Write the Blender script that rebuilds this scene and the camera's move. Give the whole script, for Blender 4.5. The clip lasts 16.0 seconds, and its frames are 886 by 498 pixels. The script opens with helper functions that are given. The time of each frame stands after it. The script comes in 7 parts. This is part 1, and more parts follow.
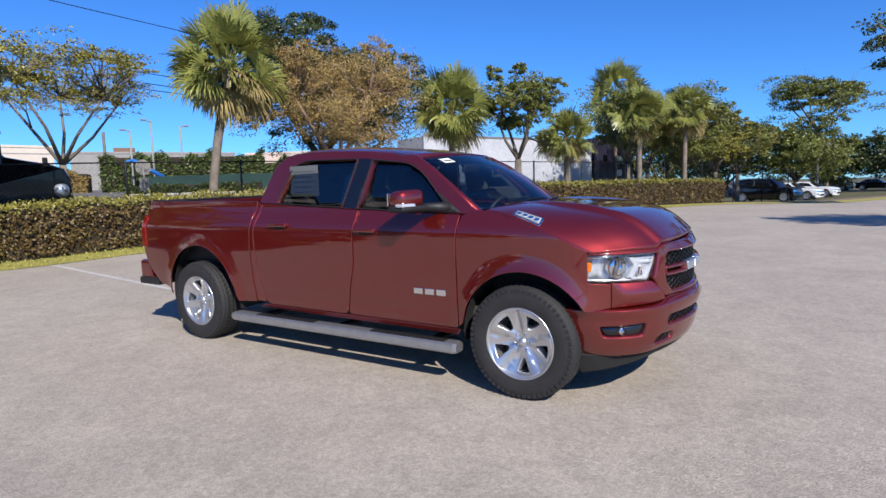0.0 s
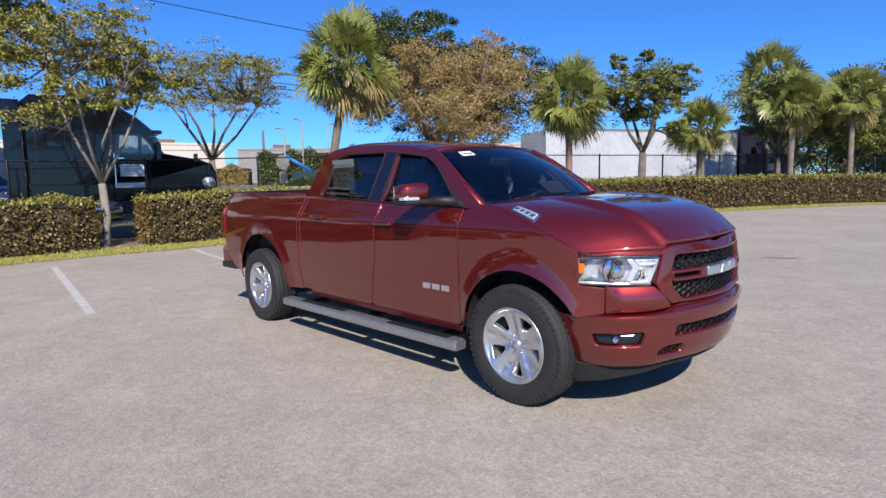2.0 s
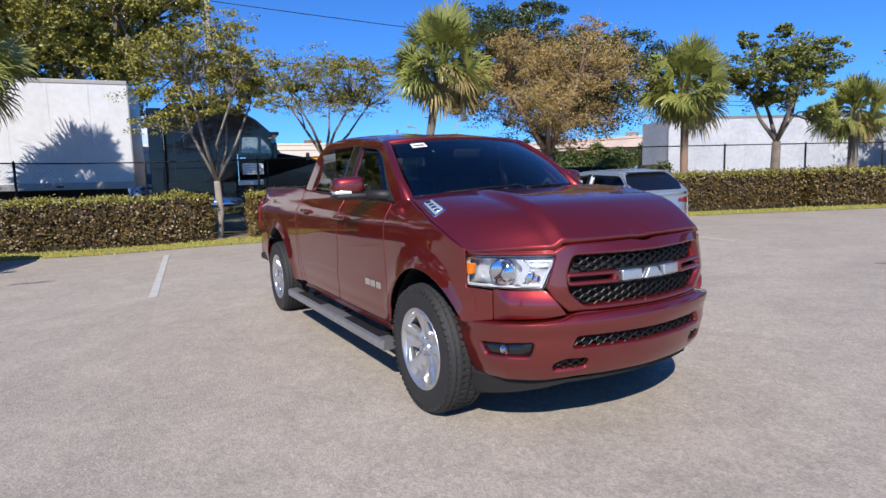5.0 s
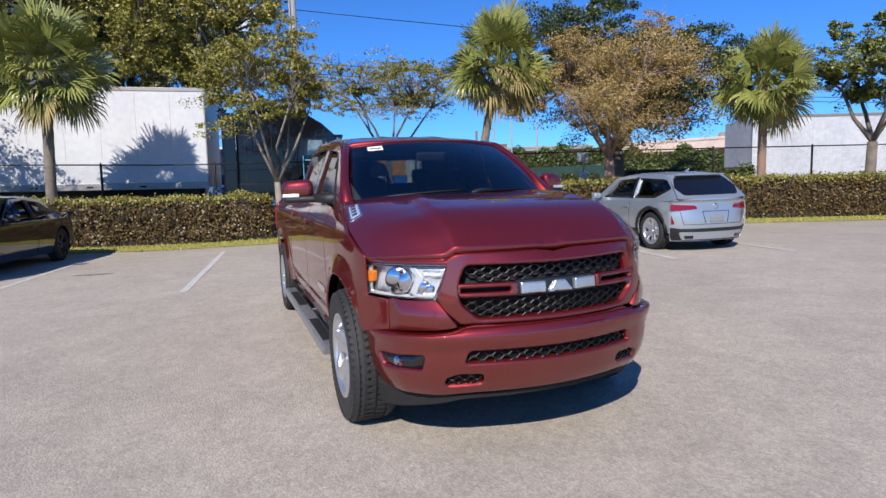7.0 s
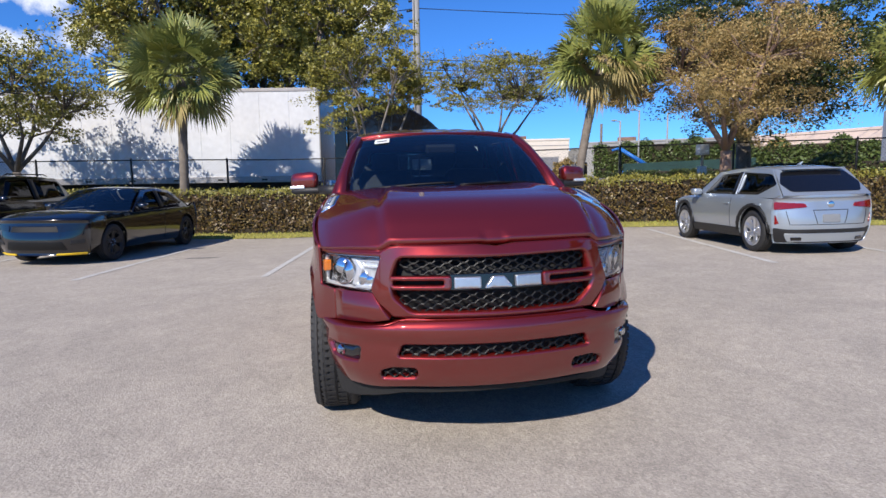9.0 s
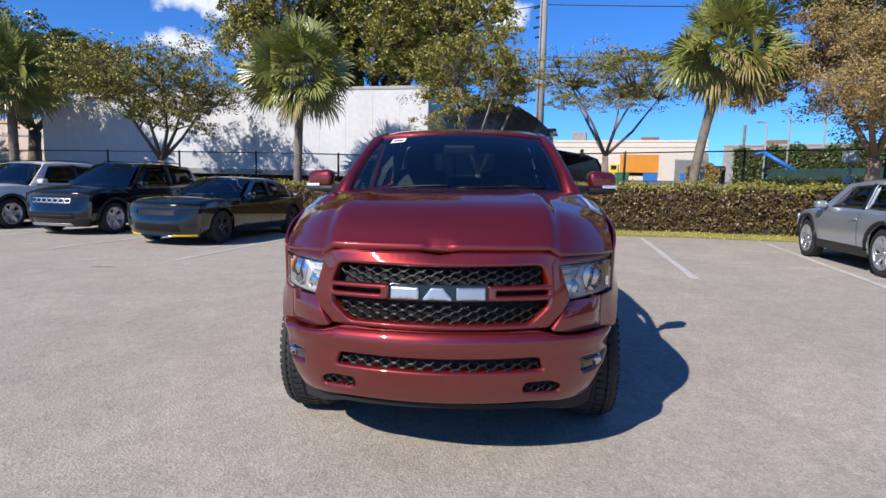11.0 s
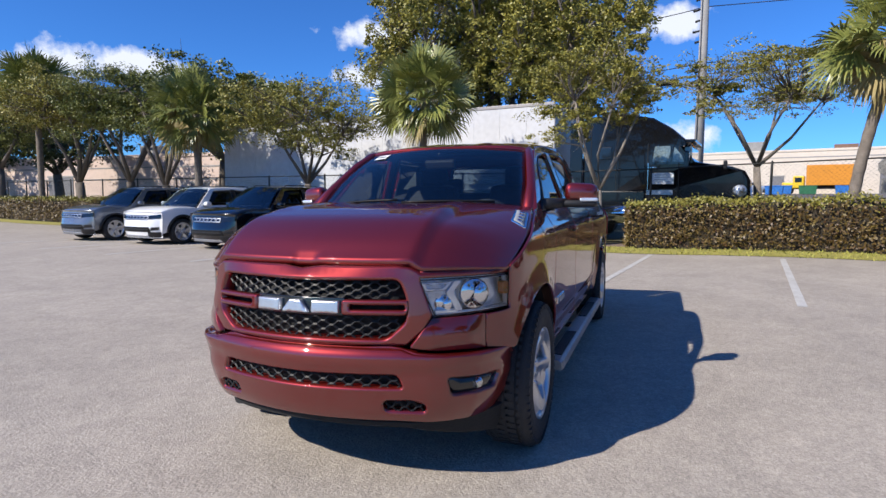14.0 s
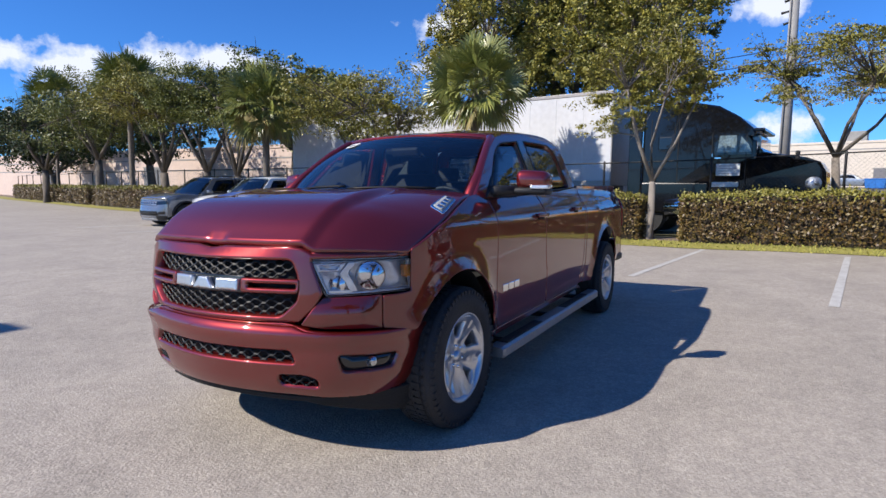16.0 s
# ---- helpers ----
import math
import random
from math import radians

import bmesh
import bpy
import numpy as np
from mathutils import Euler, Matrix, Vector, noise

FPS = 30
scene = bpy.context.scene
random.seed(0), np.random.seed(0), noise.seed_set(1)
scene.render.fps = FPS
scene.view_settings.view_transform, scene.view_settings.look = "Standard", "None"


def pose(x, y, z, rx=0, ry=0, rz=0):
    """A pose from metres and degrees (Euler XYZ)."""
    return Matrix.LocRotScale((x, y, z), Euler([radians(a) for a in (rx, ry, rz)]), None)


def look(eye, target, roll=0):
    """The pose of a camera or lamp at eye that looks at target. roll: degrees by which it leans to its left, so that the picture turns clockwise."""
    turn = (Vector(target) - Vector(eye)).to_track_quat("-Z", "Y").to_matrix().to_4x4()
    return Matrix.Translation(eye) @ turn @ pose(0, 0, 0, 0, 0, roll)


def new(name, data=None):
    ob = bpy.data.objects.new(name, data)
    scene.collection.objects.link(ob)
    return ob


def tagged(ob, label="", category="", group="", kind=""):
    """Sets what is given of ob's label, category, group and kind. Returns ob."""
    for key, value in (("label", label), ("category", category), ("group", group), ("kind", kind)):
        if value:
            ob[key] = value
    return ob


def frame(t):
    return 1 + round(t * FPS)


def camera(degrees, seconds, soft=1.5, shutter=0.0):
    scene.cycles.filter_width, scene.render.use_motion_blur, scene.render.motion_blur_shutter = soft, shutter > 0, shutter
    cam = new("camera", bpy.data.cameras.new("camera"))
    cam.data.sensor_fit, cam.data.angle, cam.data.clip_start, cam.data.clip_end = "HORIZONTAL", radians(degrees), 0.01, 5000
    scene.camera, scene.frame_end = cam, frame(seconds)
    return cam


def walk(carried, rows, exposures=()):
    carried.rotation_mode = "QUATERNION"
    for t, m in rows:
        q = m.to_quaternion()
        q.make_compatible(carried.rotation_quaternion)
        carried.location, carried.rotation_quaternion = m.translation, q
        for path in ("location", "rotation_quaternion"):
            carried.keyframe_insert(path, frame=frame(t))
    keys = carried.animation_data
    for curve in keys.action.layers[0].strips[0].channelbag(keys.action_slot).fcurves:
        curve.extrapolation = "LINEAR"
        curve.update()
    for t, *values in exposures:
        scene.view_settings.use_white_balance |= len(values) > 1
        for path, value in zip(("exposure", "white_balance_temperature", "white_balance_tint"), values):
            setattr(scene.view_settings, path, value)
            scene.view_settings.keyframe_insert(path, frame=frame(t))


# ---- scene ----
cam = camera(75.5, 16.0)
PATH = [
    (0, (1.692, -4.505, 1.489), (0.611, -2.835, 1.278), -1.6),
    (0.5, (1.866, -4.341, 1.479), (0.692, -2.736, 1.266), -1.4),
    (1, (2.072, -4.174, 1.471), (0.799, -2.647, 1.254), -1.2),
    (1.5, (2.253, -4.011, 1.481), (0.888, -2.566, 1.263), -1.2),
    (2, (2.4, -3.821, 1.458), (0.952, -2.458, 1.24), -1.2),
    (2.5, (2.536, -3.631, 1.481), (1.014, -2.351, 1.265), -1.4),
    (3, (2.69, -3.431, 1.464), (1.1, -2.236, 1.251), -1.6),
    (3.5, (2.854, -3.221, 1.464), (1.215, -2.092, 1.256), -1.7),
    (4, (2.967, -2.999, 1.444), (1.294, -1.922, 1.238), -1.8),
    (4.2, (2.99, -2.897, 1.424), (1.306, -1.839, 1.213), -1.8),
    (6.5, (3.408, -1.817, 1.395), (1.575, -1.045, 1.183), -1.2),
    (7, (3.452, -1.567, 1.398), (1.592, -0.864, 1.19), -1.2),
    (7.5, (3.516, -1.328, 1.391), (1.625, -0.707, 1.2), -1.0),
    (8, (3.614, -1.097, 1.391), (1.688, -0.593, 1.198), -0.8),
    (8.5, (3.676, -0.886, 1.395), (1.725, -0.499, 1.191), -0.8),
    (9, (3.651, -0.653, 1.367), (1.683, -0.373, 1.148), -0.8),
    (9.5, (3.648, -0.433, 1.393), (1.668, -0.262, 1.163), -0.6),
    (9.7, (3.618, -0.362, 1.395), (1.636, -0.227, 1.168), -0.2),
    (11.8, (3.467, 0.584, 1.404), (1.505, 0.262, 1.188), 0.9),
    (12, (3.44, 0.672, 1.393), (1.484, 0.313, 1.185), 0.7),
    (12.5, (3.399, 0.905, 1.387), (1.46, 0.453, 1.195), 0.7),
    (13, (3.358, 1.131, 1.402), (1.441, 0.59, 1.224), 0.5),
    (13.5, (3.272, 1.344, 1.383), (1.38, 0.719, 1.21), 0.5),
    (14, (3.181, 1.544, 1.392), (1.315, 0.844, 1.221), 0.4),
    (14.5, (3.121, 1.756, 1.385), (1.282, 0.987, 1.219), 0.4),
    (15, (3.075, 1.983, 1.389), (1.265, 1.147, 1.224), 0.3),
    (15.5, (3.003, 2.17, 1.385), (1.222, 1.277, 1.211), 0.4),
    (16, (2.89, 2.35, 1.367), (1.135, 1.412, 1.165), 0.8),
]
walk(cam, [(t, look(eye, target, roll)) for t, eye, target, roll in PATH], ((0, 0.35), (16, 0.35)))
# ---------------------------------------------------------------- light
SUN = Vector((1.36, -1.03, 1.34)).normalized()
world = bpy.data.worlds.new("world")
scene.world = world
world.use_nodes = True
wn = world.node_tree.nodes
sky = wn.new("ShaderNodeTexSky")
sky.sky_type = "NISHITA"
sky.sun_disc = False
sky.sun_elevation = math.asin(SUN.z)
sky.sun_rotation = math.atan2(SUN.x, SUN.y)
sky.air_density, sky.dust_density, sky.ozone_density, sky.altitude = 1.0, 0.0, 5.0, 800
tint = wn.new("ShaderNodeMix")
tint.data_type, tint.blend_type = "RGBA", "MULTIPLY"
tint.inputs[0].default_value = 1.0
tint.inputs[7].default_value = (0.455, 0.96, 1.63, 1)
world.node_tree.links.new(sky.outputs[0], tint.inputs[6])
world.node_tree.links.new(tint.outputs[2], wn["Background"].inputs[0])
wn["Background"].inputs[1].default_value = 0.080
sun_data = bpy.data.lights.new("sun", "SUN")
sun_data.energy, sun_data.angle, sun_data.color = 5.0, radians(0.6), (1.0, 0.93, 0.84)
sun_lamp = new("sun", sun_data)
sun_lamp.matrix_world = look(SUN * 200, (0, 0, 0))

# ---------------------------------------------------------------- materials
def material(name, base, rough=0.6, metal=0.0, var=0.0, scale=8.0, bump=0.0, bump_scale=60.0, coat=0.0, second=None, spec=None, per_object=0.0, island=0.0):
    """A surface with mottling at two scales (towards a second colour) and fine relief, in object metres."""
    m = bpy.data.materials.new(name)
    m.use_nodes = True
    nt = m.node_tree
    b = nt.nodes["Principled BSDF"]
    b.inputs["Base Color"].default_value = (*base, 1)
    b.inputs["Roughness"].default_value = rough
    b.inputs["Metallic"].default_value = metal
    b.inputs["Coat Weight"].default_value = coat
    b.inputs["Coat Roughness"].default_value = 0.03
    if spec is not None:
        b.inputs["Specular IOR Level"].default_value = spec
    geo = nt.nodes.new("ShaderNodeNewGeometry")
    if var:
        big, small = nt.nodes.new("ShaderNodeTexNoise"), nt.nodes.new("ShaderNodeTexNoise")
        for n, s, d in ((big, scale, 4), (small, scale * 9, 3)):
            n.inputs["Scale"].default_value, n.inputs["Detail"].default_value = s, d
            nt.links.new(geo.outputs["Position"], n.inputs["Vector"])
        add = nt.nodes.new("ShaderNodeMath")
        add.operation = "ADD"
        nt.links.new(big.outputs["Fac"], add.inputs[0])
        nt.links.new(small.outputs["Fac"], add.inputs[1])
        ramp = nt.nodes.new("ShaderNodeMapRange")
        ramp.inputs[1].default_value, ramp.inputs[2].default_value = 0.7, 1.3
        nt.links.new(add.outputs[0], ramp.inputs[0])
        fac = ramp.outputs[0]
        if island or per_object:
            src = geo.outputs["Random Per Island"]
            if per_object:
                oi = nt.nodes.new("ShaderNodeObjectInfo")
                src = oi.outputs["Random"]
            mixf = nt.nodes.new("ShaderNodeMix")
            mixf.inputs[0].default_value = max(island, per_object)
            nt.links.new(fac, mixf.inputs[2])
            nt.links.new(src, mixf.inputs[3])
            fac = mixf.outputs[0]
        mix = nt.nodes.new("ShaderNodeMix")
        mix.data_type = "RGBA"
        other = second or tuple(c * (1 - var) for c in base)
        mix.inputs[6].default_value = (*base, 1)
        mix.inputs[7].default_value = (*other, 1)
        nt.links.new(fac, mix.inputs[0])
        nt.links.new(mix.outputs[2], b.inputs["Base Color"])
    if bump:
        n = nt.nodes.new("ShaderNodeTexNoise")
        n.inputs["Scale"].default_value, n.inputs["Detail"].default_value = bump_scale, 5
        nt.links.new(geo.outputs["Position"], n.inputs["Vector"])
        bp = nt.nodes.new("ShaderNodeBump")
        bp.inputs["Strength"].default_value, bp.inputs["Distance"].default_value = bump, 0.01
        nt.links.new(n.outputs["Fac"], bp.inputs["Height"])
        nt.links.new(bp.outputs[0], b.inputs["Normal"])
    return m


def glass(name, tint, dark, rough=0.02, ior=1.5):
    """Window glass: part clear, part tinted film, with a real gloss."""
    m = bpy.data.materials.new(name)
    m.use_nodes = True
    nt = m.node_tree
    nt.nodes.remove(nt.nodes["Principled BSDF"])
    out = nt.nodes["Material Output"]
    tr, gl, mix, fr = (nt.nodes.new(k) for k in ("ShaderNodeBsdfTransparent", "ShaderNodeBsdfGlossy", "ShaderNodeMixShader", "ShaderNodeFresnel"))
    tr.inputs[0].default_value = (*[c * dark for c in tint], 1)
    gl.inputs["Roughness"].default_value = rough
    fr.inputs[0].default_value = ior
    nt.links.new(fr.outputs[0], mix.inputs[0])
    nt.links.new(tr.outputs[0], mix.inputs[1])
    nt.links.new(gl.outputs[0], mix.inputs[2])
    nt.links.new(mix.outputs[0], out.inputs[0])
    return m


PAVING = material("paving", (0.388, 0.341, 0.286), 0.9, var=0.3, scale=0.22, bump=0.7, bump_scale=70, second=(0.338, 0.298, 0.252))


def speckle(m, scale, dark, light):
    """Worn aggregate: every stone its own shade, over the mottling."""
    nt = m.node_tree
    b = nt.nodes["Principled BSDF"]
    src = b.inputs["Base Color"].links[0].from_socket
    geo = nt.nodes.new("ShaderNodeNewGeometry")
    last = src
    for sc, lo, hi in ((scale, dark, light), (scale * 0.33, 0.9, 1.08)):
        vo = nt.nodes.new("ShaderNodeTexVoronoi")
        vo.inputs["Scale"].default_value = sc
        nt.links.new(geo.outputs["Position"], vo.inputs["Vector"])
        bw = nt.nodes.new("ShaderNodeSeparateColor")
        nt.links.new(vo.outputs["Color"], bw.inputs[0])
        rng_ = nt.nodes.new("ShaderNodeMapRange")
        rng_.inputs[3].default_value, rng_.inputs[4].default_value = lo, hi
        nt.links.new(bw.outputs[0], rng_.inputs[0])
        mul = nt.nodes.new("ShaderNodeVectorMath")
        mul.operation = "SCALE"
        nt.links.new(last, mul.inputs[0])
        nt.links.new(rng_.outputs[0], mul.inputs["Scale"])
        last = mul.outputs[0]
    for sc, lo, hi in ((0.5, 0.95, 1.04), (4.5, 0.95, 1.04)):
        no = nt.nodes.new("ShaderNodeTexNoise")
        no.inputs["Scale"].default_value, no.inputs["Detail"].default_value, no.inputs["Distortion"].default_value = sc, 7, 0.8
        nt.links.new(geo.outputs["Position"], no.inputs["Vector"])
        rng_ = nt.nodes.new("ShaderNodeMapRange")
        rng_.inputs[1].default_value, rng_.inputs[2].default_value, rng_.inputs[3].default_value, rng_.inputs[4].default_value = 0.40, 0.58, lo, hi
        nt.links.new(no.outputs["Fac"], rng_.inputs[0])
        mul = nt.nodes.new("ShaderNodeVectorMath")
        mul.operation = "SCALE"
        nt.links.new(last, mul.inputs[0])
        nt.links.new(rng_.outputs[0], mul.inputs["Scale"])
        last = mul.outputs[0]
    nt.links.new(last, b.inputs["Base Color"])


speckle(PAVING, 95, 0.82, 1.15)
EARTH = material("earth", (0.118, 0.111, 0.0444), 0.95, var=0.5, scale=0.5, bump=0.6, bump_scale=30)
YARD = material("yard", (0.163, 0.155, 0.148), 0.95, var=0.3, scale=0.4, bump=0.4)
TURF = material("turf", (0.34, 0.30, 0.07), 0.9, var=0.5, scale=4, bump=0.8, bump_scale=60, second=(0.22, 0.21, 0.05))
MULCH = material("mulch", (0.266, 0.192, 0.148), 0.95, var=0.5, scale=6, bump=0.8, bump_scale=40)
GRASS = material("grass", (0.38, 0.34, 0.07), 0.8, var=0.5, scale=3, island=0.6, second=(0.20, 0.22, 0.04))
PAINT_LINE = material("line_paint", (0.555, 0.548, 0.518), 0.8, var=0.35, scale=5, bump=0.3, second=(0.385, 0.363, 0.333))
BARK = material("bark", (0.185, 0.155, 0.126), 0.9, var=0.5, scale=4, bump=0.8, bump_scale=25)
BARK_PALE = material("pale_bark", (0.266, 0.229, 0.192), 0.9, var=0.4, scale=4, bump=0.8, bump_scale=25)
BARK_PALM = material("palm_bark", (0.222, 0.185, 0.148), 0.9, var=0.5, scale=7, bump=0.9, bump_scale=18)
BARK_RED = material("peeling_bark", (0.266, 0.148, 0.0888), 0.9, var=0.5, scale=5, bump=0.8, bump_scale=25, second=(0.185, 0.148, 0.126))
LEAF = material("leaf", (0.23, 0.235, 0.042), 0.45, var=0.5, scale=2, island=0.7, second=(0.055, 0.080, 0.018))
LEAF_DARK = material("dark_leaf", (0.0772, 0.0987, 0.0215), 0.45, var=0.5, scale=1, island=0.7, second=(0.0215, 0.0386, 0.0103))
LEAF_GREEN = material("green_leaf", (0.129, 0.172, 0.0386), 0.5, var=0.5, scale=1, island=0.7, second=(0.0429, 0.0686, 0.0172))
LEAF_BROWN = material("brown_leaf", (0.42, 0.28, 0.105), 0.6, var=0.5, scale=1, island=0.7, second=(0.20, 0.155, 0.045))
LEAF_YELLOW = material("yellow_leaf", (0.36, 0.31, 0.05), 0.5, var=0.5, scale=1, island=0.7, second=(0.10, 0.11, 0.022))
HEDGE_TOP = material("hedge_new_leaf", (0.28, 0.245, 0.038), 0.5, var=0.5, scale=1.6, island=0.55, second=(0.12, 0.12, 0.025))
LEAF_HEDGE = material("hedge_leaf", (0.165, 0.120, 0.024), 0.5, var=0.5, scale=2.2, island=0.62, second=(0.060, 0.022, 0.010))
# near-black brown: the shade in the gaps between leaves, put into the colour
HEDGE_SHADE_CORE = material("hedge_shade_core", (0.035, 0.025, 0.012), 0.9, var=0.5, scale=6, bump=0.8)
FROND = material("frond", (0.29, 0.29, 0.075), 0.35, var=0.4, scale=2, island=0.7, second=(0.10, 0.13, 0.03))
FROND_DRY = material("dry_frond", (0.309, 0.231, 0.0858), 0.7, var=0.4, scale=2, island=0.7, second=(0.189, 0.155, 0.0515))
STEEL_BLACK = material("black_steel", (0.012, 0.012, 0.012), 0.5, 0.3, var=0.3, scale=5)
WHITE_PANEL = material("white_panel", (0.60, 0.61, 0.63), 0.4, var=0.15, scale=0.6, bump=0.05)
CLOUD = material("cloud", (0.9, 0.9, 0.92), 1.0, var=0.05, scale=0.01)

# ---------------------------------------------------------------- mesh helpers
def mesh_object(name, verts, faces, mat, parent=None, label="", smooth=False, mats=None, index=None):
    me = bpy.data.meshes.new(name)
    me.from_pydata([tuple(v) for v in verts], [], faces)
    for m in (mats or [mat]):
        me.materials.append(m)
    if index is not None:
        me.polygons.foreach_set("material_index", index)
    if smooth:
        me.polygons.foreach_set("use_smooth", [True] * len(me.polygons))
    me.update()
    ob = new(name, me)
    if parent:
        ob.parent = parent
    if label:
        ob["label"] = label
    return ob


def part(name, bm, mat, parent, label="", smooth=False):
    me = bpy.data.meshes.new(name)
    bm.to_mesh(me)
    bm.free()
    me.materials.append(mat)
    if smooth:
        me.polygons.foreach_set("use_smooth", [True] * len(me.polygons))
    ob = new(name, me)
    if parent:
        ob.parent = parent
    if label:
        ob["label"] = label
    return ob


def thing(name, m, label, category, group="", kind=""):
    ob = new(name)
    ob.empty_display_size = 0.2
    ob.matrix_world = m
    return tagged(ob, label, category, group, kind)


def box_bm(bm, lo, hi, bevel=0.0, m=None):
    made = bmesh.ops.create_cube(bm, size=1)
    vs = made["verts"]
    for v in vs:
        v.co = Vector([lo[i] + (v.co[i] + 0.5) * (hi[i] - lo[i]) for i in range(3)])
    if bevel:
        es = list({e for v in vs for e in v.link_edges})
        made = bmesh.ops.bevel(bm, geom=es, offset=bevel, segments=2, affect="EDGES", profile=0.5)
        vs = made["verts"]
    if m is not None:
        bmesh.ops.transform(bm, matrix=m, verts=list({v for v in vs}))
    return bm


def box(name, lo, hi, mat, parent, label="", bevel=0.005, m=None):
    return part(name, box_bm(bmesh.new(), lo, hi, bevel, m), mat, parent, label)


def tube_data(points, radii, sides=8, closed_end=True):
    """Vertices and faces of a tapered tube through the points."""
    pts = [Vector(p) for p in points]
    verts, faces = [], []
    up = Vector((0.13, 0.31, 0.94)).normalized()
    for i, p in enumerate(pts):
        d = (pts[min(i + 1, len(pts) - 1)] - pts[max(i - 1, 0)]).normalized()
        a = d.cross(up if abs(d.dot(up)) < 0.95 else Vector((1, 0, 0))).normalized()
        b = d.cross(a)
        for k in range(sides):
            w = 2 * math.pi * k / sides
            verts.append(p + (a * math.cos(w) + b * math.sin(w)) * radii[i])
    for i in range(len(pts) - 1):
        for k in range(sides):
            j = (k + 1) % sides
            faces.append((i * sides + k, i * sides + j, (i + 1) * sides + j, (i + 1) * sides + k))
    if closed_end:
        faces.append(tuple(range(sides))[::-1])
        faces.append(tuple((len(pts) - 1) * sides + k for k in range(sides)))
    return verts, faces


def join_data(parts):
    verts, faces = [], []
    for v, f in parts:
        n = len(verts)
        verts.extend(v)
        faces.extend([tuple(i + n for i in t) for t in f])
    return verts, faces


def tube(name, points, radii, mat, parent, sides=8, label=""):
    v, f = tube_data(points, radii if hasattr(radii, "__len__") else [radii] * len(points), sides)
    return mesh_object(name, v, f, mat, parent, label, smooth=True)


# ---------------------------------------------------------------- ground
EDGE_Y = [-120, -62, -30, -5, 0, 5, 13, 23, 29, 60, 130]
EDGE_X = [-46, -26, -17.3, -13.2, -12.8, -11.9, -8.9, -5.2, -2.6, 11, 42]


def ground_z(y):
    k = 0.47 + 0.53 * min(1, max(0, (abs(y) - 1) / 2))
    if y < 0:
        return 0.03 * k * y * math.exp(-(y / 4) ** 2)
    t = min(1, max(0, (y - 26) / 20))
    return 0.24 * k * math.tanh(y / 8) - 0.49 * t * t * (3 - 2 * t)


def edge_x(y):
    return float(np.interp(y, EDGE_Y, EDGE_X))


BED = 0.10  # the planted bed lies a little higher than the asphalt


def sheet(name, ys, xs_of, mat, lift, label, category):
    verts, faces = [], []
    n = len(xs_of(0))
    rise = lift if hasattr(lift, "__len__") else [lift] * n
    for y in ys:
        for x, up in zip(xs_of(y), rise):
            verts.append((x, y, ground_z(y) + up))
    for i in range(len(ys) - 1):
        for k in range(n - 1):
            a = i * n + k
            faces.append((a, a + 1, a + n + 1, a + n))
    return tagged(mesh_object(name, verts, faces, mat), label, category, kind="structure")


YS_FAR = [-1500, -600, -300, -160] + list(range(-120, -30, 10)) + [y * 1.0 for y in range(-30, 31)] + [34, 37, 40, 43, 46] + list(range(50, 130, 10)) + [160, 300, 600, 1500]
sheet("ground", YS_FAR, lambda y: [-1500, -600, -200, -100, -60, -30, -10, 10, 40, 100, 300, 1500], EARTH, -0.03, "flat sandy earth with sparse grass round the lot", "ground")
YS_LOT = [-110, -80, -60, -50, -40, -35] + [y * 1.0 for y in range(-30, 31)] + [34, 37, 40, 43, 46, 60, 80, 110]
sheet("pavement", YS_LOT, lambda y: [edge_x(y) + d for d in (0, 2, 4, 6, 9, 12, 16, 20, 30, 45, 70)], PAVING, 0.0, "pale worn asphalt of an open car park", "pavement")
def yard_z(x):
    """The lorry yard rises gently behind the trailers."""
    return float(np.interp(x, [-150, -75, -47, -31, -29], [3.2, 2.4, 1.6, 1.15, -0.1]))


verts, faces = [], []
YARD_XS = (-150, -75, -60, -47, -38, -31, -29)
for yy in (6.0, 16.0, 30.0, 60.0, 90.0):
    verts += [(x + max(0, yy - 16) * 0.42, yy, yard_z(x)) for x in YARD_XS]
faces = [(i * 7 + k, i * 7 + k + 1, i * 7 + k + 8, i * 7 + k + 7) for i in range(4) for k in range(6)]
tagged(mesh_object("yard_pavement", verts, faces, YARD), "grey asphalt of the lorry yard behind the fence", "pavement", kind="structure")


def strip(name, a, b, width, mat, label):
    """A painted line on the paving from a to b."""
    a, b = Vector((*a, 0)), Vector((*b, 0))
    side = Vector((-(b - a).y, (b - a).x, 0)).normalized() * width / 2
    n = 14
    verts, faces = [], []
    for i in range(n + 1):
        p = a.lerp(b, i / n)
        for s in (-1, 1):
            q = p + side * s * (1 + 0.08 * noise.noise(p * 3 + Vector((s, 0, 0))))
            verts.append((q.x, q.y, ground_z(q.y) + 0.006))
    faces = [(2 * i, 2 * i + 1, 2 * i + 3, 2 * i + 2) for i in range(n)]
    return tagged(mesh_object(name, verts, faces, mat), label, "road marking", "bay lines", "structure")


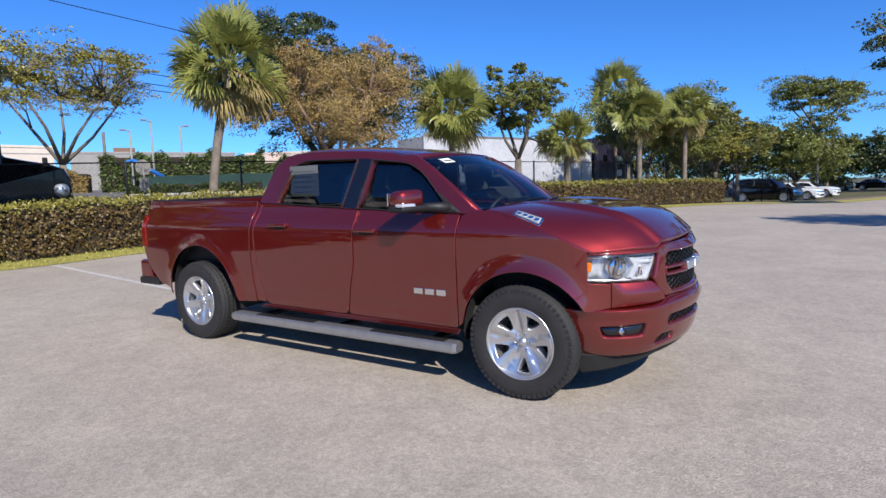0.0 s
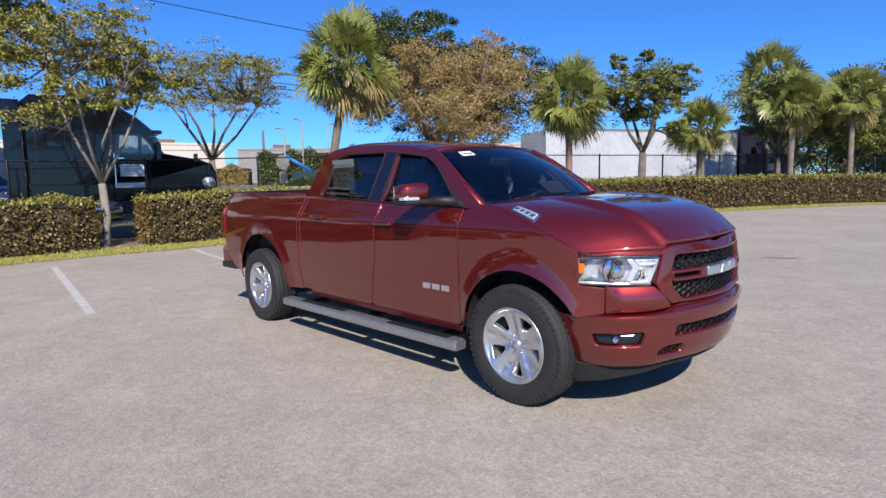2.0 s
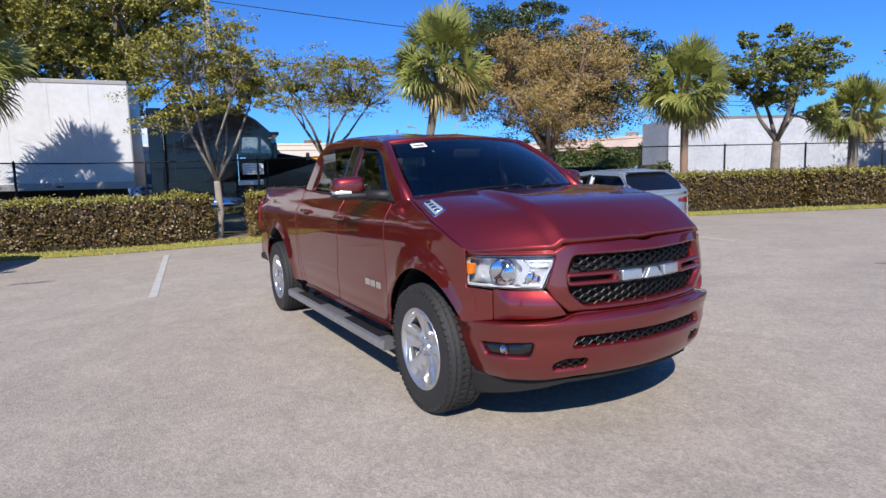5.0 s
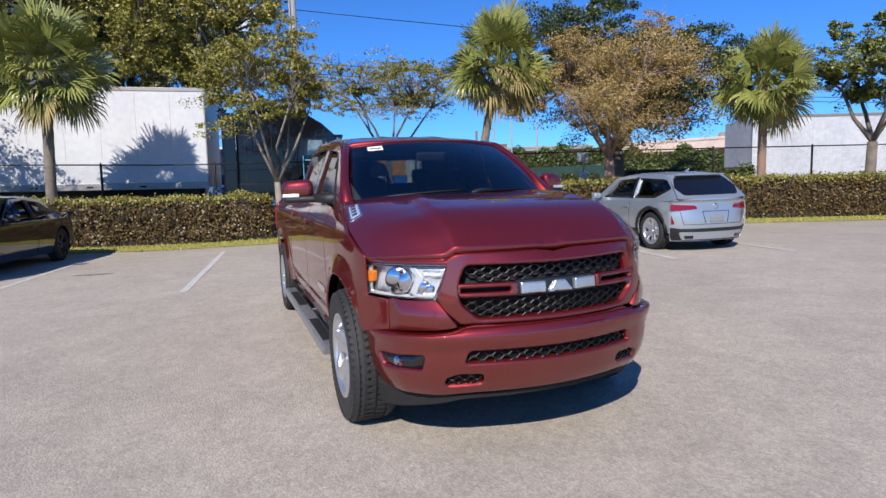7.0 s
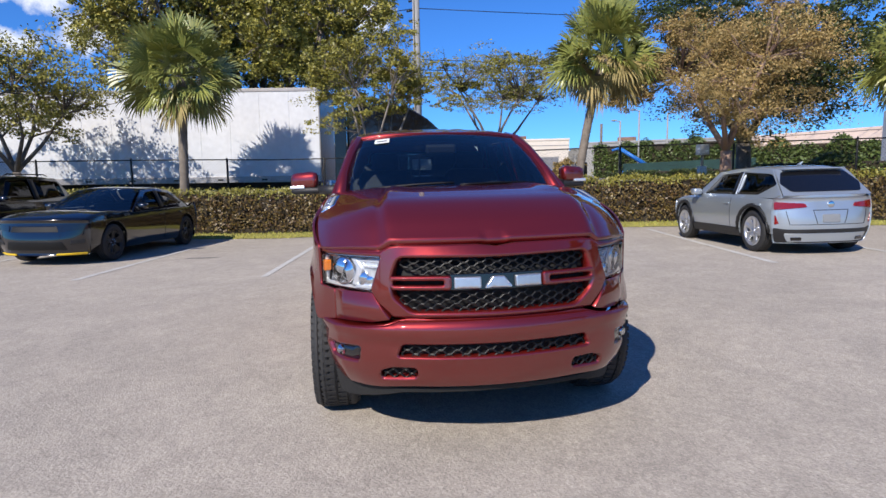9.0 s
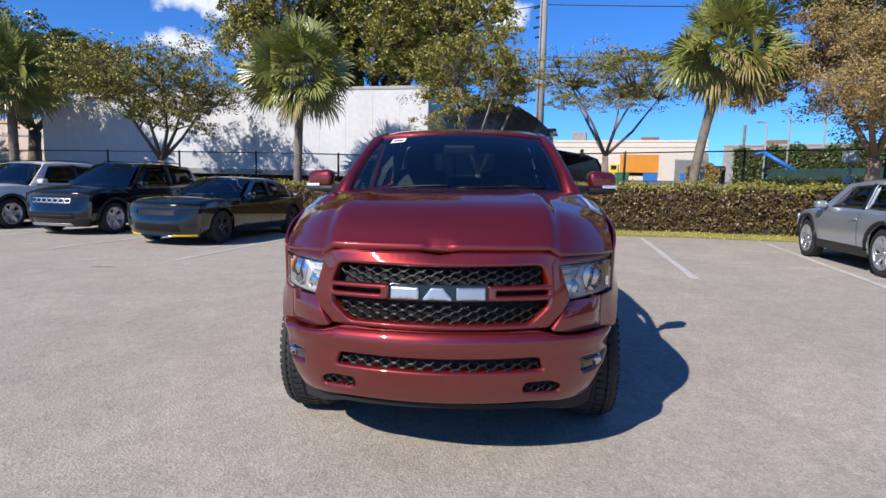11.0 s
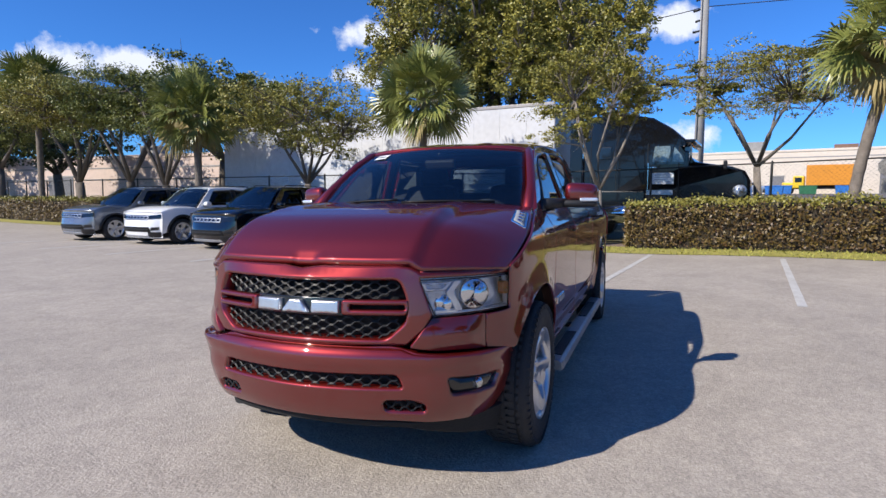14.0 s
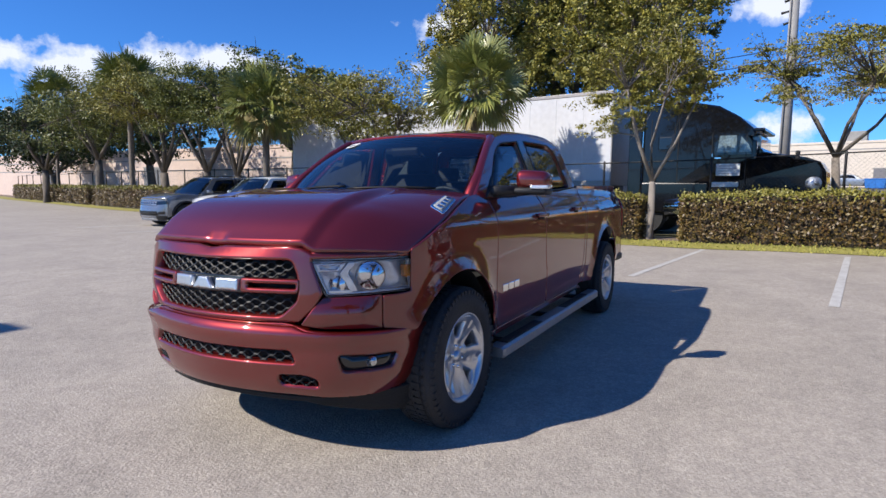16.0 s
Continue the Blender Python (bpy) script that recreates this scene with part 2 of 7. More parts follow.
for a, b in (((-11.5, -1.66), (-5.7, -2.22)), ((-12.4, 1.4), (-6.8, 0.68)), ((-11.5, 4.2), (-4.98, 3.27)), ((-10.4, 6.78), (-4.1, 5.50)), ((-9.3, 8.9), (-3.7, 7.77)),
             ((-11.9, -4.5), (-5.96, -5.15)), ((-12.4, -7.3), (-6.6, -8.1)), ((-12.8, -10.3), (-7.0, -11.1)), ((-13.2, -13.2), (-7.4, -14.0)), ((-13.7, -16.2), (-7.9, -17.0))):
    strip("bay_line", a, b, 0.11, PAINT_LINE, "worn white bay line painted on the asphalt")

# ---------------------------------------------------------------- plants
def leaf_cloud(rng, centres, spreads, count, size, droop=0.2, twigs=0):
    """Small leaves round the clump centres; with twigs, gathered in tufts, so that the clumps keep gaps and a ragged outline."""
    c = np.array([tuple(v) for v in centres])
    s = np.array([tuple(v) for v in spreads])
    pick = rng.integers(0, len(c), count)
    off = rng.normal(0, 1, (count, 3))
    off /= np.maximum(1e-6, np.linalg.norm(off, axis=1))[:, None]
    off *= (rng.random(count) ** 0.45)[:, None]
    if twigs:
        tip = rng.normal(0, 1, (len(c), twigs, 3))
        tip /= np.maximum(1e-6, np.linalg.norm(tip, axis=2))[:, :, None]
        tip *= (0.35 + 0.85 * rng.random((len(c), twigs)) ** 0.7)[:, :, None]
        which = (rng.random(count) ** 1.3 * twigs).astype(int)
        off = tip[pick, which] + off * (0.20 + 0.26 * rng.random((len(c), twigs)))[pick, which][:, None]
    p = c[pick] + off * s[pick]
    d = rng.normal(0, 1, (count, 3))
    d[:, 2] = d[:, 2] * 0.6 - droop
    d /= np.linalg.norm(d, axis=1)[:, None]
    n = rng.normal(0, 1, (count, 3)) + np.array([0, 0, 0.8])
    w = np.cross(d, n)
    w /= np.maximum(1e-6, np.linalg.norm(w, axis=1))[:, None]
    ln = size * (0.6 + 0.8 * rng.random(count))[:, None]
    v = np.stack([p - d * ln * 0.5, p + w * ln * 0.30, p + d * ln * 0.5, p - w * ln * 0.30], 1).reshape(-1, 3)
    f = np.arange(count * 4).reshape(-1, 4)
    return v, f


def mesh_np(name, v, f, mat, parent, label="", smooth=False):
    me = bpy.data.meshes.new(name)
    nf, k = f.shape
    me.vertices.add(len(v))
    me.vertices.foreach_set("co", np.asarray(v, dtype=np.float32).ravel())
    me.loops.add(nf * k)
    me.loops.foreach_set("vertex_index", np.asarray(f, dtype=np.int32).ravel())
    me.polygons.add(nf)
    me.polygons.foreach_set("loop_start", np.arange(0, nf * k, k, dtype=np.int32))
    me.materials.append(mat)
    if smooth:
        me.polygons.foreach_set("use_smooth", [True] * nf)
    me.update(calc_edges=True)
    me.validate()
    ob = new(name, me)
    if parent:
        ob.parent = parent
    if label:
        ob["label"] = label
    return ob


def broad_tree(x, y, height, crown, base, seed, leaves=6000, leaf=0.11, mat=LEAF, bark=BARK, trunk=0.14, fork=None, clumps=26, fill=0.42, lean=(0, 0), label="", flat=1.0, extra=None):
    """A tree: tapered trunk, limbs to every clump, and a crown of small leaves. crown: its radius; base: the crown's lower edge."""
    rng = np.random.default_rng(seed)
    z0 = ground_z(y) - 0.05
    root = thing("tree", pose(x, y, z0), label or "broadleaf tree with a rough trunk behind the hedge", "tree")
    fork = fork or base * 0.8
    top = Vector((lean[0], lean[1], fork))
    mid_z, half_z = (height + base) / 2, (height - base) / 2
    centres, spreads = [], []
    while len(centres) < clumps:
        v = rng.normal(0, 1, 3)
        v /= np.linalg.norm(v)
        r = (0.35 + 0.65 * rng.random() ** 0.6)
        wob = 0.86 + 0.55 * noise.noise(Vector(v) * 1.9 + Vector((seed * 1.37, 0.4, 0)))
        c = Vector((lean[0] * 1.3 + v[0] * crown * r * wob, lean[1] * 1.3 + v[1] * crown * r * wob, mid_z + v[2] * half_z * r * wob))
        if c.z < base * 0.92:
            continue
        k = crown * fill * (0.55 + 0.95 * rng.random() ** 1.6)
        centres.append(c)
        spreads.append(Vector((k, k, k * 0.55 * flat)))
    wood = []
    bend = Vector((rng.normal(0, 0.06), rng.normal(0, 0.06), fork * 0.5))
    wood.append(tube_data([(0, 0, 0), (0.0, 0, 0.15), bend + top * 0.4 * Vector((1, 1, 0)).length * 0, top], [trunk * 1.5, trunk * 1.1, trunk, trunk * 0.85], 10))
    mains = []
    for k in range(5):
        w = 2 * math.pi * (k + rng.random() * 0.6) / 5
        e = Vector((math.cos(w) * crown * 0.45, math.sin(w) * crown * 0.45, fork + (mid_z - fork) * (0.7 + 0.3 * rng.random())))
        e += Vector((lean[0], lean[1], 0))
        m1 = top.lerp(e, 0.5) + Vector((rng.normal(0, 0.1), rng.normal(0, 0.1), -0.1))
        wood.append(tube_data([top, m1, e], [trunk * 0.52, trunk * 0.36, trunk * 0.22], 7))
        mains.append(e)
        mains.append(m1)
    for c in centres:
        s = min(mains, key=lambda q: (q - c).length)
        m1 = s.lerp(c, 0.5) + Vector((rng.normal(0, 0.12), rng.normal(0, 0.12), rng.normal(0, 0.08)))
        wood.append(tube_data([s, m1, c], [trunk * 0.26, trunk * 0.17, trunk * 0.05], 5))
        for _ in range(3):
            q = c + Vector(rng.normal(0, 0.4, 3)) * crown * fill
            wood.append(tube_data([m1, m1.lerp(q, 0.6), q], [trunk * 0.1, trunk * 0.07, trunk * 0.02], 4, False))
    v, f = join_data(wood)
    mesh_object("trunk", v, f, bark, root, smooth=True)
    v, f = leaf_cloud(rng, centres, spreads, int(leaves * 2.9), leaf * 1.08, twigs=15)
    tagged(mesh_np("crown", v, f, mat, root), kind="stuff")
    return root


def palm(x, y, trunk_h, seed, fan=1.0, count=40, top=(0, 0), radius=0.16, label="", dry=0.15, bark=BARK_PALM, stiff=0.0, curve=(0, 0)):
    """A cabbage palm: ringed trunk, long-stalked fan leaves split into narrow blades, some dry ones hanging."""
    rng = np.random.default_rng(seed)
    z0 = ground_z(y) - 0.05
    root = thing("palm_tree", pose(x, y, z0), label or "cabbage palm with a grey trunk and drooping fan leaves", "palm tree")
    n = 26
    pts, rad = [], []
    for i in range(n + 1):
        u = i / n
        pts.append((top[0] * u + curve[0] * math.sin(u * math.pi), top[1] * u + curve[1] * math.sin(u * math.pi), trunk_h * u))
        rad.append(radius * (1.35 - 0.6 * min(1, u * 4) + 0.25 * max(0, u - 0.7)) * (1 + 0.06 * (i % 2)))
    v, f = tube_data(pts, rad, 12)
    mesh_object("trunk", v, f, bark, root, smooth=True)
    head = Vector(pts[-1])
    green, dried, stalks = [], [], []
    count = int(count * 1.75)
    for k in range(count):
        az = k * 2.39996 + rng.normal(0, 0.2)
        u = k / count
        el = radians(78 - 128 * u + rng.normal(0, 16))
        d = Vector((math.cos(az) * math.cos(el), math.sin(az) * math.cos(el), math.sin(el)))
        stalk = fan * (0.45 + 0.60 * rng.random()) * (1.0 if el > -0.4 else 0.8)
        p1 = head + d * stalk * 0.5 + Vector((0, 0, 0.05))
        p2 = head + d * stalk + Vector((0, 0, -0.10 * fan * math.cos(el)))
        stalks.append(tube_data([head, p1, p2], [0.022, 0.018, 0.012], 4, False))
        d2 = (d + Vector((0, 0, -0.22 * math.cos(el)))).normalized()
        side = d2.cross(Vector((0, 0, 1)))
        side = side.normalized() if side.length > 0.1 else Vector((math.sin(az), -math.cos(az), 0))
        nrm = side.cross(d2).normalized()
        twist = rng.normal(0, 0.95)
        side, nrm = side * math.cos(twist) + nrm * math.sin(twist), nrm * math.cos(twist) - side * math.sin(twist)
        blades = 30
        is_dry = u > 1 - dry and rng.random() < 0.8
        data = dried if is_dry else green
        for b in range(blades):
            w = (b / (blades - 1) - 0.5) * radians(225)
            w += rng.normal(0, 0.04)
            dirn = (d2 * math.cos(w * 0.82) + side * math.sin(w * 0.82) + nrm * (0.25 * abs(math.sin(w)) - 0.05)).normalized()
            ln = fan * (0.64 - 0.16 * abs(w) / 2.2) * (0.80 + 0.4 * rng.random())
            wd = 0.019 * fan
            cr = dirn.cross(nrm).normalized() * wd
            q0, q1 = p2, p2 + dirn * ln * 0.55
            flop = (1 - stiff) * (0.20 + 0.75 * u * u)
            q2 = p2 + dirn * ln * 0.85 + Vector((0, 0, -0.10 * fan * flop))
            q3 = p2 + dirn * ln * 0.98 + Vector((0, 0, -0.27 * fan * flop))
            data.append(([q0 - cr * 0.3, q0 + cr * 0.3, q1 + cr, q1 - cr, q2 + cr * 0.75, q2 - cr * 0.75, q3], [(0, 1, 2, 3), (3, 2, 4, 5), (5, 4, 6)]))
    v, f = join_data(green)
    tagged(mesh_object("crown", v, f, FROND, root), kind="stuff")
    if dried:
        v, f = join_data(dried)
        mesh_object("dry_fronds", v, f, FROND_DRY, root, "dry brown hanging fronds")
    v, f = join_data(stalks)
    tagged(mesh_object("stalk", v, f, FROND, root), kind="stuff")
    return root


def bed_z(y):
    return ground_z(y) + BED


def hedge(y0, y1, seed, height=1.24, depth=1.0, back=0.80, density=330, leaf=0.055, label=""):
    """A clipped hedge along the lot's edge from y0 to y1."""
    rng = np.random.default_rng(seed)
    root = thing("hedge", pose(edge_x(y0) - back, y0, bed_z(y0)), label or "clipped green and rust-coloured hedge in a mulch bed", "hedge")
    o = root.matrix_world.translation
    n = max(4, int((y1 - y0) / 0.5))
    prof = [(0.06, 0), (-0.02, height * 0.45), (0.03, height * 0.86), (-0.1, height * 0.96), (-depth * 0.5, height * 0.985), (-depth + 0.1, height * 0.96), (-depth, height * 0.8), (-depth, 0)]
    verts, faces = [], []
    for i in range(n + 1):
        y = y0 + (y1 - y0) * i / n
        for k, (dx, z) in enumerate(prof):
            w = 0.05 * noise.noise(Vector((y * 1.6, k * 0.7, seed))) - 0.05
            verts.append(Vector((edge_x(y) - back + dx - 0.07 + w, y, bed_z(y) + z * (1 + 0.04 * noise.noise(Vector((y * 0.7, seed, 0)))) - 0.05)) - o)
    m = len(prof)
    for i in range(n):
        for k in range(m - 1):
            a = i * m + k
            faces.append((a, a + m, a + m + 1, a + 1))
    faces.append(tuple(range(m)))
    faces.append(tuple(range(n * m, n * m + m))[::-1])
    # solid dark filler, painted as the shade inside the hedge
    mesh_object("core", verts, faces, HEDGE_SHADE_CORE, root, smooth=True)
    length = y1 - y0
    count = int(length * density)
    ys = y0 + rng.random(count) * length
    s = rng.random(count)
    per = height + depth + height * 0.3
    sl = s * per
    ex = np.interp(ys, EDGE_Y, EDGE_X) - back
    gz_ = np.array([bed_z(q) for q in ys])
    front = sl < height
    topm = (sl >= height) & (sl < height + depth)
    ends = np.minimum(1, np.minimum(ys - y0, y1 - ys) / 0.25)
    X = np.where(front, ex + 0.02 * (1 + np.sin(ys * 5)) - 0.05 * (1 - ends), np.where(topm, ex - (sl - height), ex - depth))
    Z = np.where(front, 0.08 + sl * 0.93, np.where(topm, height * 0.985, height - (sl - height - depth)))
    cap = rng.random(count) < 2.2 / length
    ys = np.where(cap, np.where(rng.random(count) < 0.5, y0 - 0.02, y1 + 0.02), ys)
    ex = np.interp(ys, EDGE_Y, EDGE_X) - back
    gz_ = np.array([bed_z(q) for q in ys])
    X = np.where(cap, ex - rng.random(count) * depth, X)
    Z = np.where(cap, 0.06 + rng.random(count) * height * 0.93, Z)
    jit = rng.normal(0, 0.055, (count, 3))
    wave = np.array([noise.noise(Vector((a * 1.3, b * 2.5, seed))) for a, b in zip(ys, Z)]) * 0.13
    P = np.stack([X + wave, ys, Z + gz_ + wave * (Z > height * 0.9)], 1) + jit - np.array(o)
    d = rng.normal(0, 1, (count, 3))
    d[:, 2] += 0.4
    d /= np.linalg.norm(d, axis=1)[:, None]
    nn = np.where(front[:, None], np.array([[1.0, 0, 0.5]]), np.array([[0.3, 0, 1.0]])) + rng.normal(0, 0.5, (count, 3))
    w = np.cross(d, nn)
    w /= np.maximum(1e-6, np.linalg.norm(w, axis=1))[:, None]
    ln = (leaf * (0.6 + 0.8 * rng.random(count)))[:, None]
    v = np.stack([P - d * ln * 0.5, P + w * ln * 0.33, P + d * ln * 0.5, P - w * ln * 0.33], 1).reshape(-1, 3)
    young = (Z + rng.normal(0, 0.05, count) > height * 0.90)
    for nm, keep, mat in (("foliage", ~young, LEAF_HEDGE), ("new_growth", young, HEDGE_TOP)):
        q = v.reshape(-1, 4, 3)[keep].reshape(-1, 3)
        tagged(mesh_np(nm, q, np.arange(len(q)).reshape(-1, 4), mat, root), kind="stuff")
    return root


for y0, y1, sd, dens, size in ((-23.5, -0.4, 1, 1500, 0.072), (0.8, 17.6, 2, 1900, 0.070), (18.2, 31.0, 3, 1300, 0.085), (-36.3, -24.2, 4, 1000, 0.09), (-60.0, -37.4, 5, 500, 0.12)):
    hedge(y0, y1, sd, density=dens, leaf=size)

# grass verge along the lot and the mulch bed
def verge(name, d0, d1, mat, lift, label):
    return sheet(name, YS_LOT, lambda y: [edge_x(y) - d0, edge_x(y) - (d0 + d1) / 2, edge_x(y) - d1], mat, lift, label, "verge")


verge("grass_verge", -0.02, 1.0, TURF, (0.012, 0.055, BED), "strip of dry grass along the asphalt's edge")
verge("mulch_bed", 1.0, 2.8, MULCH, (BED, BED + 0.02, BED - 0.02), "brown mulch bed under the hedge")

broad_tree(-14.0, -0.1, 6.5, 2.3, 2.8, 11, leaves=11000, leaf=0.065, mat=LEAF_YELLOW, bark=BARK_PALE, trunk=0.10, fork=1.75, clumps=54, fill=0.25, flat=0.9, label="thin pale-trunked tree with sparse yellow-green leaves in the hedge gap")
palm(-12.85, 5.7, 4.95, 12, fan=1.2, count=56, top=(0.3, 0.75), dry=0.28, curve=(0, -0.15), bark=BARK_PALM, label="leaning cabbage palm with a full crown of fan leaves")
broad_tree(-11.4, 9.6, 6.4, 2.9, 2.4, 13, leaves=30000, leaf=0.048, mat=LEAF_BROWN, bark=BARK_RED, trunk=0.17, fork=2.1, clumps=60, fill=0.30, label="half-bare tree with brown dry leaves and peeling bark")
palm(-9.74, 14.0, 4.2, 14, fan=1.12, count=56, bark=BARK_RED, label="cabbage palm with a reddish trunk and green fan leaves")
broad_tree(-8.55, 17.2, 6.3, 1.9, 2.8, 15, leaves=8000, leaf=0.09, mat=LEAF, trunk=0.16, fork=2.4, clumps=26, fill=0.36, label="dark green tree with an upright crown")
palm(-7.5, 20.0, 3.4, 16, fan=0.95, count=44, radius=0.2)
palm(-5.6, 24.9, 4.6, 17, fan=1.05, count=42)
broad_tree(-6.6, 26.5, 6.3, 2.4, 2.9, 18, leaves=7000, leaf=0.11, trunk=0.15, mat=LEAF)
palm(-4.1, 28.3, 5.0, 19, fan=1.05, count=42)
broad_tree(-4.6, 31.0, 6.6, 2.4, 3.0, 20, leaves=7000, leaf=0.11, mat=LEAF)
palm(-14.5, -5.9, 4.75, 21, fan=1.25, count=50, top=(0.05, 0.15), radius=0.17, label="tall cabbage palm throwing its shadow on the white trailer")
broad_tree(-15.4, -10.9, 5.9, 3.0, 3.0, 22, leaves=9500, leaf=0.075, mat=LEAF_YELLOW, trunk=0.14, fork=2.0, clumps=54, fill=0.28, flat=0.9, label="spreading tree with yellow-green leaves on low limbs")
palm(-16.4, -17.1, 5.0, 23, fan=1.4, count=56, radius=0.2)
broad_tree(-17.0, -19.6, 7.0, 2.8, 4.1, 24, leaves=15000, leaf=0.08, mat=LEAF, trunk=0.2, fork=2.0)
broad_tree(-17.4, -22.2, 7.3, 3.0, 4.3, 25, leaves=15000, leaf=0.08, mat=LEAF, trunk=0.22, fork=2.2)
palm(-18.5, -30.0, 7.2, 26, fan=1.6, count=50, radius=0.2)
broad_tree(-19.9, -35.6, 8.3, 4.0, 3.9, 27, leaves=14000, leaf=0.10, mat=LEAF, trunk=0.25)
broad_tree(-17.9, -26.3, 7.9, 3.2, 4.4, 28, leaves=14000, leaf=0.09, mat=LEAF_YELLOW, trunk=0.25, fork=2.2)

# ---------------------------------------------------------------- curved sheet-metal helpers
from mathutils.geometry import delaunay_2d_cdt


def smooth_table(xs, ys):
    """A smooth curve through a table (finite-difference Hermite)."""
    xs, ys = np.array(xs, float), np.array(ys, float)
    m = np.gradient(ys, xs)

    def f(x):
        x = min(max(x, xs[0]), xs[-1])
        i = min(int(np.searchsorted(xs, x, side="right")) - 1, len(xs) - 2)
        h = xs[i + 1] - xs[i]
        t = (x - xs[i]) / h
        return float((1 + 2 * t) * (1 - t) ** 2 * ys[i] + t * (1 - t) ** 2 * h * m[i] + t * t * (3 - 2 * t) * ys[i + 1] + t * t * (t - 1) * h * m[i + 1])
    return f


def rounded(poly, r, n=5):
    """The polygon with its corners rounded; r: one radius or one for each corner."""
    out = []
    k = len(poly)
    for i in range(k):
        p, a, b = Vector(poly[i]), Vector(poly[i - 1]), Vector(poly[(i + 1) % k])
        rr = r[i] if hasattr(r, "__len__") else r
        da, db = (a - p), (b - p)
        ra = min(rr, da.length * 0.45, db.length * 0.45)
        if ra < 1e-4:
            out.append(p)
            continue
        s, e = p + da.normalized() * ra, p + db.normalized() * ra
        for j in range(n + 1):
            t = j / n
            out.append(s * (1 - t) ** 2 + p * 2 * t * (1 - t) + e * t * t)
    return [tuple(v) for v in out]


def resample(poly, step):
    out = []
    for i in range(len(poly)):
        a, b = Vector(poly[i]), Vector(poly[(i + 1) % len(poly)])
        n = max(1, int(math.ceil((b - a).length / step)))
        out.extend(tuple(a.lerp(b, j / n)) for j in range(n))
    clean = []
    for p in out:
        if not clean or (Vector(p) - Vector(clean[-1])).length > 1e-4:
            clean.append(p)
    return clean


def inside(pts, poly):
    x, y = pts[:, 0], pts[:, 1]
    c = np.zeros(len(pts), bool)
    n = len(poly)
    for i in range(n):
        (x0, y0), (x1, y1) = poly[i], poly[i - 1]
        if y0 == y1:
            continue
        c ^= ((y0 > y) != (y1 > y)) & (x < (x1 - x0) * (y - y0) / (y1 - y0) + x0)
    return c


def inset(poly, d):
    """Every point moved inwards by d (for smooth loops)."""
    area = sum(poly[i - 1][0] * poly[i][1] - poly[i][0] * poly[i - 1][1] for i in range(len(poly)))
    s = 1 if area > 0 else -1
    out = []
    for i in range(len(poly)):
        t = Vector(poly[(i + 1) % len(poly)]) - Vector(poly[i - 1])
        if t.length < 1e-6:
            t = Vector((1, 0))
        t.normalize()
        out.append((poly[i][0] - t.y * s * d, poly[i][1] + t.x * s * d))
    return out


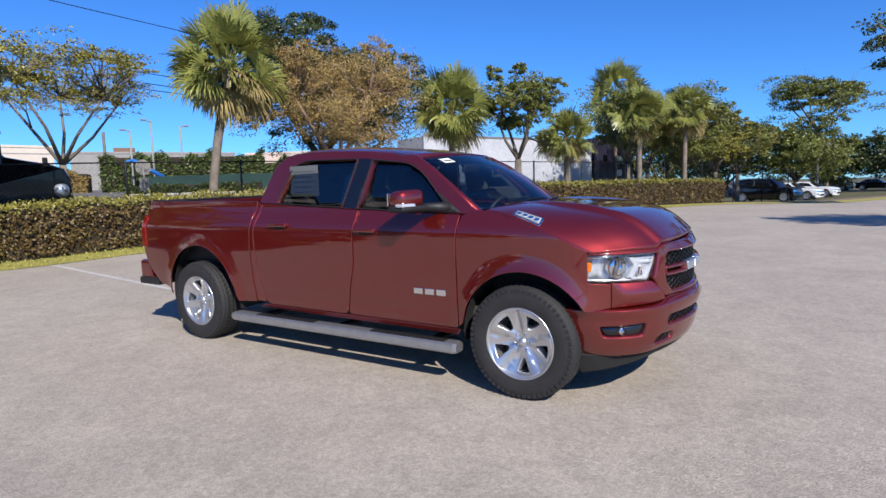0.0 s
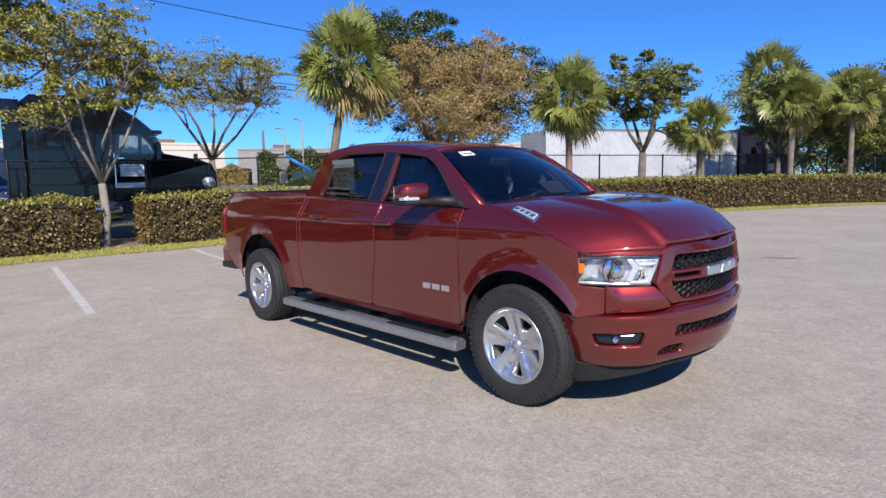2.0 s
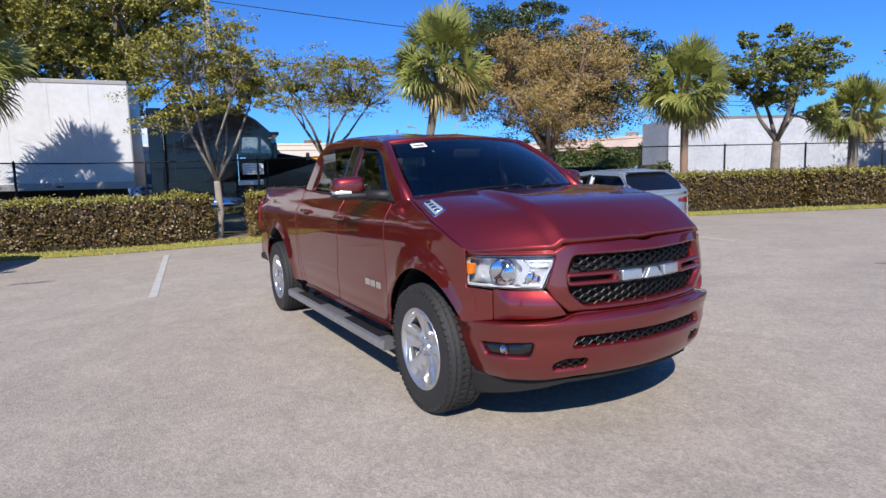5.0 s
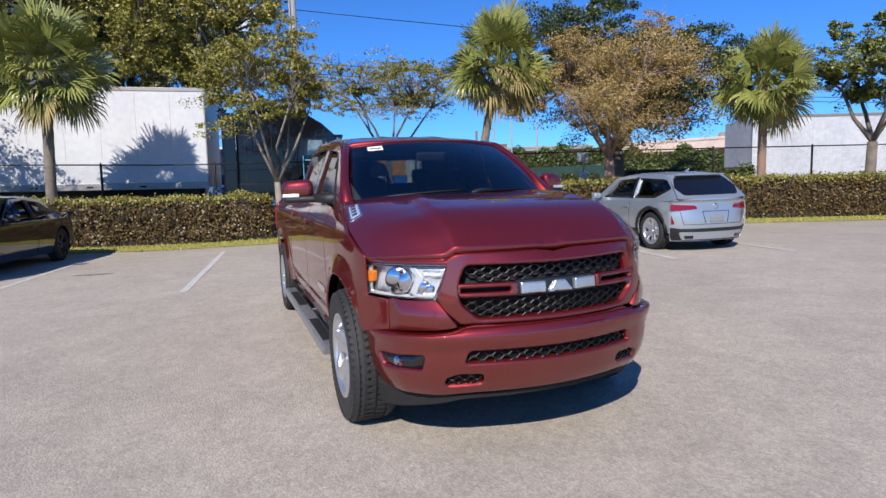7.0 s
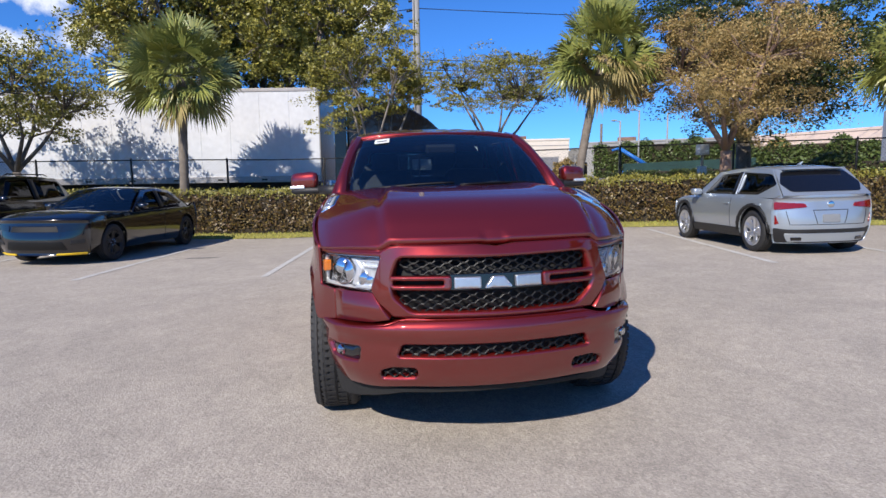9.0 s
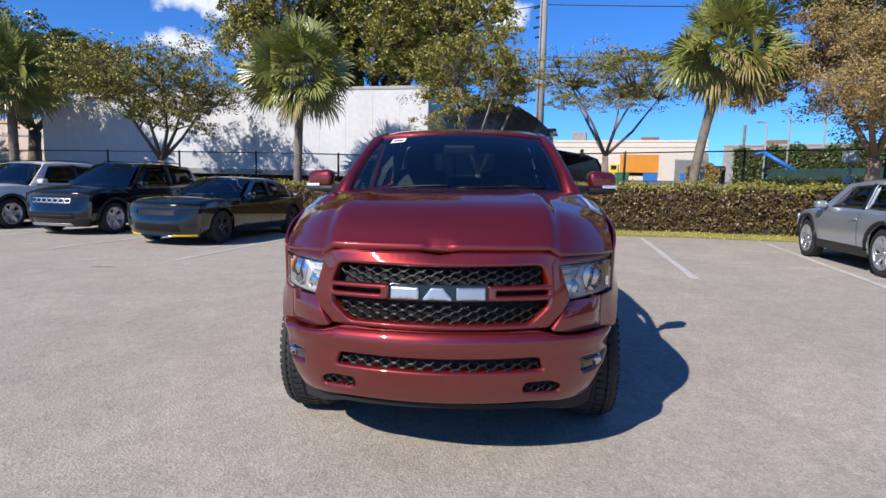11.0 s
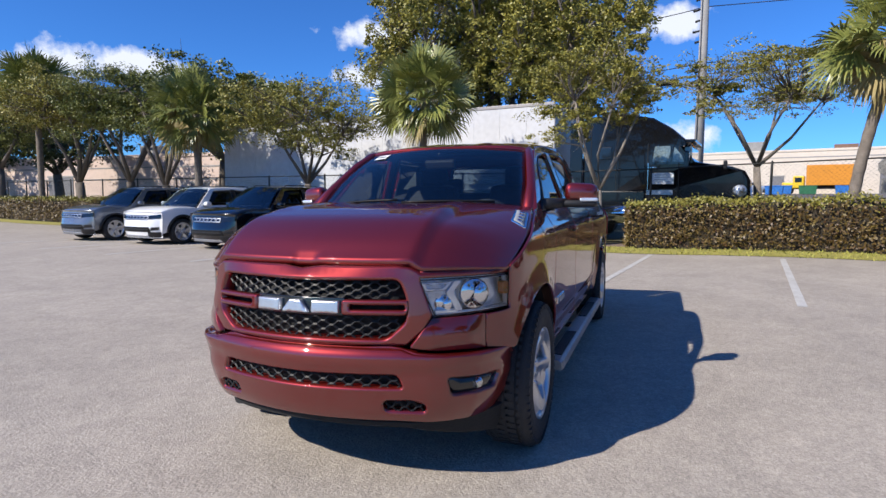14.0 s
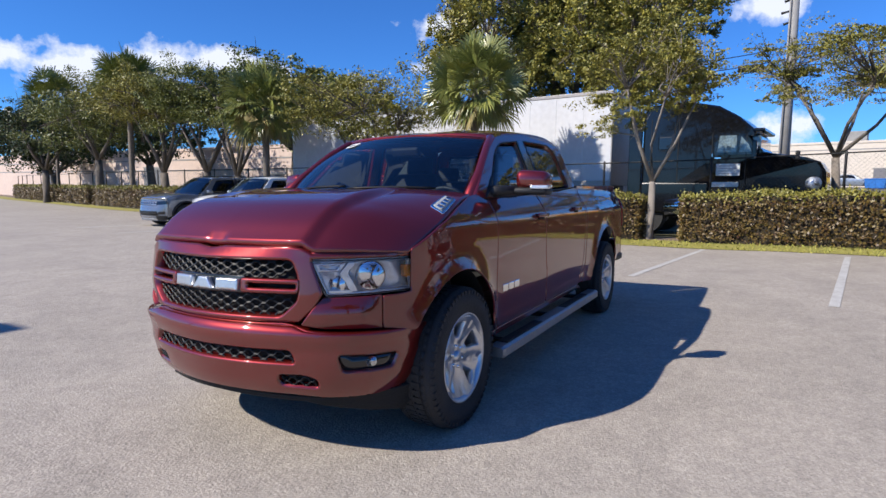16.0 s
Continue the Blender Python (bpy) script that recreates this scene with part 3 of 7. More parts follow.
def sheet_metal(name, outline, fn, mat, parent, holes=(), step=0.05, thick=0.010, roll=0.003, flip=1, label="", edge=None, lift=0.0):
    """A curved panel: the region of the outline less the holes, laid on the surface fn(a, b), with rolled edges and a return flange."""
    edge = edge or step
    loops = [resample(outline, edge)] + [resample(h, edge * 0.7) for h in holes]
    pts, edges, bound = [], [], []
    for k, lp in enumerate(loops):
        n0 = len(pts)
        pts += lp
        edges += [(n0 + i, n0 + (i + 1) % len(lp)) for i in range(len(lp))]
        bound.append((n0, len(lp)))
    nb = len(pts)
    rings = []
    if roll:
        for k, lp in enumerate(loops):
            rings += inset(lp, (roll * 1.6) * (1 if k == 0 else -1))
    arr = np.array(rings) if rings else np.zeros((0, 2))
    if len(arr):
        ok = inside(arr, loops[0])
        for h in loops[1:]:
            ok &= ~inside(arr, h)
        pts += [tuple(p) for p in arr[ok]]
    o = np.array(loops[0])
    lo, hi = o.min(0), o.max(0)
    gx = np.arange(lo[0] + step * 0.5, hi[0], step)
    gy = np.arange(lo[1] + step * 0.5, hi[1], step)
    g = np.array([(a, b) for a in gx for b in gy])
    if len(g):
        ok = inside(g, loops[0])
        for h in loops[1:]:
            ok &= ~inside(g, h)
        g = g[ok]
        if len(g):
            dist = np.min(np.linalg.norm(g[:, None, :] - np.array(pts[:nb])[None], axis=2), axis=1)
            pts += [tuple(p) for p in g[dist > step * 0.4]]
    ov, oe, of, iv, ie, if_ = delaunay_2d_cdt([Vector(p) for p in pts], edges, [], 0, 1e-5)
    a2 = np.array([tuple(v) for v in ov])
    cen = np.array([a2[list(f)].mean(0) for f in of])
    ok = inside(cen, loops[0])
    for h in loops[1:]:
        ok &= ~inside(cen, h)
    faces = [tuple(f) for f, k in zip(of, ok) if k]
    isb = [any(i < nb for i in ids) if ids else False for ids in iv]
    verts, norms = [], []
    e = 2e-3
    for (a, b), bd in zip(a2, isb):
        p = Vector(fn(a, b))
        n = (Vector(fn(a + e, b)) - Vector(fn(a - e, b))).cross(Vector(fn(a, b + e)) - Vector(fn(a, b - e))).normalized() * flip
        verts.append(p + n * (lift - (roll if bd else 0)))
        norms.append(n)
    index = {}
    for i, ids in enumerate(iv):
        for k in ids:
            if k < nb:
                index[k] = i
    base = len(verts)
    count = base
    sk = {}
    for n0, ln in bound:
        for i in range(n0, n0 + ln):
            v = index[i]
            sk[i] = count
            verts.append(verts[v] - norms[v] * thick)
            count += 1
        for i in range(ln):
            p, q = n0 + i, n0 + (i + 1) % ln
            if index[p] != index[q]:
                faces.append((index[p], index[q], sk[q], sk[p]))
    me = bpy.data.meshes.new(name)
    me.from_pydata(verts, [], faces)
    me.materials.append(mat)
    bm = bmesh.new()
    bm.from_mesh(me)
    bmesh.ops.recalc_face_normals(bm, faces=bm.faces)
    bm.faces.ensure_lookup_table()
    if len(bm.faces) and bm.faces[0].normal.dot(norms[faces[0][0]]) < 0:
        bmesh.ops.reverse_faces(bm, faces=bm.faces)
    bm.to_mesh(me)
    bm.free()
    me.polygons.foreach_set("use_smooth", [True] * len(me.polygons))
    custom = [tuple(norms[i]) if not isb[i] else (0, 0, 0) for i in range(base)] + [(0, 0, 0)] * (len(me.vertices) - base)
    me.normals_split_custom_set_from_vertices(custom)
    ob = new(name, me)
    ob.parent = parent
    if label:
        ob["label"] = label
    return ob


def grid_surface(name, fn, nu, nv, mat, parent, label="", thick=0.0, flip=False):
    """A smooth sheet from a function of (u, v) in 0..1; with thickness it gets a rim turned inwards."""
    verts = [Vector(fn(i / nu, j / nv)) for i in range(nu + 1) for j in range(nv + 1)]
    faces = [(i * (nv + 1) + j, (i + 1) * (nv + 1) + j, (i + 1) * (nv + 1) + j + 1, i * (nv + 1) + j + 1) for i in range(nu) for j in range(nv)]
    if flip:
        faces = [f[::-1] for f in faces]
    if thick:
        rim = [(i, 0) for i in range(nu)] + [(nu, j) for j in range(nv)] + [(i, nv) for i in range(nu, 0, -1)] + [(0, j) for j in range(nv, 0, -1)]
        ids = [i * (nv + 1) + j for i, j in rim]
        n0 = len(verts)
        for (i, j), k in zip(rim, ids):
            u, v = min(max(i / nu, 0.002), 0.998), min(max(j / nv, 0.002), 0.998)
            n = (Vector(fn(u + 0.002, v)) - Vector(fn(u - 0.002, v))).cross(Vector(fn(u, v + 0.002)) - Vector(fn(u, v - 0.002))).normalized()
            verts.append(verts[k] + n * (thick if flip else -thick))
        m = len(ids)
        faces += [(ids[i], ids[(i + 1) % m], n0 + (i + 1) % m, n0 + i) if flip else (ids[(i + 1) % m], ids[i], n0 + i, n0 + (i + 1) % m) for i in range(m)]
    return mesh_object(name, verts, faces, mat, parent, label, smooth=True)


def lathe(name, profile, mat, parent, segs=48, axis="y", label="", closed=False):
    """A turned part: profile of (radius, along-axis) round the axis through the parent's origin."""
    verts, faces = [], []
    n = len(profile)
    for i in range(segs):
        w = 2 * math.pi * i / segs
        for r, d in profile:
            verts.append((r * math.cos(w), d, r * math.sin(w)) if axis == "y" else (d, r * math.cos(w), r * math.sin(w)))
    for i in range(segs):
        j = (i + 1) % segs
        for k in range(n - 1 + (1 if closed else 0)):
            q = (k + 1) % n
            faces.append((i * n + k, i * n + q, j * n + q, j * n + k))
    return mesh_object(name, verts, faces, mat, parent, label, smooth=True)


# ---------------------------------------------------------------- vehicle materials
RED = material("metallic_red_paint", (0.150, 0.0100, 0.0070), 0.42, 0.60, var=0.12, scale=220, coat=1.0)
RED.node_tree.nodes["Principled BSDF"].inputs["Specular Tint"].default_value = (0.58, 0.33, 0.30, 1)
RED.node_tree.nodes["Principled BSDF"].inputs["Coat IOR"].default_value = 1.78
GRILLE_BLACK = material("grille_black", (0.006, 0.006, 0.006), 0.48, var=0.3, scale=30, spec=0.3)
BLACK_PLASTIC = material("black_plastic", (0.012, 0.012, 0.013), 0.55, var=0.3, scale=30, bump=0.15, bump_scale=300)
GLOSS_BLACK = material("gloss_black", (0.006, 0.006, 0.007), 0.15, coat=0.6, var=0.2, scale=10)
RUBBER = material("rubber", (0.022, 0.022, 0.023), 0.75, var=0.4, scale=12, bump=0.3, bump_scale=120)
SILVER = material("silver_alloy", (0.62, 0.63, 0.65), 0.28, 0.85, var=0.12, scale=40)
CHROME = material("chrome", (0.78, 0.79, 0.80), 0.06, 1.0, var=0.05, scale=20)
BAR_GREY = material("ribbed_aluminium", (0.42, 0.43, 0.45), 0.4, 0.8, var=0.2, scale=15, bump=0.1, bump_scale=200)
LAMP_SILVER = material("lamp_reflector", (0.82, 0.86, 0.92), 0.26, 0.60, var=0.12, scale=60, bump=0.35, bump_scale=24)
LAMP_DARK = material("lamp_chrome_shade", (0.78, 0.83, 0.90), 0.30, 0.50, var=0.3, scale=50, bump=0.4, bump_scale=30)
AMBER = material("amber_lens", (0.75, 0.20, 0.01), 0.2, coat=0.5, var=0.15, scale=60)
RED_LENS = material("red_lens", (0.20, 0.004, 0.004), 0.15, coat=0.25, var=0.25, scale=60)
LAMP_GLASS = glass("lamp_glass", (0.97, 0.98, 1.0), 0.95)
TINTED = glass("tinted_glass", (0.55, 0.62, 0.66), 0.42, ior=2.0)
SHIELD = glass("windscreen_glass", (0.66, 0.82, 0.90), 0.85, ior=2.0)
CABIN = material("cabin_fabric", (0.05, 0.05, 0.052), 0.9, var=0.4, scale=25, bump=0.3)
PAPER = material("paper", (0.72, 0.72, 0.7), 0.8, var=0.12, scale=40)
SHEET_BACK = material("dim_paper", (0.13, 0.145, 0.145), 0.8, var=0.15, scale=30)
INK = material("ink", (0.10, 0.10, 0.11), 0.8, var=0.2, scale=80)
BLUE_PLATE = material("plate", (0.30, 0.31, 0.32), 0.5, var=0.1, scale=60)
UNDER = material("chassis_black", (0.010, 0.010, 0.010), 0.85, var=0.4, scale=9, bump=0.3)


def wheel(m, parent, tyre_r=0.405, rim_r=0.245, width=0.27, spokes=5, side=1, alloy=SILVER, tread=True, dish=0.05, hub_cap=None):
    """A wheel whose outer face looks along side * y: tyre with tread, rim barrel, spoked face, nuts and hub cap."""
    w = thing("wheel", m, "", "")
    w.parent = parent
    h = width / 2
    s = side
    prof = [(rim_r, -h * 0.86), (rim_r + 0.03, -h * 0.96), (tyre_r - 0.06, -h), (tyre_r - 0.018, -h * 0.9), (tyre_r, -h * 0.74)]
    for k in range(4):
        c = -h * 0.74 + (k + 0.5) * (h * 1.48) / 4
        prof += [(tyre_r, c - h * 0.14), (tyre_r - 0.010, c - h * 0.12), (tyre_r - 0.010, c - h * 0.06), (tyre_r, c - h * 0.04)]
    prof += [(tyre_r, h * 0.74), (tyre_r - 0.018, h * 0.9), (tyre_r - 0.06, h), (rim_r + 0.05, h * 0.99), (rim_r + 0.035, h * 0.94), (rim_r + 0.012, h * 0.93), (rim_r, h * 0.86)]
    tyre = lathe("tyre", prof, RUBBER, w, 60, label="black rubber tyre with blocky tread")
    if tread:
        blocks = []
        for i in range(58):
            a = 2 * math.pi * i / 58
            for d0, d1, sh in ((-h * 0.98, -h * 0.50, 0.0), (h * 0.50, h * 0.98, 0.5), (-h * 0.42, -h * 0.05, 0.3), (h * 0.05, h * 0.42, 0.8)):
                a0 = a + sh * 2 * math.pi / 58
                a1 = a0 + 0.62 * 2 * math.pi / 58
                vs = []
                for r in (tyre_r - 0.02, tyre_r + 0.004):
                    for aa, d in ((a0, d0), (a1, d0), (a1, d1), (a0, d1)):
                        rr = r - (0.022 if abs(d) > h * 0.9 else 0)
                        vs.append((rr * math.cos(aa), d, rr * math.sin(aa)))
                blocks.append((vs, [(4, 5, 6, 7), (0, 1, 5, 4), (1, 2, 6, 5), (2, 3, 7, 6), (3, 0, 4, 7)]))
        v, f = join_data(blocks)
        tagged(mesh_object("tread", v, f, RUBBER, tyre), kind="stuff")
    rim = lathe("rim", [(rim_r - 0.03, -s * h * 0.8), (rim_r - 0.02, s * h * 0.2), (rim_r - 0.012, s * h * 0.8), (rim_r + 0.004, s * h * 0.93), (rim_r + 0.012, s * h * 0.95), (rim_r + 0.014, s * h * 0.90)], alloy, w, 48, label="silver alloy rim")
    lathe("brake_disc", [(0.02, s * h * 0.05), (rim_r * 0.72, s * h * 0.05), (rim_r * 0.72, -s * h * 0.1), (0.02, -s * h * 0.1)], UNDER, w, 32, label="dark brake disc")
    R = rim_r - 0.006

    def face(a, b):
        r = math.hypot(a, b)
        ang = math.atan2(b, a) * spokes
        d = s * (h * 0.86 - dish * (1 - (r / R) ** 2) + 0.012 * math.cos(ang) * min(1, r / 0.1) - 0.009 * math.exp(-((1 - math.cos(ang - math.pi / 2 * spokes)) * r / 0.02) ** 2) * min(1, max(0, (r - 0.07) / 0.04)))
        return (a, d, b)
    outline = [(R * math.cos(2 * math.pi * k / 60), R * math.sin(2 * math.pi * k / 60)) for k in range(60)]
    holes = []
    for k in range(spokes):
        c = 2 * math.pi * (k + 0.5) / spokes + math.pi / 2
        half = math.pi / spokes
        r0, r1 = R * 0.47, R * 0.87
        poly = [(r0 * math.cos(c - half * 0.18), r0 * math.sin(c - half * 0.18))]
        for t in np.linspace(-0.40, 0.40, 5):
            poly.append((r1 * math.cos(c + half * t), r1 * math.sin(c + half * t)))
        poly.append((r0 * math.cos(c + half * 0.18), r0 * math.sin(c + half * 0.18)))
        holes.append(rounded(poly, 0.014, 3))
    sheet_metal("spoke_face", outline, face, alloy, rim, holes, step=0.03, thick=0.05, roll=0.004, flip=-s, edge=0.02)
    lathe("hub_cap", [(0.001, s * (h * 0.86 - dish + 0.022)), (0.030, s * (h * 0.86 - dish + 0.02)), (0.034, s * (h * 0.86 - dish - 0.01))], hub_cap or alloy, rim, 20)
    for k in range(6):
        c = 2 * math.pi * k / 6
        nut = lathe("wheel_nut", [(0.001, s * 0.012), (0.009, s * 0.010), (0.011, -s * 0.01)], CHROME, rim, 8)
        nut.location = (0.062 * math.cos(c), s * (h * 0.86 - dish + 0.005), 0.062 * math.sin(c))
    return w


# ---------------------------------------------------------------- the pickup truck
TRUCK = thing("pickup_truck", pose(0, 0.01, 0, 0.8, 0, 0), "dark red metallic crew-cab pickup truck with alloy wheels", "pickup truck")

half_width = smooth_table([-4.9, -4.6, -3.6, -2.8, -1.5, -0.5, 0.0, 0.25, 0.38, 0.50, 0.60], [0.885, 0.91, 0.925, 0.92, 0.925, 0.93, 0.93, 0.918, 0.90, 0.862, 0.80])
side_bulge = smooth_table([0.2, 0.36, 0.45, 0.53, 0.575, 0.61, 0.65, 0.80, 0.98, 1.10, 1.17, 1.205, 1.26, 1.34, 1.46], [-0.10, -0.055, -0.026, -0.012, -0.012, -0.004, 0.002, 0.007, 0.012, 0.013, 0.010, 0.0, -0.030, -0.080, -0.100])
FRONT_ARCH, REAR_ARCH = (0.025, 0.425, 0.492), (-3.62, 0.445, 0.545)


def flare(x, z):
    out = 0
    for cx, cz, r in (FRONT_ARCH, REAR_ARCH):
        d = math.hypot(x - cx, z - cz) - r
        if d < 0.16:
            out = max(out, 0.030 * (1 - max(d, 0) / 0.16) ** 2)
    return out


def side(s):
    def fn(x, z):
        return (x, s * (half_width(x) + side_bulge(z) * min(1, 1.2 if x < 0.3 else max(0.4, 1.2 - (x - 0.3) * 2)) + flare(x, z)), z)
    return fn


def arc(c, a0, a1, n=16):
    cx, cz, r = c
    return [(cx + r * math.cos(radians(a0 + (a1 - a0) * i / n)), cz + r * math.sin(radians(a0 + (a1 - a0) * i / n))) for i in range(n + 1)]


def belt(x):
    return float(np.interp(x, [-4.7, -2.8, -2.6, -1.5, -0.46], [1.445, 1.415, 1.388, 1.342, 1.305]))


for s in (-1, 1):
    fn, fl = side(s), -s
    # front wing, doors, bed side
    wing = [(-0.502, 0.47)] + [(-0.502, z) for z in (0.8, 1.1)] + [(-0.482, 1.30), (-0.36, 1.340), (-0.24, 1.328), (0.0, 1.262), (0.25, 1.172), (0.47, 1.066), (0.47, 0.855), (0.60, 0.842), (0.60, 0.684), (0.47, 0.660)] + arc(FRONT_ARCH, 29.5, 171) + [(-0.49, 0.47)]
    sheet_metal("front_wing", wing[:-1], fn, RED, TRUCK, step=0.05, edge=0.03, flip=fl)
    d1 = rounded([(-0.511, 0.45), (-0.511, 0.9), (-0.497, belt(-0.49)), (-1.0, belt(-1.0)), (-1.492, belt(-1.49)), (-1.51, 0.9), (-1.62, 0.45)], [0.05, 0, 0.01, 0, 0.01, 0, 0.05])
    door = sheet_metal("front_door", d1, fn, RED, TRUCK, step=0.055, edge=0.05, flip=fl)
    d2 = rounded([(-1.502, belt(-1.5)), (-2.1, belt(-2.1)), (-2.72, belt(-2.72)), (-2.755, 1.1), (-2.74, 0.80), (-2.66, 0.47), (-2.60, 0.45), (-1.63, 0.45), (-1.52, 0.9)], [0.01, 0, 0.01, 0, 0.05, 0.05, 0, 0.05, 0])
    door2 = sheet_metal("rear_door", d2, fn, RED, TRUCK, step=0.055, edge=0.05, flip=fl)
    bed = [(-2.792, 1.425), (-2.835, 0.9), (-2.81, 0.46), (-3.06, 0.445)] + arc(REAR_ARCH, 0, 180)[1:] + [(-4.20, 0.50), (-4.42, 0.55), (-4.62, 0.78), (-4.665, 0.93), (-4.64, 1.30), (-4.61, 1.447)]
    sheet_metal("bed_side", bed, fn, RED, TRUCK, step=0.055, edge=0.04, flip=fl)
    # seam between cab and bed, sill below the doors
    strip_back = [(-2.762, 0.50), (-2.795, 1.0), (-2.76, 1.40), (-2.79, 1.41), (-2.828, 0.95), (-2.80, 0.50)]
    sheet_metal("cab_corner", strip_back, lambda x, z, f=fn: (f(x, z)[0], f(x, z)[1] - s * 0.014, z), GLOSS_BLACK, TRUCK, step=0.06, flip=fl, roll=0, label="dark gap between cab and bed")
    sheet_metal("cab_corner_panel", [(-2.668, 0.47), (-2.748, 0.80), (-2.763, 1.10), (-2.728, 1.392), (-2.778, 1.412), (-2.821, 0.90), (-2.797, 0.47)], fn, RED, TRUCK, step=0.05, edge=0.04, flip=fl, roll=0.004)
    sheet_metal("sill", rounded([(-0.50, 0.445), (-2.70, 0.445), (-2.78, 0.405), (-0.53, 0.395)], 0.01), fn, RED, TRUCK, step=0.08, flip=fl)
    # door handles and lettering plates
    for x0, z0, par in ((-1.37, 1.178, door), (-2.41, 1.208, door2)):
        bm = bmesh.new()
        y0 = abs(fn(x0, z0)[1])
        box_bm(bm, (x0 - 0.12, s * (y0 + 0.022) - 0.012, z0 - 0.016), (x0 + 0.12, s * (y0 + 0.022) + 0.012, z0 + 0.018), 0.009)
        box_bm(bm, (x0 - 0.115, s * (y0 + 0.005) - 0.012, z0 - 0.012), (x0 - 0.085, s * (y0 + 0.005) + 0.016, z0 + 0.014), 0.003)
        box_bm(bm, (x0 + 0.085, s * (y0 + 0.005) - 0.012, z0 - 0.012), (x0 + 0.115, s * (y0 + 0.005) + 0.016, z0 + 0.014), 0.003)
        part("handle", bm, RED, par, "body-coloured door handle", True)
        # flat dark patch on the door skin, painted shade of the handle's hollow
        shade_patch = rounded([(x0 - 0.07, z0 - 0.034), (x0 + 0.07, z0 - 0.034), (x0 + 0.075, z0 + 0.010), (x0 - 0.075, z0 + 0.010)], 0.018)
        sheet_metal("handle_shade", shade_patch, fn, UNDER, par, step=0.05, thick=0.003, roll=0, flip=fl, lift=0.0025, label="dark patch standing in for the shade behind the handle")
    for k in range(3):
        x0 = -0.895 + k * 0.105
        y0 = abs(fn(x0 + 0.04, 0.72)[1])
        bm = bmesh.new()
        box_bm(bm, (x0, s * (y0 + 0.004) - 0.005, 0.695), (x0 + 0.085, s * (y0 + 0.004) + 0.005, 0.742), 0.003)
        part("badge_block", bm, CHROME, door, "small chrome badge block")
    # cab side above the belt, with its window openings
    def upper(x, z, s=s):
        return (x, s * (0.842 - (z - 1.34) * 0.36 - 0.02 * max(0, (z - 1.74) / 0.13) ** 2 - 0.02 * max(0, (-2.2 - x)) ** 2), z)
    cab = rounded([(-0.33, 1.302), (-0.58, 1.482), (-0.83, 1.655), (-1.02, 1.757), (-1.25, 1.795), (-1.8, 1.842), (-2.35, 1.849), (-2.56, 1.825), (-2.66, 1.73), (-2.775, 1.42), (-2.72, belt(-2.72) + 0.004), (-1.5, belt(-1.5) + 0.004), (-0.48, belt(-0.48) + 0.004)], [0.02, 0, 0, 0.02, 0, 0, 0, 0.08, 0.02, 0.01, 0, 0, 0])
    w1 = rounded([(-0.585, 1.322), (-0.91, 1.632), (-1.06, 1.712), (-1.44, 1.757), (-1.525, 1.352), (-1.0, 1.330)], [0.02, 0.08, 0.09, 0.03, 0.02, 0])
    w2 = rounded([(-1.615, 1.772), (-2.25, 1.785), (-2.41, 1.73), (-2.535, 1.400), (-1.70, 1.364)], [0.03, 0.06, 0.09, 0.05, 0.03])
    pill = [(-1.455, 1.763), (-1.60, 1.774), (-1.688, 1.358), (-1.537, 1.350)]
    sheet_metal("cab_side", cab, upper, RED, TRUCK, holes=[w1, w2], step=0.06, edge=0.04, flip=fl, thick=0.03)
    sheet_metal("pillar_trim", rounded(pill, 0.008), upper, GLOSS_BLACK, TRUCK, step=0.06, flip=fl, thick=0.004, roll=0.001, lift=0.003, label="gloss black centre pillar trim")
    for nm, w in (("front_window", w1), ("rear_window", w2)):
        pane = sheet_metal(nm, inset(resample(w, 0.04), -0.004), lambda x, z, u=upper: (u(x, z)[0], u(x, z)[1] - s * 0.012, z), TINTED, TRUCK, step=0.1, flip=fl, thick=0.004, roll=0, label="dark tinted side window")
        pane.visible_shadow = False
        ring = resample(w, 0.04)
        v, f = tube_data([upper(a, b) for a, b in ring] + [upper(*ring[0])], [0.006] * (len(ring) + 1), 5, False)
        mesh_object("window_seal", v, f, BLACK_PLASTIC, pane, "black rubber window seal", smooth=True)
    # windscreen pillar
    v, f = tube_data([(-0.30, s * 0.795, 1.235), (-0.60, s * 0.757, 1.462), (-0.86, s * 0.695, 1.645), (-1.03, s * 0.645, 1.742), (-1.25, s * 0.618, 1.785)], [0.045, 0.040, 0.037, 0.034, 0.03], 10)
    mesh_object("windscreen_pillar", v, f, RED, TRUCK, smooth=True)
    # mirror: a rounded shell on a black arm, its outer end swept back
    def shell(lo, hi, bev, s=s):
        bm = box_bm(bmesh.new(), lo, hi, bev)
        for v in bm.verts:
            k = (v.co.y - 0.955) / 0.21
            v.co.x -= 0.07 * k
            v.co.z -= 0.014 * k * k * (v.co.z > 1.42)
            v.co.y *= s
        bmesh.ops.recalc_face_normals(bm, faces=bm.faces)
        return bm
    mirror = part("mirror", shell((-0.88, 0.955, 1.372), (-0.74, 1.165, 1.503), 0.04), RED, TRUCK, "body-coloured door mirror on a black arm", True)
    part("mirror_base", shell((-0.885, 0.935, 1.335), (-0.738, 1.160, 1.385), 0.02), BLACK_PLASTIC, mirror, "black lower mirror shell", True)
    v, f = tube_data([(-0.62, s * 0.815, 1.352), (-0.70, s * 0.88, 1.362), (-0.80, s * 0.97, 1.366)], [0.045, 0.036, 0.03], 10)
    mesh_object("mirror_arm", v, f, BLACK_PLASTIC, mirror, "black mirror arm", smooth=True)
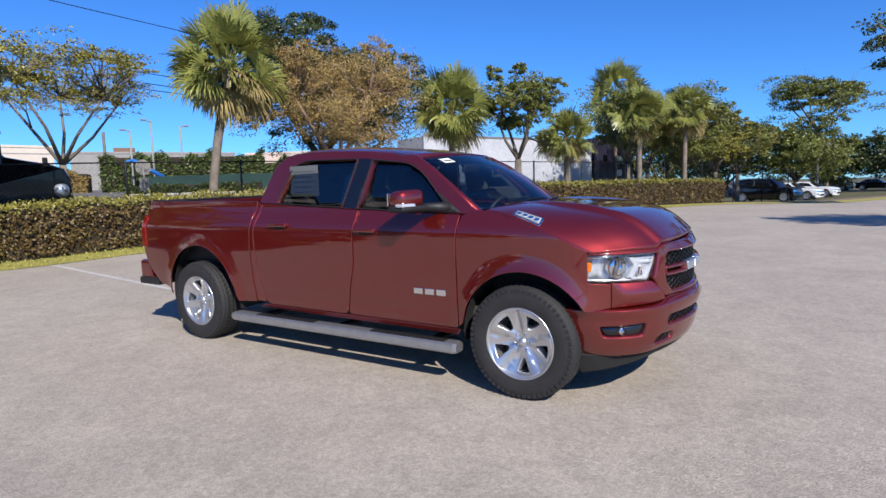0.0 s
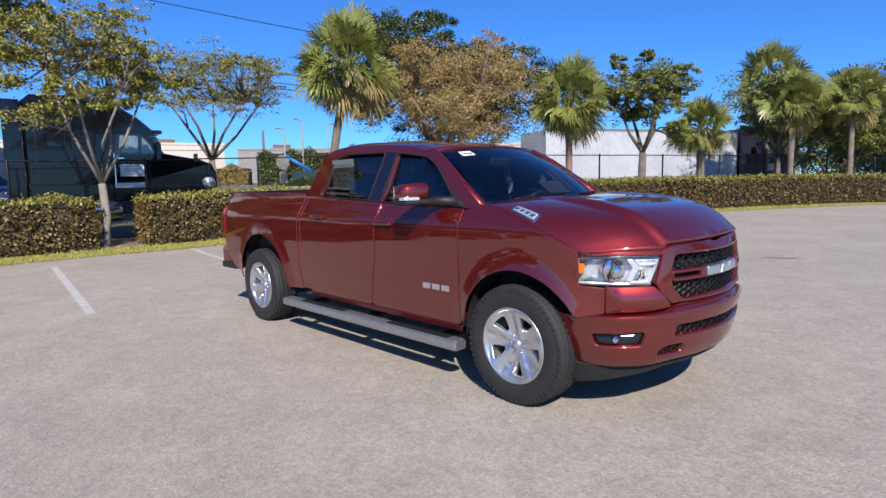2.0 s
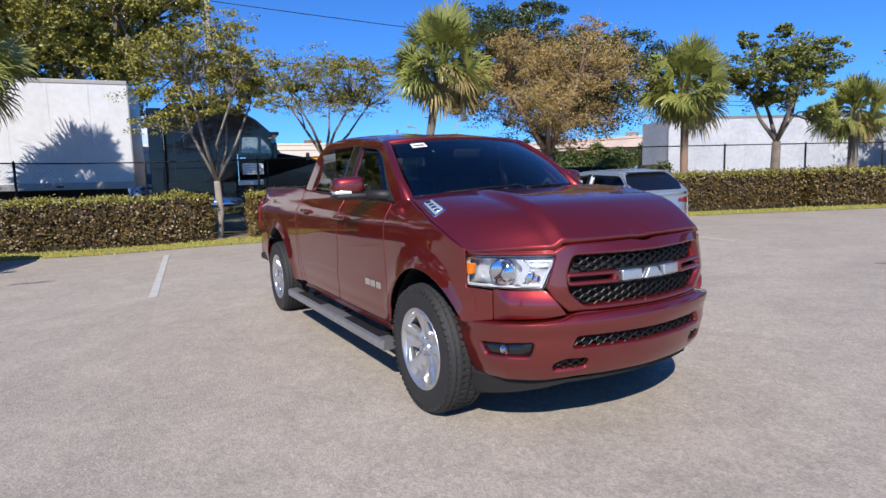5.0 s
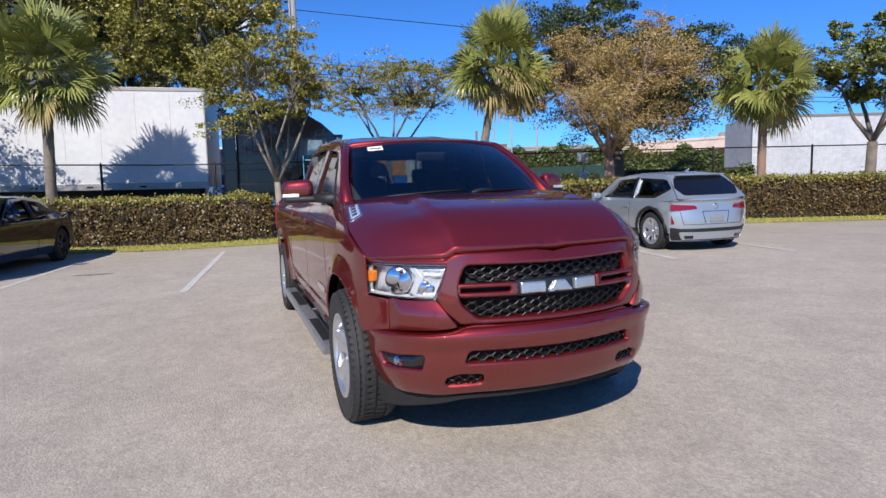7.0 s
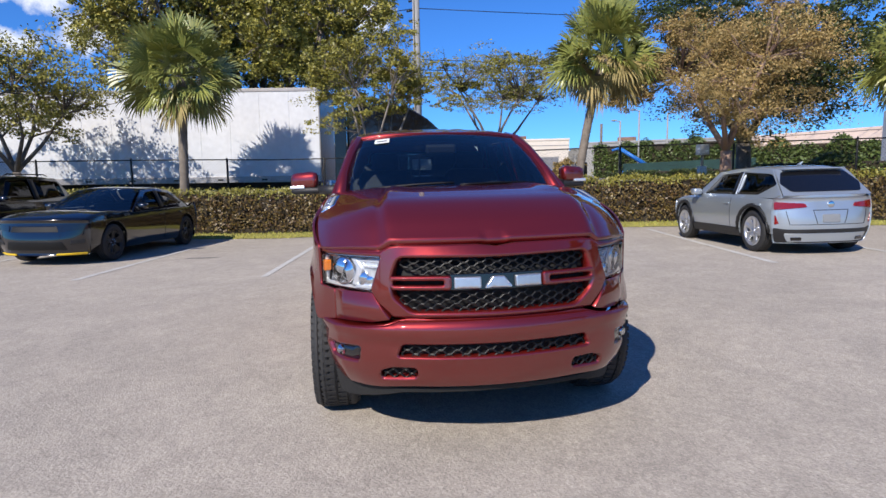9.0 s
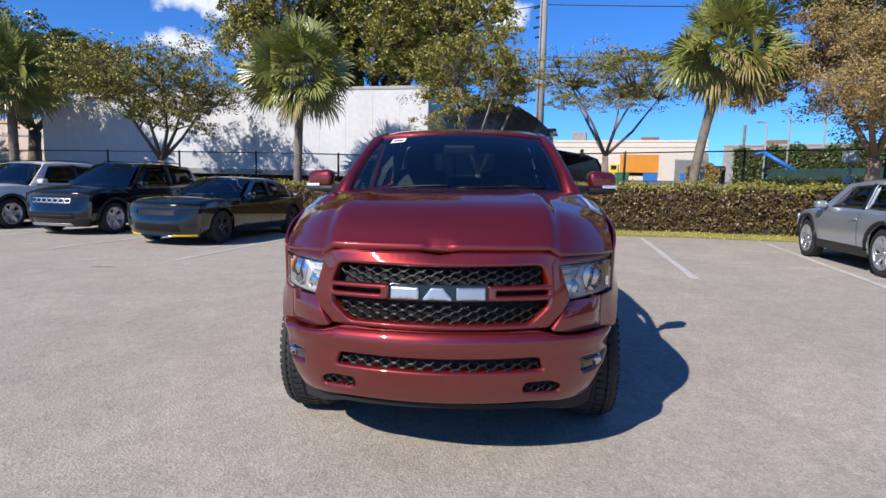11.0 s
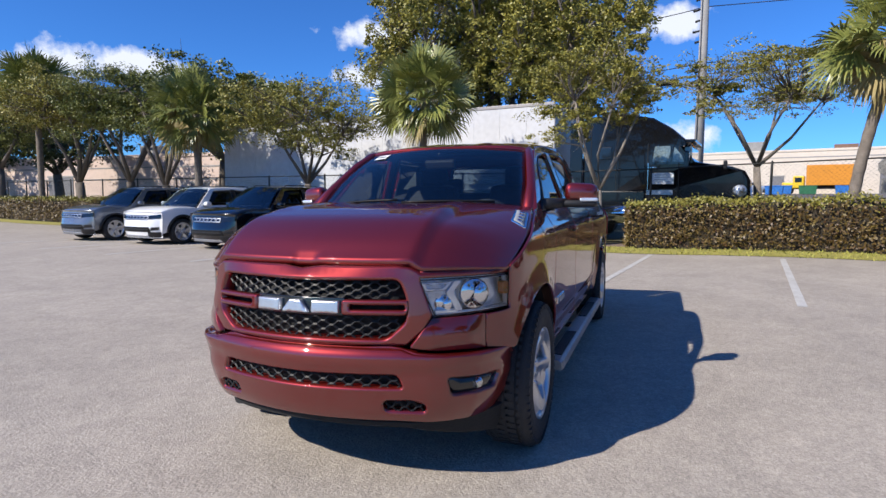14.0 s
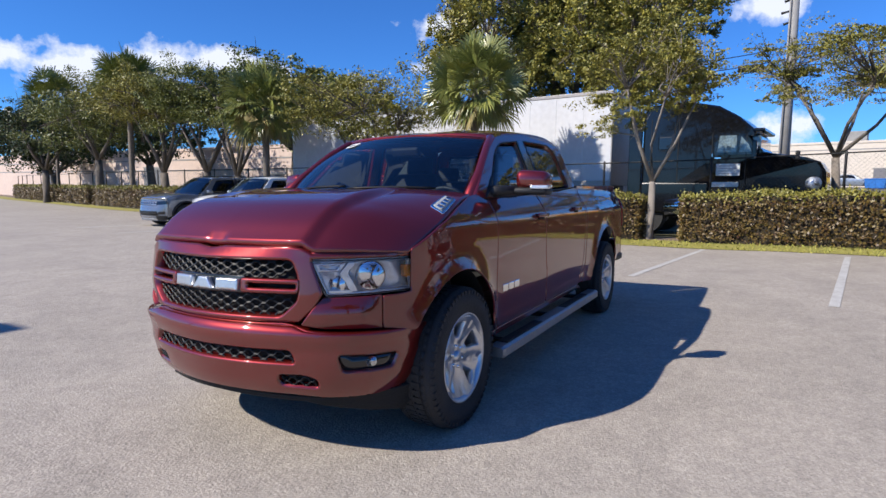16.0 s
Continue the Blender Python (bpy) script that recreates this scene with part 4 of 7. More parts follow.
    sheet_metal("mirror_sail", rounded([(-0.50, 1.318), (-0.60, 1.322), (-0.735, 1.455), (-0.715, 1.465)], 0.01), upper, BLACK_PLASTIC, mirror, step=0.05, flip=fl, thick=0.004, roll=0, lift=0.004, label="black mirror sail")
    part("mirror_glass", shell((-0.892, 0.97, 1.385), (-0.882, 1.15, 1.488), 0.004), CHROME, mirror, "mirror glass")
    part("side_repeater", shell((-0.80, 1.055, 1.374), (-0.728, 1.168, 1.398), 0.008), LAMP_SILVER, mirror, "clear side repeater")
    # running board: ribbed bar, tread pads, brackets
    prof = [(0.875, 0.335), (0.890, 0.350), (0.975, 0.348), (0.993, 0.335), (0.995, 0.285), (0.978, 0.268), (0.893, 0.268), (0.875, 0.285)]
    n = len(prof)
    xs = [-3.10, -3.07, -2.3, -1.5, -0.7, -0.53, -0.50]
    verts = [(x, s * (0.935 + (y - 0.935) * (0.85 if k in (0, 6) else 1)), 0.31 + (z - 0.31) * (0.8 if k in (0, 6) else 1)) for k, x in enumerate(xs) for y, z in prof]
    faces = [(i * n + k, i * n + (k + 1) % n, (i + 1) * n + (k + 1) % n, (i + 1) * n + k) for i in range(len(xs) - 1) for k in range(n)] + [tuple(range(n)), tuple(range((len(xs) - 1) * n, len(xs) * n))]
    board = mesh_object("running_board", verts, faces, BAR_GREY, TRUCK, "grey aluminium running board with dark tread pads")
    for x0, x1 in ((-1.35, -0.62), (-2.75, -2.0)):
        box("tread_pad", (x0, s * 0.932 - 0.038, 0.348), (x1, s * 0.932 + 0.038, 0.355), BLACK_PLASTIC, board, "black ribbed tread pad", 0.003)
    for x0 in (-0.8, -1.8, -2.8):
        box("bracket", (x0 - 0.04, min(s * 0.55, s * 0.91), 0.295), (x0 + 0.04, max(s * 0.55, s * 0.91), 0.325), UNDER, board, "black bracket", 0.004)
    # tail lamp and rear bumper corner
    lamp = rounded([(-4.672, 0.945), (-4.585, 0.94), (-4.565, 1.27), (-4.652, 1.30)], 0.02)
    sheet_metal("tail_lamp", lamp, fn, RED_LENS, TRUCK, step=0.05, flip=fl, lift=0.012, thick=0.03, label="red tail lamp")
    # wheel well
    for cx, cz, r in (FRONT_ARCH, REAR_ARCH):
        pts = arc((cx, cz, r + 0.012), -8, 188, 20)
        verts = [(x, s * y, z) for x, z in pts for y in (0.895 if x < 0.25 else 0.895 - (x - 0.25) * 0.42, 0.55)]
        faces = [(2 * i, 2 * i + 1, 2 * i + 3, 2 * i + 2) for i in range(len(pts) - 1)]
        verts += [(cx, s * 0.55, cz)]
        faces += [(len(verts) - 1, 2 * i + 1, 2 * i + 3) for i in range(len(pts) - 1)]
        mesh_object("wheel_well", verts, faces, UNDER, TRUCK, "black wheel-well liner", smooth=True)
    for x in (0.0, -3.672):
        wheel(pose(x, s * 0.83, 0.405, 0, 17 + 30 * (x < -1) + 23 * s, 0), TRUCK, side=s)

# chassis, floor, exhaust
for lo, hi in (((-4.55, -0.60, 0.42), (0.55, 0.60, 0.62)), ((-2.75, -0.80, 0.40), (-0.50, 0.80, 0.52)), ((-4.5, 0.35, 0.30), (-3.9, 0.7, 0.42)), ((-0.2, -0.45, 0.27), (0.55, 0.45, 0.45)), ((-3.8, -0.75, 0.33), (-3.55, 0.75, 0.46))):
    box("chassis_member", lo, hi, UNDER, TRUCK, "black chassis member", 0.02)

# bonnet: side edges run from the scuttle to the lamps, the front edge follows the nose
nose_x = smooth_table([0, 0.21, 0.40, 0.57, 0.68, 0.76, 0.83, 0.875, 0.92], [0.965, 0.945, 0.905, 0.83, 0.735, 0.645, 0.55, 0.455, 0.30])
hood_front = smooth_table([0, 0.20, 0.40, 0.515, 0.575, 0.66, 0.75, 0.82, 0.885], [0.912, 0.905, 0.886, 0.864, 0.838, 0.770, 0.672, 0.585, 0.475])
hood_mid = smooth_table([0, 0.3, 0.6, 0.8, 0.91, 0.97, 1.0], [1.372, 1.362, 1.330, 1.272, 1.198, 1.140, 1.112])
hood_side = smooth_table([0, 0.2, 0.5, 0.8, 1.0], [1.338, 1.312, 1.228, 1.122, 1.054])
hood_edge = smooth_table([0, 0.10, 0.38, 0.70, 0.90, 1.0], [0.836, 0.848, 0.888, 0.910, 0.894, 0.878])


def ease(t):
    t = min(1.0, max(0.0, t))
    return t * t * (3 - 2 * t)


def hood(u, v):
    """The bonnet: a flat-topped dome between two creases that run out to the corners of the nose, and lower flanks outside them."""
    w = 2 * v - 1
    a = abs(w)
    y = hood_edge(u) * a
    x0 = -0.30 + 0.13 * (1 - a * a)
    x = x0 + (hood_front(0.88 * a) - x0) * u
    ar = 0.49 + 0.095 * u
    drop = 0.034 * ease(u * 1.6)
    z = hood_mid(u)
    if a < ar:
        z += 0.011 * ease((a / ar - 0.70) / 0.30) * math.sin(math.pi * min(1, u * 1.3 + 0.15)) - 0.004 * (1 - (a / ar) ** 2) * ease((u - 0.9) / 0.1)
    else:
        t = (a - ar) / (1 - ar)
        z += 0.011 * (1 - ease(t / 0.16)) * math.sin(math.pi * min(1, u * 1.3 + 0.15))
        z -= drop * ease(t / 0.16) + (z - drop - hood_side(u)) * t ** 1.9
    dip = (1 - ease((y - 0.045) / 0.03)) * ease((u - 0.962) / 0.03)
    return (x - 0.008 * dip, y if w > 0 else -y, z - 0.007 * dip)


bonnet = grid_surface("bonnet", hood, 64, 112, RED, TRUCK, thick=0.03, label="long bonnet with two raised creases")
for s in (-1, 1):
    # badge plate on the flank of the bonnet
    def flank(a, b, s=s):
        u = (a + 0.30) / 0.85
        v = 0.5 + s * b * 0.5
        p = hood(u, v)
        return p
    plate = rounded([(-0.12, 0.895), (0.09, 0.895), (0.15, 0.978), (-0.075, 0.978)], 0.010)
    bp = sheet_metal("badge_plate", plate, flank, CHROME, bonnet, step=0.03, thick=0.006, roll=0.002, flip=s, lift=0.006, label="chrome-edged blue badge plate")
    sheet_metal("badge_field", rounded([(-0.098, 0.908), (0.085, 0.908), (0.128, 0.966), (-0.066, 0.966)], 0.006), flank, BLUE_PLATE, bp, step=0.03, thick=0.002, roll=0, flip=s, lift=0.0085)
    for k in range(4):
        x0 = -0.075 + k * 0.045
        sheet_metal("badge_bar", [(x0, 0.926), (x0 + 0.030, 0.926), (x0 + 0.042, 0.956), (x0 + 0.012, 0.956)], flank, CHROME, bp, step=0.03, thick=0.002, roll=0, flip=s, lift=0.0115)

# ---- nose: everything in front is laid on one curve round the front
half_nose = [(0.965, 0.0), (0.958, 0.12), (0.945, 0.21), (0.925, 0.31), (0.90, 0.40), (0.87, 0.49), (0.83, 0.57), (0.765, 0.65), (0.68, 0.73), (0.60, 0.795), (0.50, 0.855), (0.40, 0.888), (0.25, 0.905), (0.0, 0.915)]
curve = [Vector((x, -y)) for x, y in half_nose[::-1]] + [Vector(p) for p in half_nose[1:]]
lengths = [0.0]
for a, b in zip(curve, curve[1:]):
    lengths.append(lengths[-1] + (b - a).length)
mid = lengths[-1] / 2
nx = smooth_table([q - mid for q in lengths], [p.x for p in curve])
ny = smooth_table([q - mid for q in lengths], [p.y for p in curve])


def arc_at(y):
    """The way along the nose curve at which it is y from the middle."""
    return float(np.interp(y, [p.y for p in curve], [q - mid for q in lengths]))


def nose(out):
    def fn(u, z):
        tx, ty = nx(u + 0.01) - nx(u - 0.01), ny(u + 0.01) - ny(u - 0.01)
        ln = math.hypot(tx, ty)
        d = out(u, z)
        return (nx(u) + ty / ln * d, ny(u) - tx / ln * d, z)
    return fn


bump_out = smooth_table([0.25, 0.33, 0.40, 0.44, 0.50, 0.53, 0.60, 0.635, 0.665, 0.69, 0.72, 0.76], [-0.10, -0.055, -0.010, 0.006, 0.020, 0.028, 0.030, 0.040, 0.050, 0.046, 0.018, -0.01])


def bumper_out(u, z):
    k = min(1, max(0, (abs(u) - 0.50) / 0.25))
    return bump_out(z) + 0.022 * k * k * (3 - 2 * k) - 0.24 * max(0, abs(u) - 0.84)


A = arc_at
low = rounded([(A(-0.49), 0.535), (A(0.49), 0.535), (A(0.465), 0.598), (A(-0.465), 0.598)], 0.022)
top_edge = [(A(y), z) for y, z in ((0.90, 0.670), (0.80, 0.678), (0.60, 0.692), (0.53, 0.702), (0.48, 0.722), (0.30, 0.726), (0, 0.728))]
bottom_edge = [(A(y), z) for y, z in ((0.0, 0.366), (0.45, 0.360), (0.60, 0.346), (0.78, 0.336), (0.90, 0.345))]
outline = [(-u, z) for u, z in bottom_edge[::-1]] + bottom_edge[1:] + top_edge + [(-u, z) for u, z in top_edge[::-1][1:]]
holes = [low]
fogs, hooks = [], []
for s in (-1, 1):
    fog = rounded([(s * A(0.660), 0.492), (s * A(0.825), 0.486), (s * A(0.840), 0.560), (s * A(0.645), 0.578)], 0.025)
    hook = rounded([(s * A(0.40), 0.418), (s * A(0.580), 0.406), (s * A(0.575), 0.452), (s * A(0.52), 0.476), (s * A(0.40), 0.474)], 0.028)
    fogs.append(fog)
    hooks.append(hook)
bumper = sheet_metal("front_bumper", outline, nose(bumper_out), RED, TRUCK, holes=holes + fogs + hooks, step=0.045, edge=0.03, flip=1, thick=0.05, roll=0.008, label="body-coloured front bumper")
shelf_z = smooth_table([0.0, A(0.30), A(0.48), A(0.53), A(0.60), A(0.80), A(0.90)], [0.728, 0.726, 0.722, 0.704, 0.692, 0.678, 0.670])


def shelf(a, b):
    u = (2 * a - 1) * A(0.895)
    z = shelf_z(abs(u))
    d = (bumper_out(u, z) - 0.006) * (1 - b) - 0.03 * b
    p = nose(lambda q, w: d)(u, z)
    return (p[0], p[1], z - 0.004 + 0.008 * b)


grid_surface("bumper_top", shelf, 60, 4, RED, bumper, thick=0.01)
valance = [(-u, z) for u, z in [(A(0.0), 0.336), (A(0.5), 0.322), (A(0.75), 0.25), (A(0.88), 0.21)][::-1]] + [(A(0.5), 0.322), (A(0.75), 0.25), (A(0.88), 0.21), (A(0.90), 0.35), (A(0.6), 0.345), (0, 0.365), (-A(0.6), 0.345), (-A(0.90), 0.35)]
sheet_metal("valance", valance, nose(lambda u, z: -0.05 - 0.25 * max(0, 0.38 - z)), UNDER, TRUCK, step=0.06, flip=1, thick=0.02, label="black air dam under the bumper")


def bars(name, outline, fn, rows, cols, mat, parent, rod=0.006, label=""):
    """A grille insert: wavy slats that meet in flat hexagons."""
    o = np.array(outline)
    lo, hi = o.min(0), o.max(0)
    data = []
    n = cols * 8
    tall = (hi[1] - lo[1]) / rows
    for r in range(rows + 1):
        z = lo[1] + tall * r
        run = []
        for i in range(n + 1):
            u = lo[0] + (hi[0] - lo[0]) * i / n
            w = z + 0.44 * tall * min(1, max(-1, 1.5 * math.cos(math.pi * i / 4 + math.pi * r)))
            ok = bool(inside(np.array([[u, min(max(w, lo[1] + 1e-3), hi[1] - 1e-3)]]), outline)[0])
            if ok:
                run.append(fn(u, w))
            if (not ok or i == n) and len(run) > 1:
                data.append(tube_data(run, [rod] * len(run), 5, False))
            if not ok:
                run = []
    v, f = join_data(data)
    return tagged(mesh_object(name, v, f, mat, parent, label), kind="stuff")


back = lambda d: (lambda u, z: bumper_out(u, z) - d)
bars("lower_grille", low, nose(back(0.028)), 3, 12, GRILLE_BLACK, bumper, 0.0055, "black mesh of the lower grille")
sheet_metal("grille_backing", low, nose(back(0.055)), UNDER, bumper, step=0.08, flip=1, thick=0.004, roll=0)
for s, fog, hook in zip((-1, 1), fogs, hooks):
    pocket = sheet_metal("fog_pocket", inset(resample(fog, 0.02), -0.003), nose(back(0.022)), GLOSS_BLACK, bumper, step=0.05, flip=1, thick=0.004, roll=0, label="black fog-lamp pocket")
    ang = A(0.755) * s
    p = Vector(nose(back(0.026))(ang, 0.532))
    d = Vector((1, s * 0.25, 0)).normalized()
    v, f = tube_data([p - d * 0.02, p + d * 0.010, p + d * 0.012, p + d * 0.004, p - d * 0.004], [0.027, 0.027, 0.023, 0.016, 0.004], 20)
    fl = mesh_object("fog_lamp", v, f, CHROME, pocket, "round fog lamp", smooth=True)
    v, f = tube_data([p + d * 0.011, p + d * 0.016, p + d * 0.018], [0.026, 0.020, 0.008], 20)
    mesh_object("fog_glass", v, f, LAMP_GLASS, fl, smooth=True)
    sheet_metal("hook_pocket", inset(resample(hook, 0.02), -0.003), nose(back(0.05)), UNDER, bumper, step=0.06, flip=1, thick=0.004, roll=0, label="dark tow-hook opening")
    bars("hook_grille", hook, nose(back(0.022)), 3, 3, GRILLE_BLACK, bumper, 0.0055, "black mesh in the tow-hook opening")

# grille surround, between the lamps and below the bonnet
def face_out(u, z):
    lean = 0.060 * max(0, 1 - abs(ny(u)) / 0.56) * ease((z - 1.025) / 0.085)
    return 0.010 + 0.020 * max(0, 1.0 - abs(z - 0.86) / 0.2) - lean



opening = rounded([(A(-0.42), 0.757), (A(0.42), 0.757), (A(0.505), 0.84), (A(0.505), 0.945), (A(0.475), 1.030), (A(-0.475), 1.030), (A(-0.505), 0.945), (A(-0.505), 0.84)], 0.03)
half = [(A(0), 1.080), (A(0.10), 1.091), (A(0.47), 1.091), (A(0.515), 1.085), (A(0.57), 1.056), (A(0.84), 1.052), (A(0.84), 1.036), (A(0.56), 1.034), (A(0.562), 1.02), (A(0.60), 0.87), (A(0.57), 0.80), (A(0.505), 0.733), (A(0), 0.731)]
outline = half + [(-u, z) for u, z in half[::-1]][1:-1]
surround = sheet_metal("grille_surround", outline, nose(face_out), RED, TRUCK, holes=[opening], step=0.04, edge=0.025, flip=1, thick=0.06, roll=0.008, label="body-coloured grille surround")
ins = lambda d: (lambda u, z: face_out(u, z) - d)
sheet_metal("grille_backing", inset(resample(opening, 0.03), -0.004), nose(ins(0.07)), UNDER, surround, step=0.1, flip=1, thick=0.004, roll=0, label="black grille backing")
for z0, z1 in ((0.765, 0.868), (0.95, 1.024)):
    reg = rounded([(A(-0.43), z0), (A(0.43), z0), (A(0.492), (z0 + z1) / 2), (A(0.47), z1), (A(-0.47), z1), (A(-0.492), (z0 + z1) / 2)], 0.02)
    bars("grille_mesh", reg, nose(ins(0.035)), 5 if z0 < 0.9 else 4, 12, GRILLE_BLACK, surround, 0.0055, "gloss black wavy grille mesh")
for s in (-1, 1):
    loop = rounded([(s * A(0.225), 0.872), (s * A(0.505), 0.872), (s * A(0.515), 0.94), (s * A(0.225), 0.94)], 0.016)
    sheet_metal("grille_bar", loop, nose(ins(-0.004)), RED, surround, holes=[rounded([(s * A(0.262), 0.895), (s * A(0.498), 0.895), (s * A(0.498), 0.918), (s * A(0.262), 0.918)], 0.008)], step=0.03, edge=0.02, flip=1, thick=0.045, roll=0.007, label="body-coloured hollow grille bar")
centre = rounded([(A(-0.235), 0.865), (A(0.235), 0.865), (A(0.235), 0.945), (A(-0.235), 0.945)], 0.01)
sheet_metal("badge_panel", centre, nose(ins(0.02)), GLOSS_BLACK, surround, step=0.05, flip=1, thick=0.03, label="black panel behind the badge")
for a, b, c, d in ((-0.212, -0.085, -0.212, -0.085), (-0.068, 0.066, -0.030, 0.026), (0.083, 0.212, 0.083, 0.212)):
    sheet_metal("badge_block", rounded([(A(a), 0.878), (A(b), 0.878), (A(d), 0.934), (A(c), 0.934)], 0.006), nose(ins(-0.006)), SILVER, surround, step=0.03, flip=1, thick=0.022, roll=0.005, label="large chrome badge block")

# headlamps and the panel under them


def lamp_bowl(name, p, d, r, depth, mat, parent, label=""):
    """A round reflector open towards d: rim, hollow bowl, and a bulb shroud in its middle."""
    rings = [(r * 1.10, 0.0), (r * 1.10, depth * 0.9), (r * 1.0, depth), (r * 0.93, depth * 0.92), (r * 0.80, depth * 0.45), (r * 0.55, depth * 0.12), (r * 0.30, 0.004)]
    v, f = tube_data([p + d * q for _, q in rings], [q for q, _ in rings], 26)
    bowl = mesh_object(name, v, f, mat, parent, label, smooth=True)
    v, f = tube_data([p, p + d * depth * 0.55, p + d * depth * 0.75], [r * 0.30, r * 0.28, r * 0.12], 14)
    mesh_object("bulb_shroud", v, f, CHROME, bowl, smooth=True)
    for k in range(8):
        w = 2 * math.pi * (k + 0.5) / 8
        side_v = d.cross(Vector((0, 0, 1))).normalized()
        up_v = side_v.cross(d)
        e = side_v * math.cos(w) + up_v * math.sin(w)
        v, f = tube_data([p + e * r * 0.34 + d * depth * 0.2, p + e * r * 0.90 + d * depth * 0.80], [r * 0.018, r * 0.035], 4)
        mesh_object("facet_edge", v, f, LAMP_SILVER, bowl)
    return bowl


for s in (-1, 1):
    lens = rounded([(s * A(0.555), 1.024), (s * A(0.872), 1.022), (s * A(0.878), 0.865), (s * A(0.615), 0.856)], [0.012, 0.02, 0.02, 0.012])
    housing = sheet_metal("headlamp", lens, nose(lambda u, z: -0.062 + 0.030 * ease((A(0.70) - abs(u)) / 0.08) + 0.010 * math.cos((abs(u) - A(0.6)) * 40 + z * 30)), LAMP_DARK, TRUCK, step=0.04, flip=1, thick=0.01, roll=0, label="clear headlamp with chrome reflectors and an amber marker")
    glass_ = sheet_metal("lens", lens, nose(lambda u, z: 0.006), LAMP_GLASS, housing, step=0.05, flip=1, thick=0.004, roll=0.004)
    glass_.visible_shadow = False
    ring = resample(lens, 0.03)
    v, f = tube_data([nose(lambda u, z: -0.006)(*p) for p in ring + [ring[0]]], [0.003] * (len(ring) + 1), 6, False)
    mesh_object("bezel", v, f, GLOSS_BLACK, housing, smooth=True)
    v, f = tube_data([nose(lambda u, z: -0.036)(*p) for p in ring + [ring[0]]], [0.013] * (len(ring) + 1), 6, False)
    mesh_object("lamp_rim", v, f, LAMP_SILVER, housing, smooth=True)
    for y0, z0, r, dpt in ((0.768, 0.945, 0.066, 0.050), (0.660, 0.906, 0.040, 0.036)):
        p = Vector(nose(lambda a, b: -0.060)(s * A(y0), z0))
        lamp_bowl("reflector", p, Vector((1, s * (0.75 if y0 > 0.7 else 0.45), 0)).normalized(), r, dpt, CHROME, housing, "round chrome reflector")
    # light blade that bends between the two bowls, bar above the small one, marker
    blade = rounded([(s * A(0.695), 0.872), (s * A(0.722), 0.872), (s * A(0.690), 0.958), (s * A(0.715), 1.012), (s * A(0.690), 1.012), (s * A(0.660), 0.960)], 0.006)
    sheet_metal("light_blade", blade, nose(lambda u, z: -0.014), LAMP_SILVER, housing, step=0.03, flip=1, thick=0.040, roll=0.002)
    bar = rounded([(s * A(0.582), 0.968), (s * A(0.660), 0.968), (s * A(0.684), 1.010), (s * A(0.566), 1.010)], 0.008)
    sheet_metal("light_bar", bar, nose(lambda u, z: -0.020), LAMP_SILVER, housing, step=0.03, flip=1, thick=0.03, roll=0.002, holes=[rounded([(s * A(0.592), 0.980), (s * A(0.652), 0.980), (s * A(0.664), 0.998), (s * A(0.584), 0.998)], 0.004)])
    foot = rounded([(s * A(0.622), 0.862), (s * A(0.700), 0.862), (s * A(0.706), 0.878), (s * A(0.618), 0.880)], 0.004)
    sheet_metal("lower_bar", foot, nose(lambda u, z: -0.016), LAMP_SILVER, housing, step=0.03, flip=1, thick=0.03, roll=0.002)
    mark = rounded([(s * A(0.8595), 0.925), (s * A(0.8755), 0.925), (s * A(0.8745), 0.985), (s * A(0.8575), 0.985)], 0.01)
    sheet_metal("side_marker", mark, nose(lambda u, z: -0.010), AMBER, housing, step=0.03, flip=1, thick=0.03, roll=0.002, label="amber side marker")
    cheek = rounded([(s * A(0.600), 0.852), (s * A(0.795), 0.848), (s * A(0.795), 0.684), (s * A(0.60), 0.702), (s * A(0.515), 0.722), (s * A(0.562), 0.80)], [0.01, 0, 0, 0, 0.01, 0.01])
    sheet_metal("lamp_cheek", cheek, nose(lambda u, z: 0.004 + 0.030 * math.sin(math.pi * min(1, max(0, (z - 0.66) / 0.20))) * min(1, max(0, (A(0.795) - abs(u)) / 0.09))), RED, TRUCK, step=0.04, edge=0.03, flip=1, thick=0.04, roll=0.003)
    # brow between bonnet and lamp
    lip = [(s * A(0.56), 1.064), (s * A(0.86), 1.056), (s * A(0.875), 1.03), (s * A(0.56), 1.032)]
    sheet_metal("brow", lip, nose(lambda u, z: 0.002), RED, TRUCK, step=0.04, flip=1, thick=0.03, roll=0.005)

# dark filling behind the nose, radiator support
box("radiator_support", (0.30, -0.50, 0.40), (0.78, 0.50, 1.05), UNDER, TRUCK, "dark engine bay front", 0.05)
box("engine_bay", (-0.35, -0.70, 0.50), (0.45, 0.70, 1.10), UNDER, TRUCK, "dark engine bay", 0.05)

# windscreen, roof, rear window
def shield(u, v):
    w = 2 * v - 1
    lowp = Vector((-0.16 - 0.25 * w * w, 0.765 * w, 1.352 - 0.022 * w * w))
    topp = Vector((-0.92 - 0.10 * w * w, 0.625 * w, 1.788 - 0.036 * w * w))
    p = lowp.lerp(topp, u)
    bow = 0.03 * math.sin(math.pi * u)
    return p + Vector((bow, 0, bow * 0.9))


ws = grid_surface("windscreen", shield, 16, 24, SHIELD, TRUCK, "large raked windscreen with paper tag inside", thick=0.004, flip=True)
ws.visible_shadow = False


def frit(u, v):
    p = Vector(shield(0.92 + 0.08 * u, v))
    return p + Vector((-0.003, 0, -0.003))


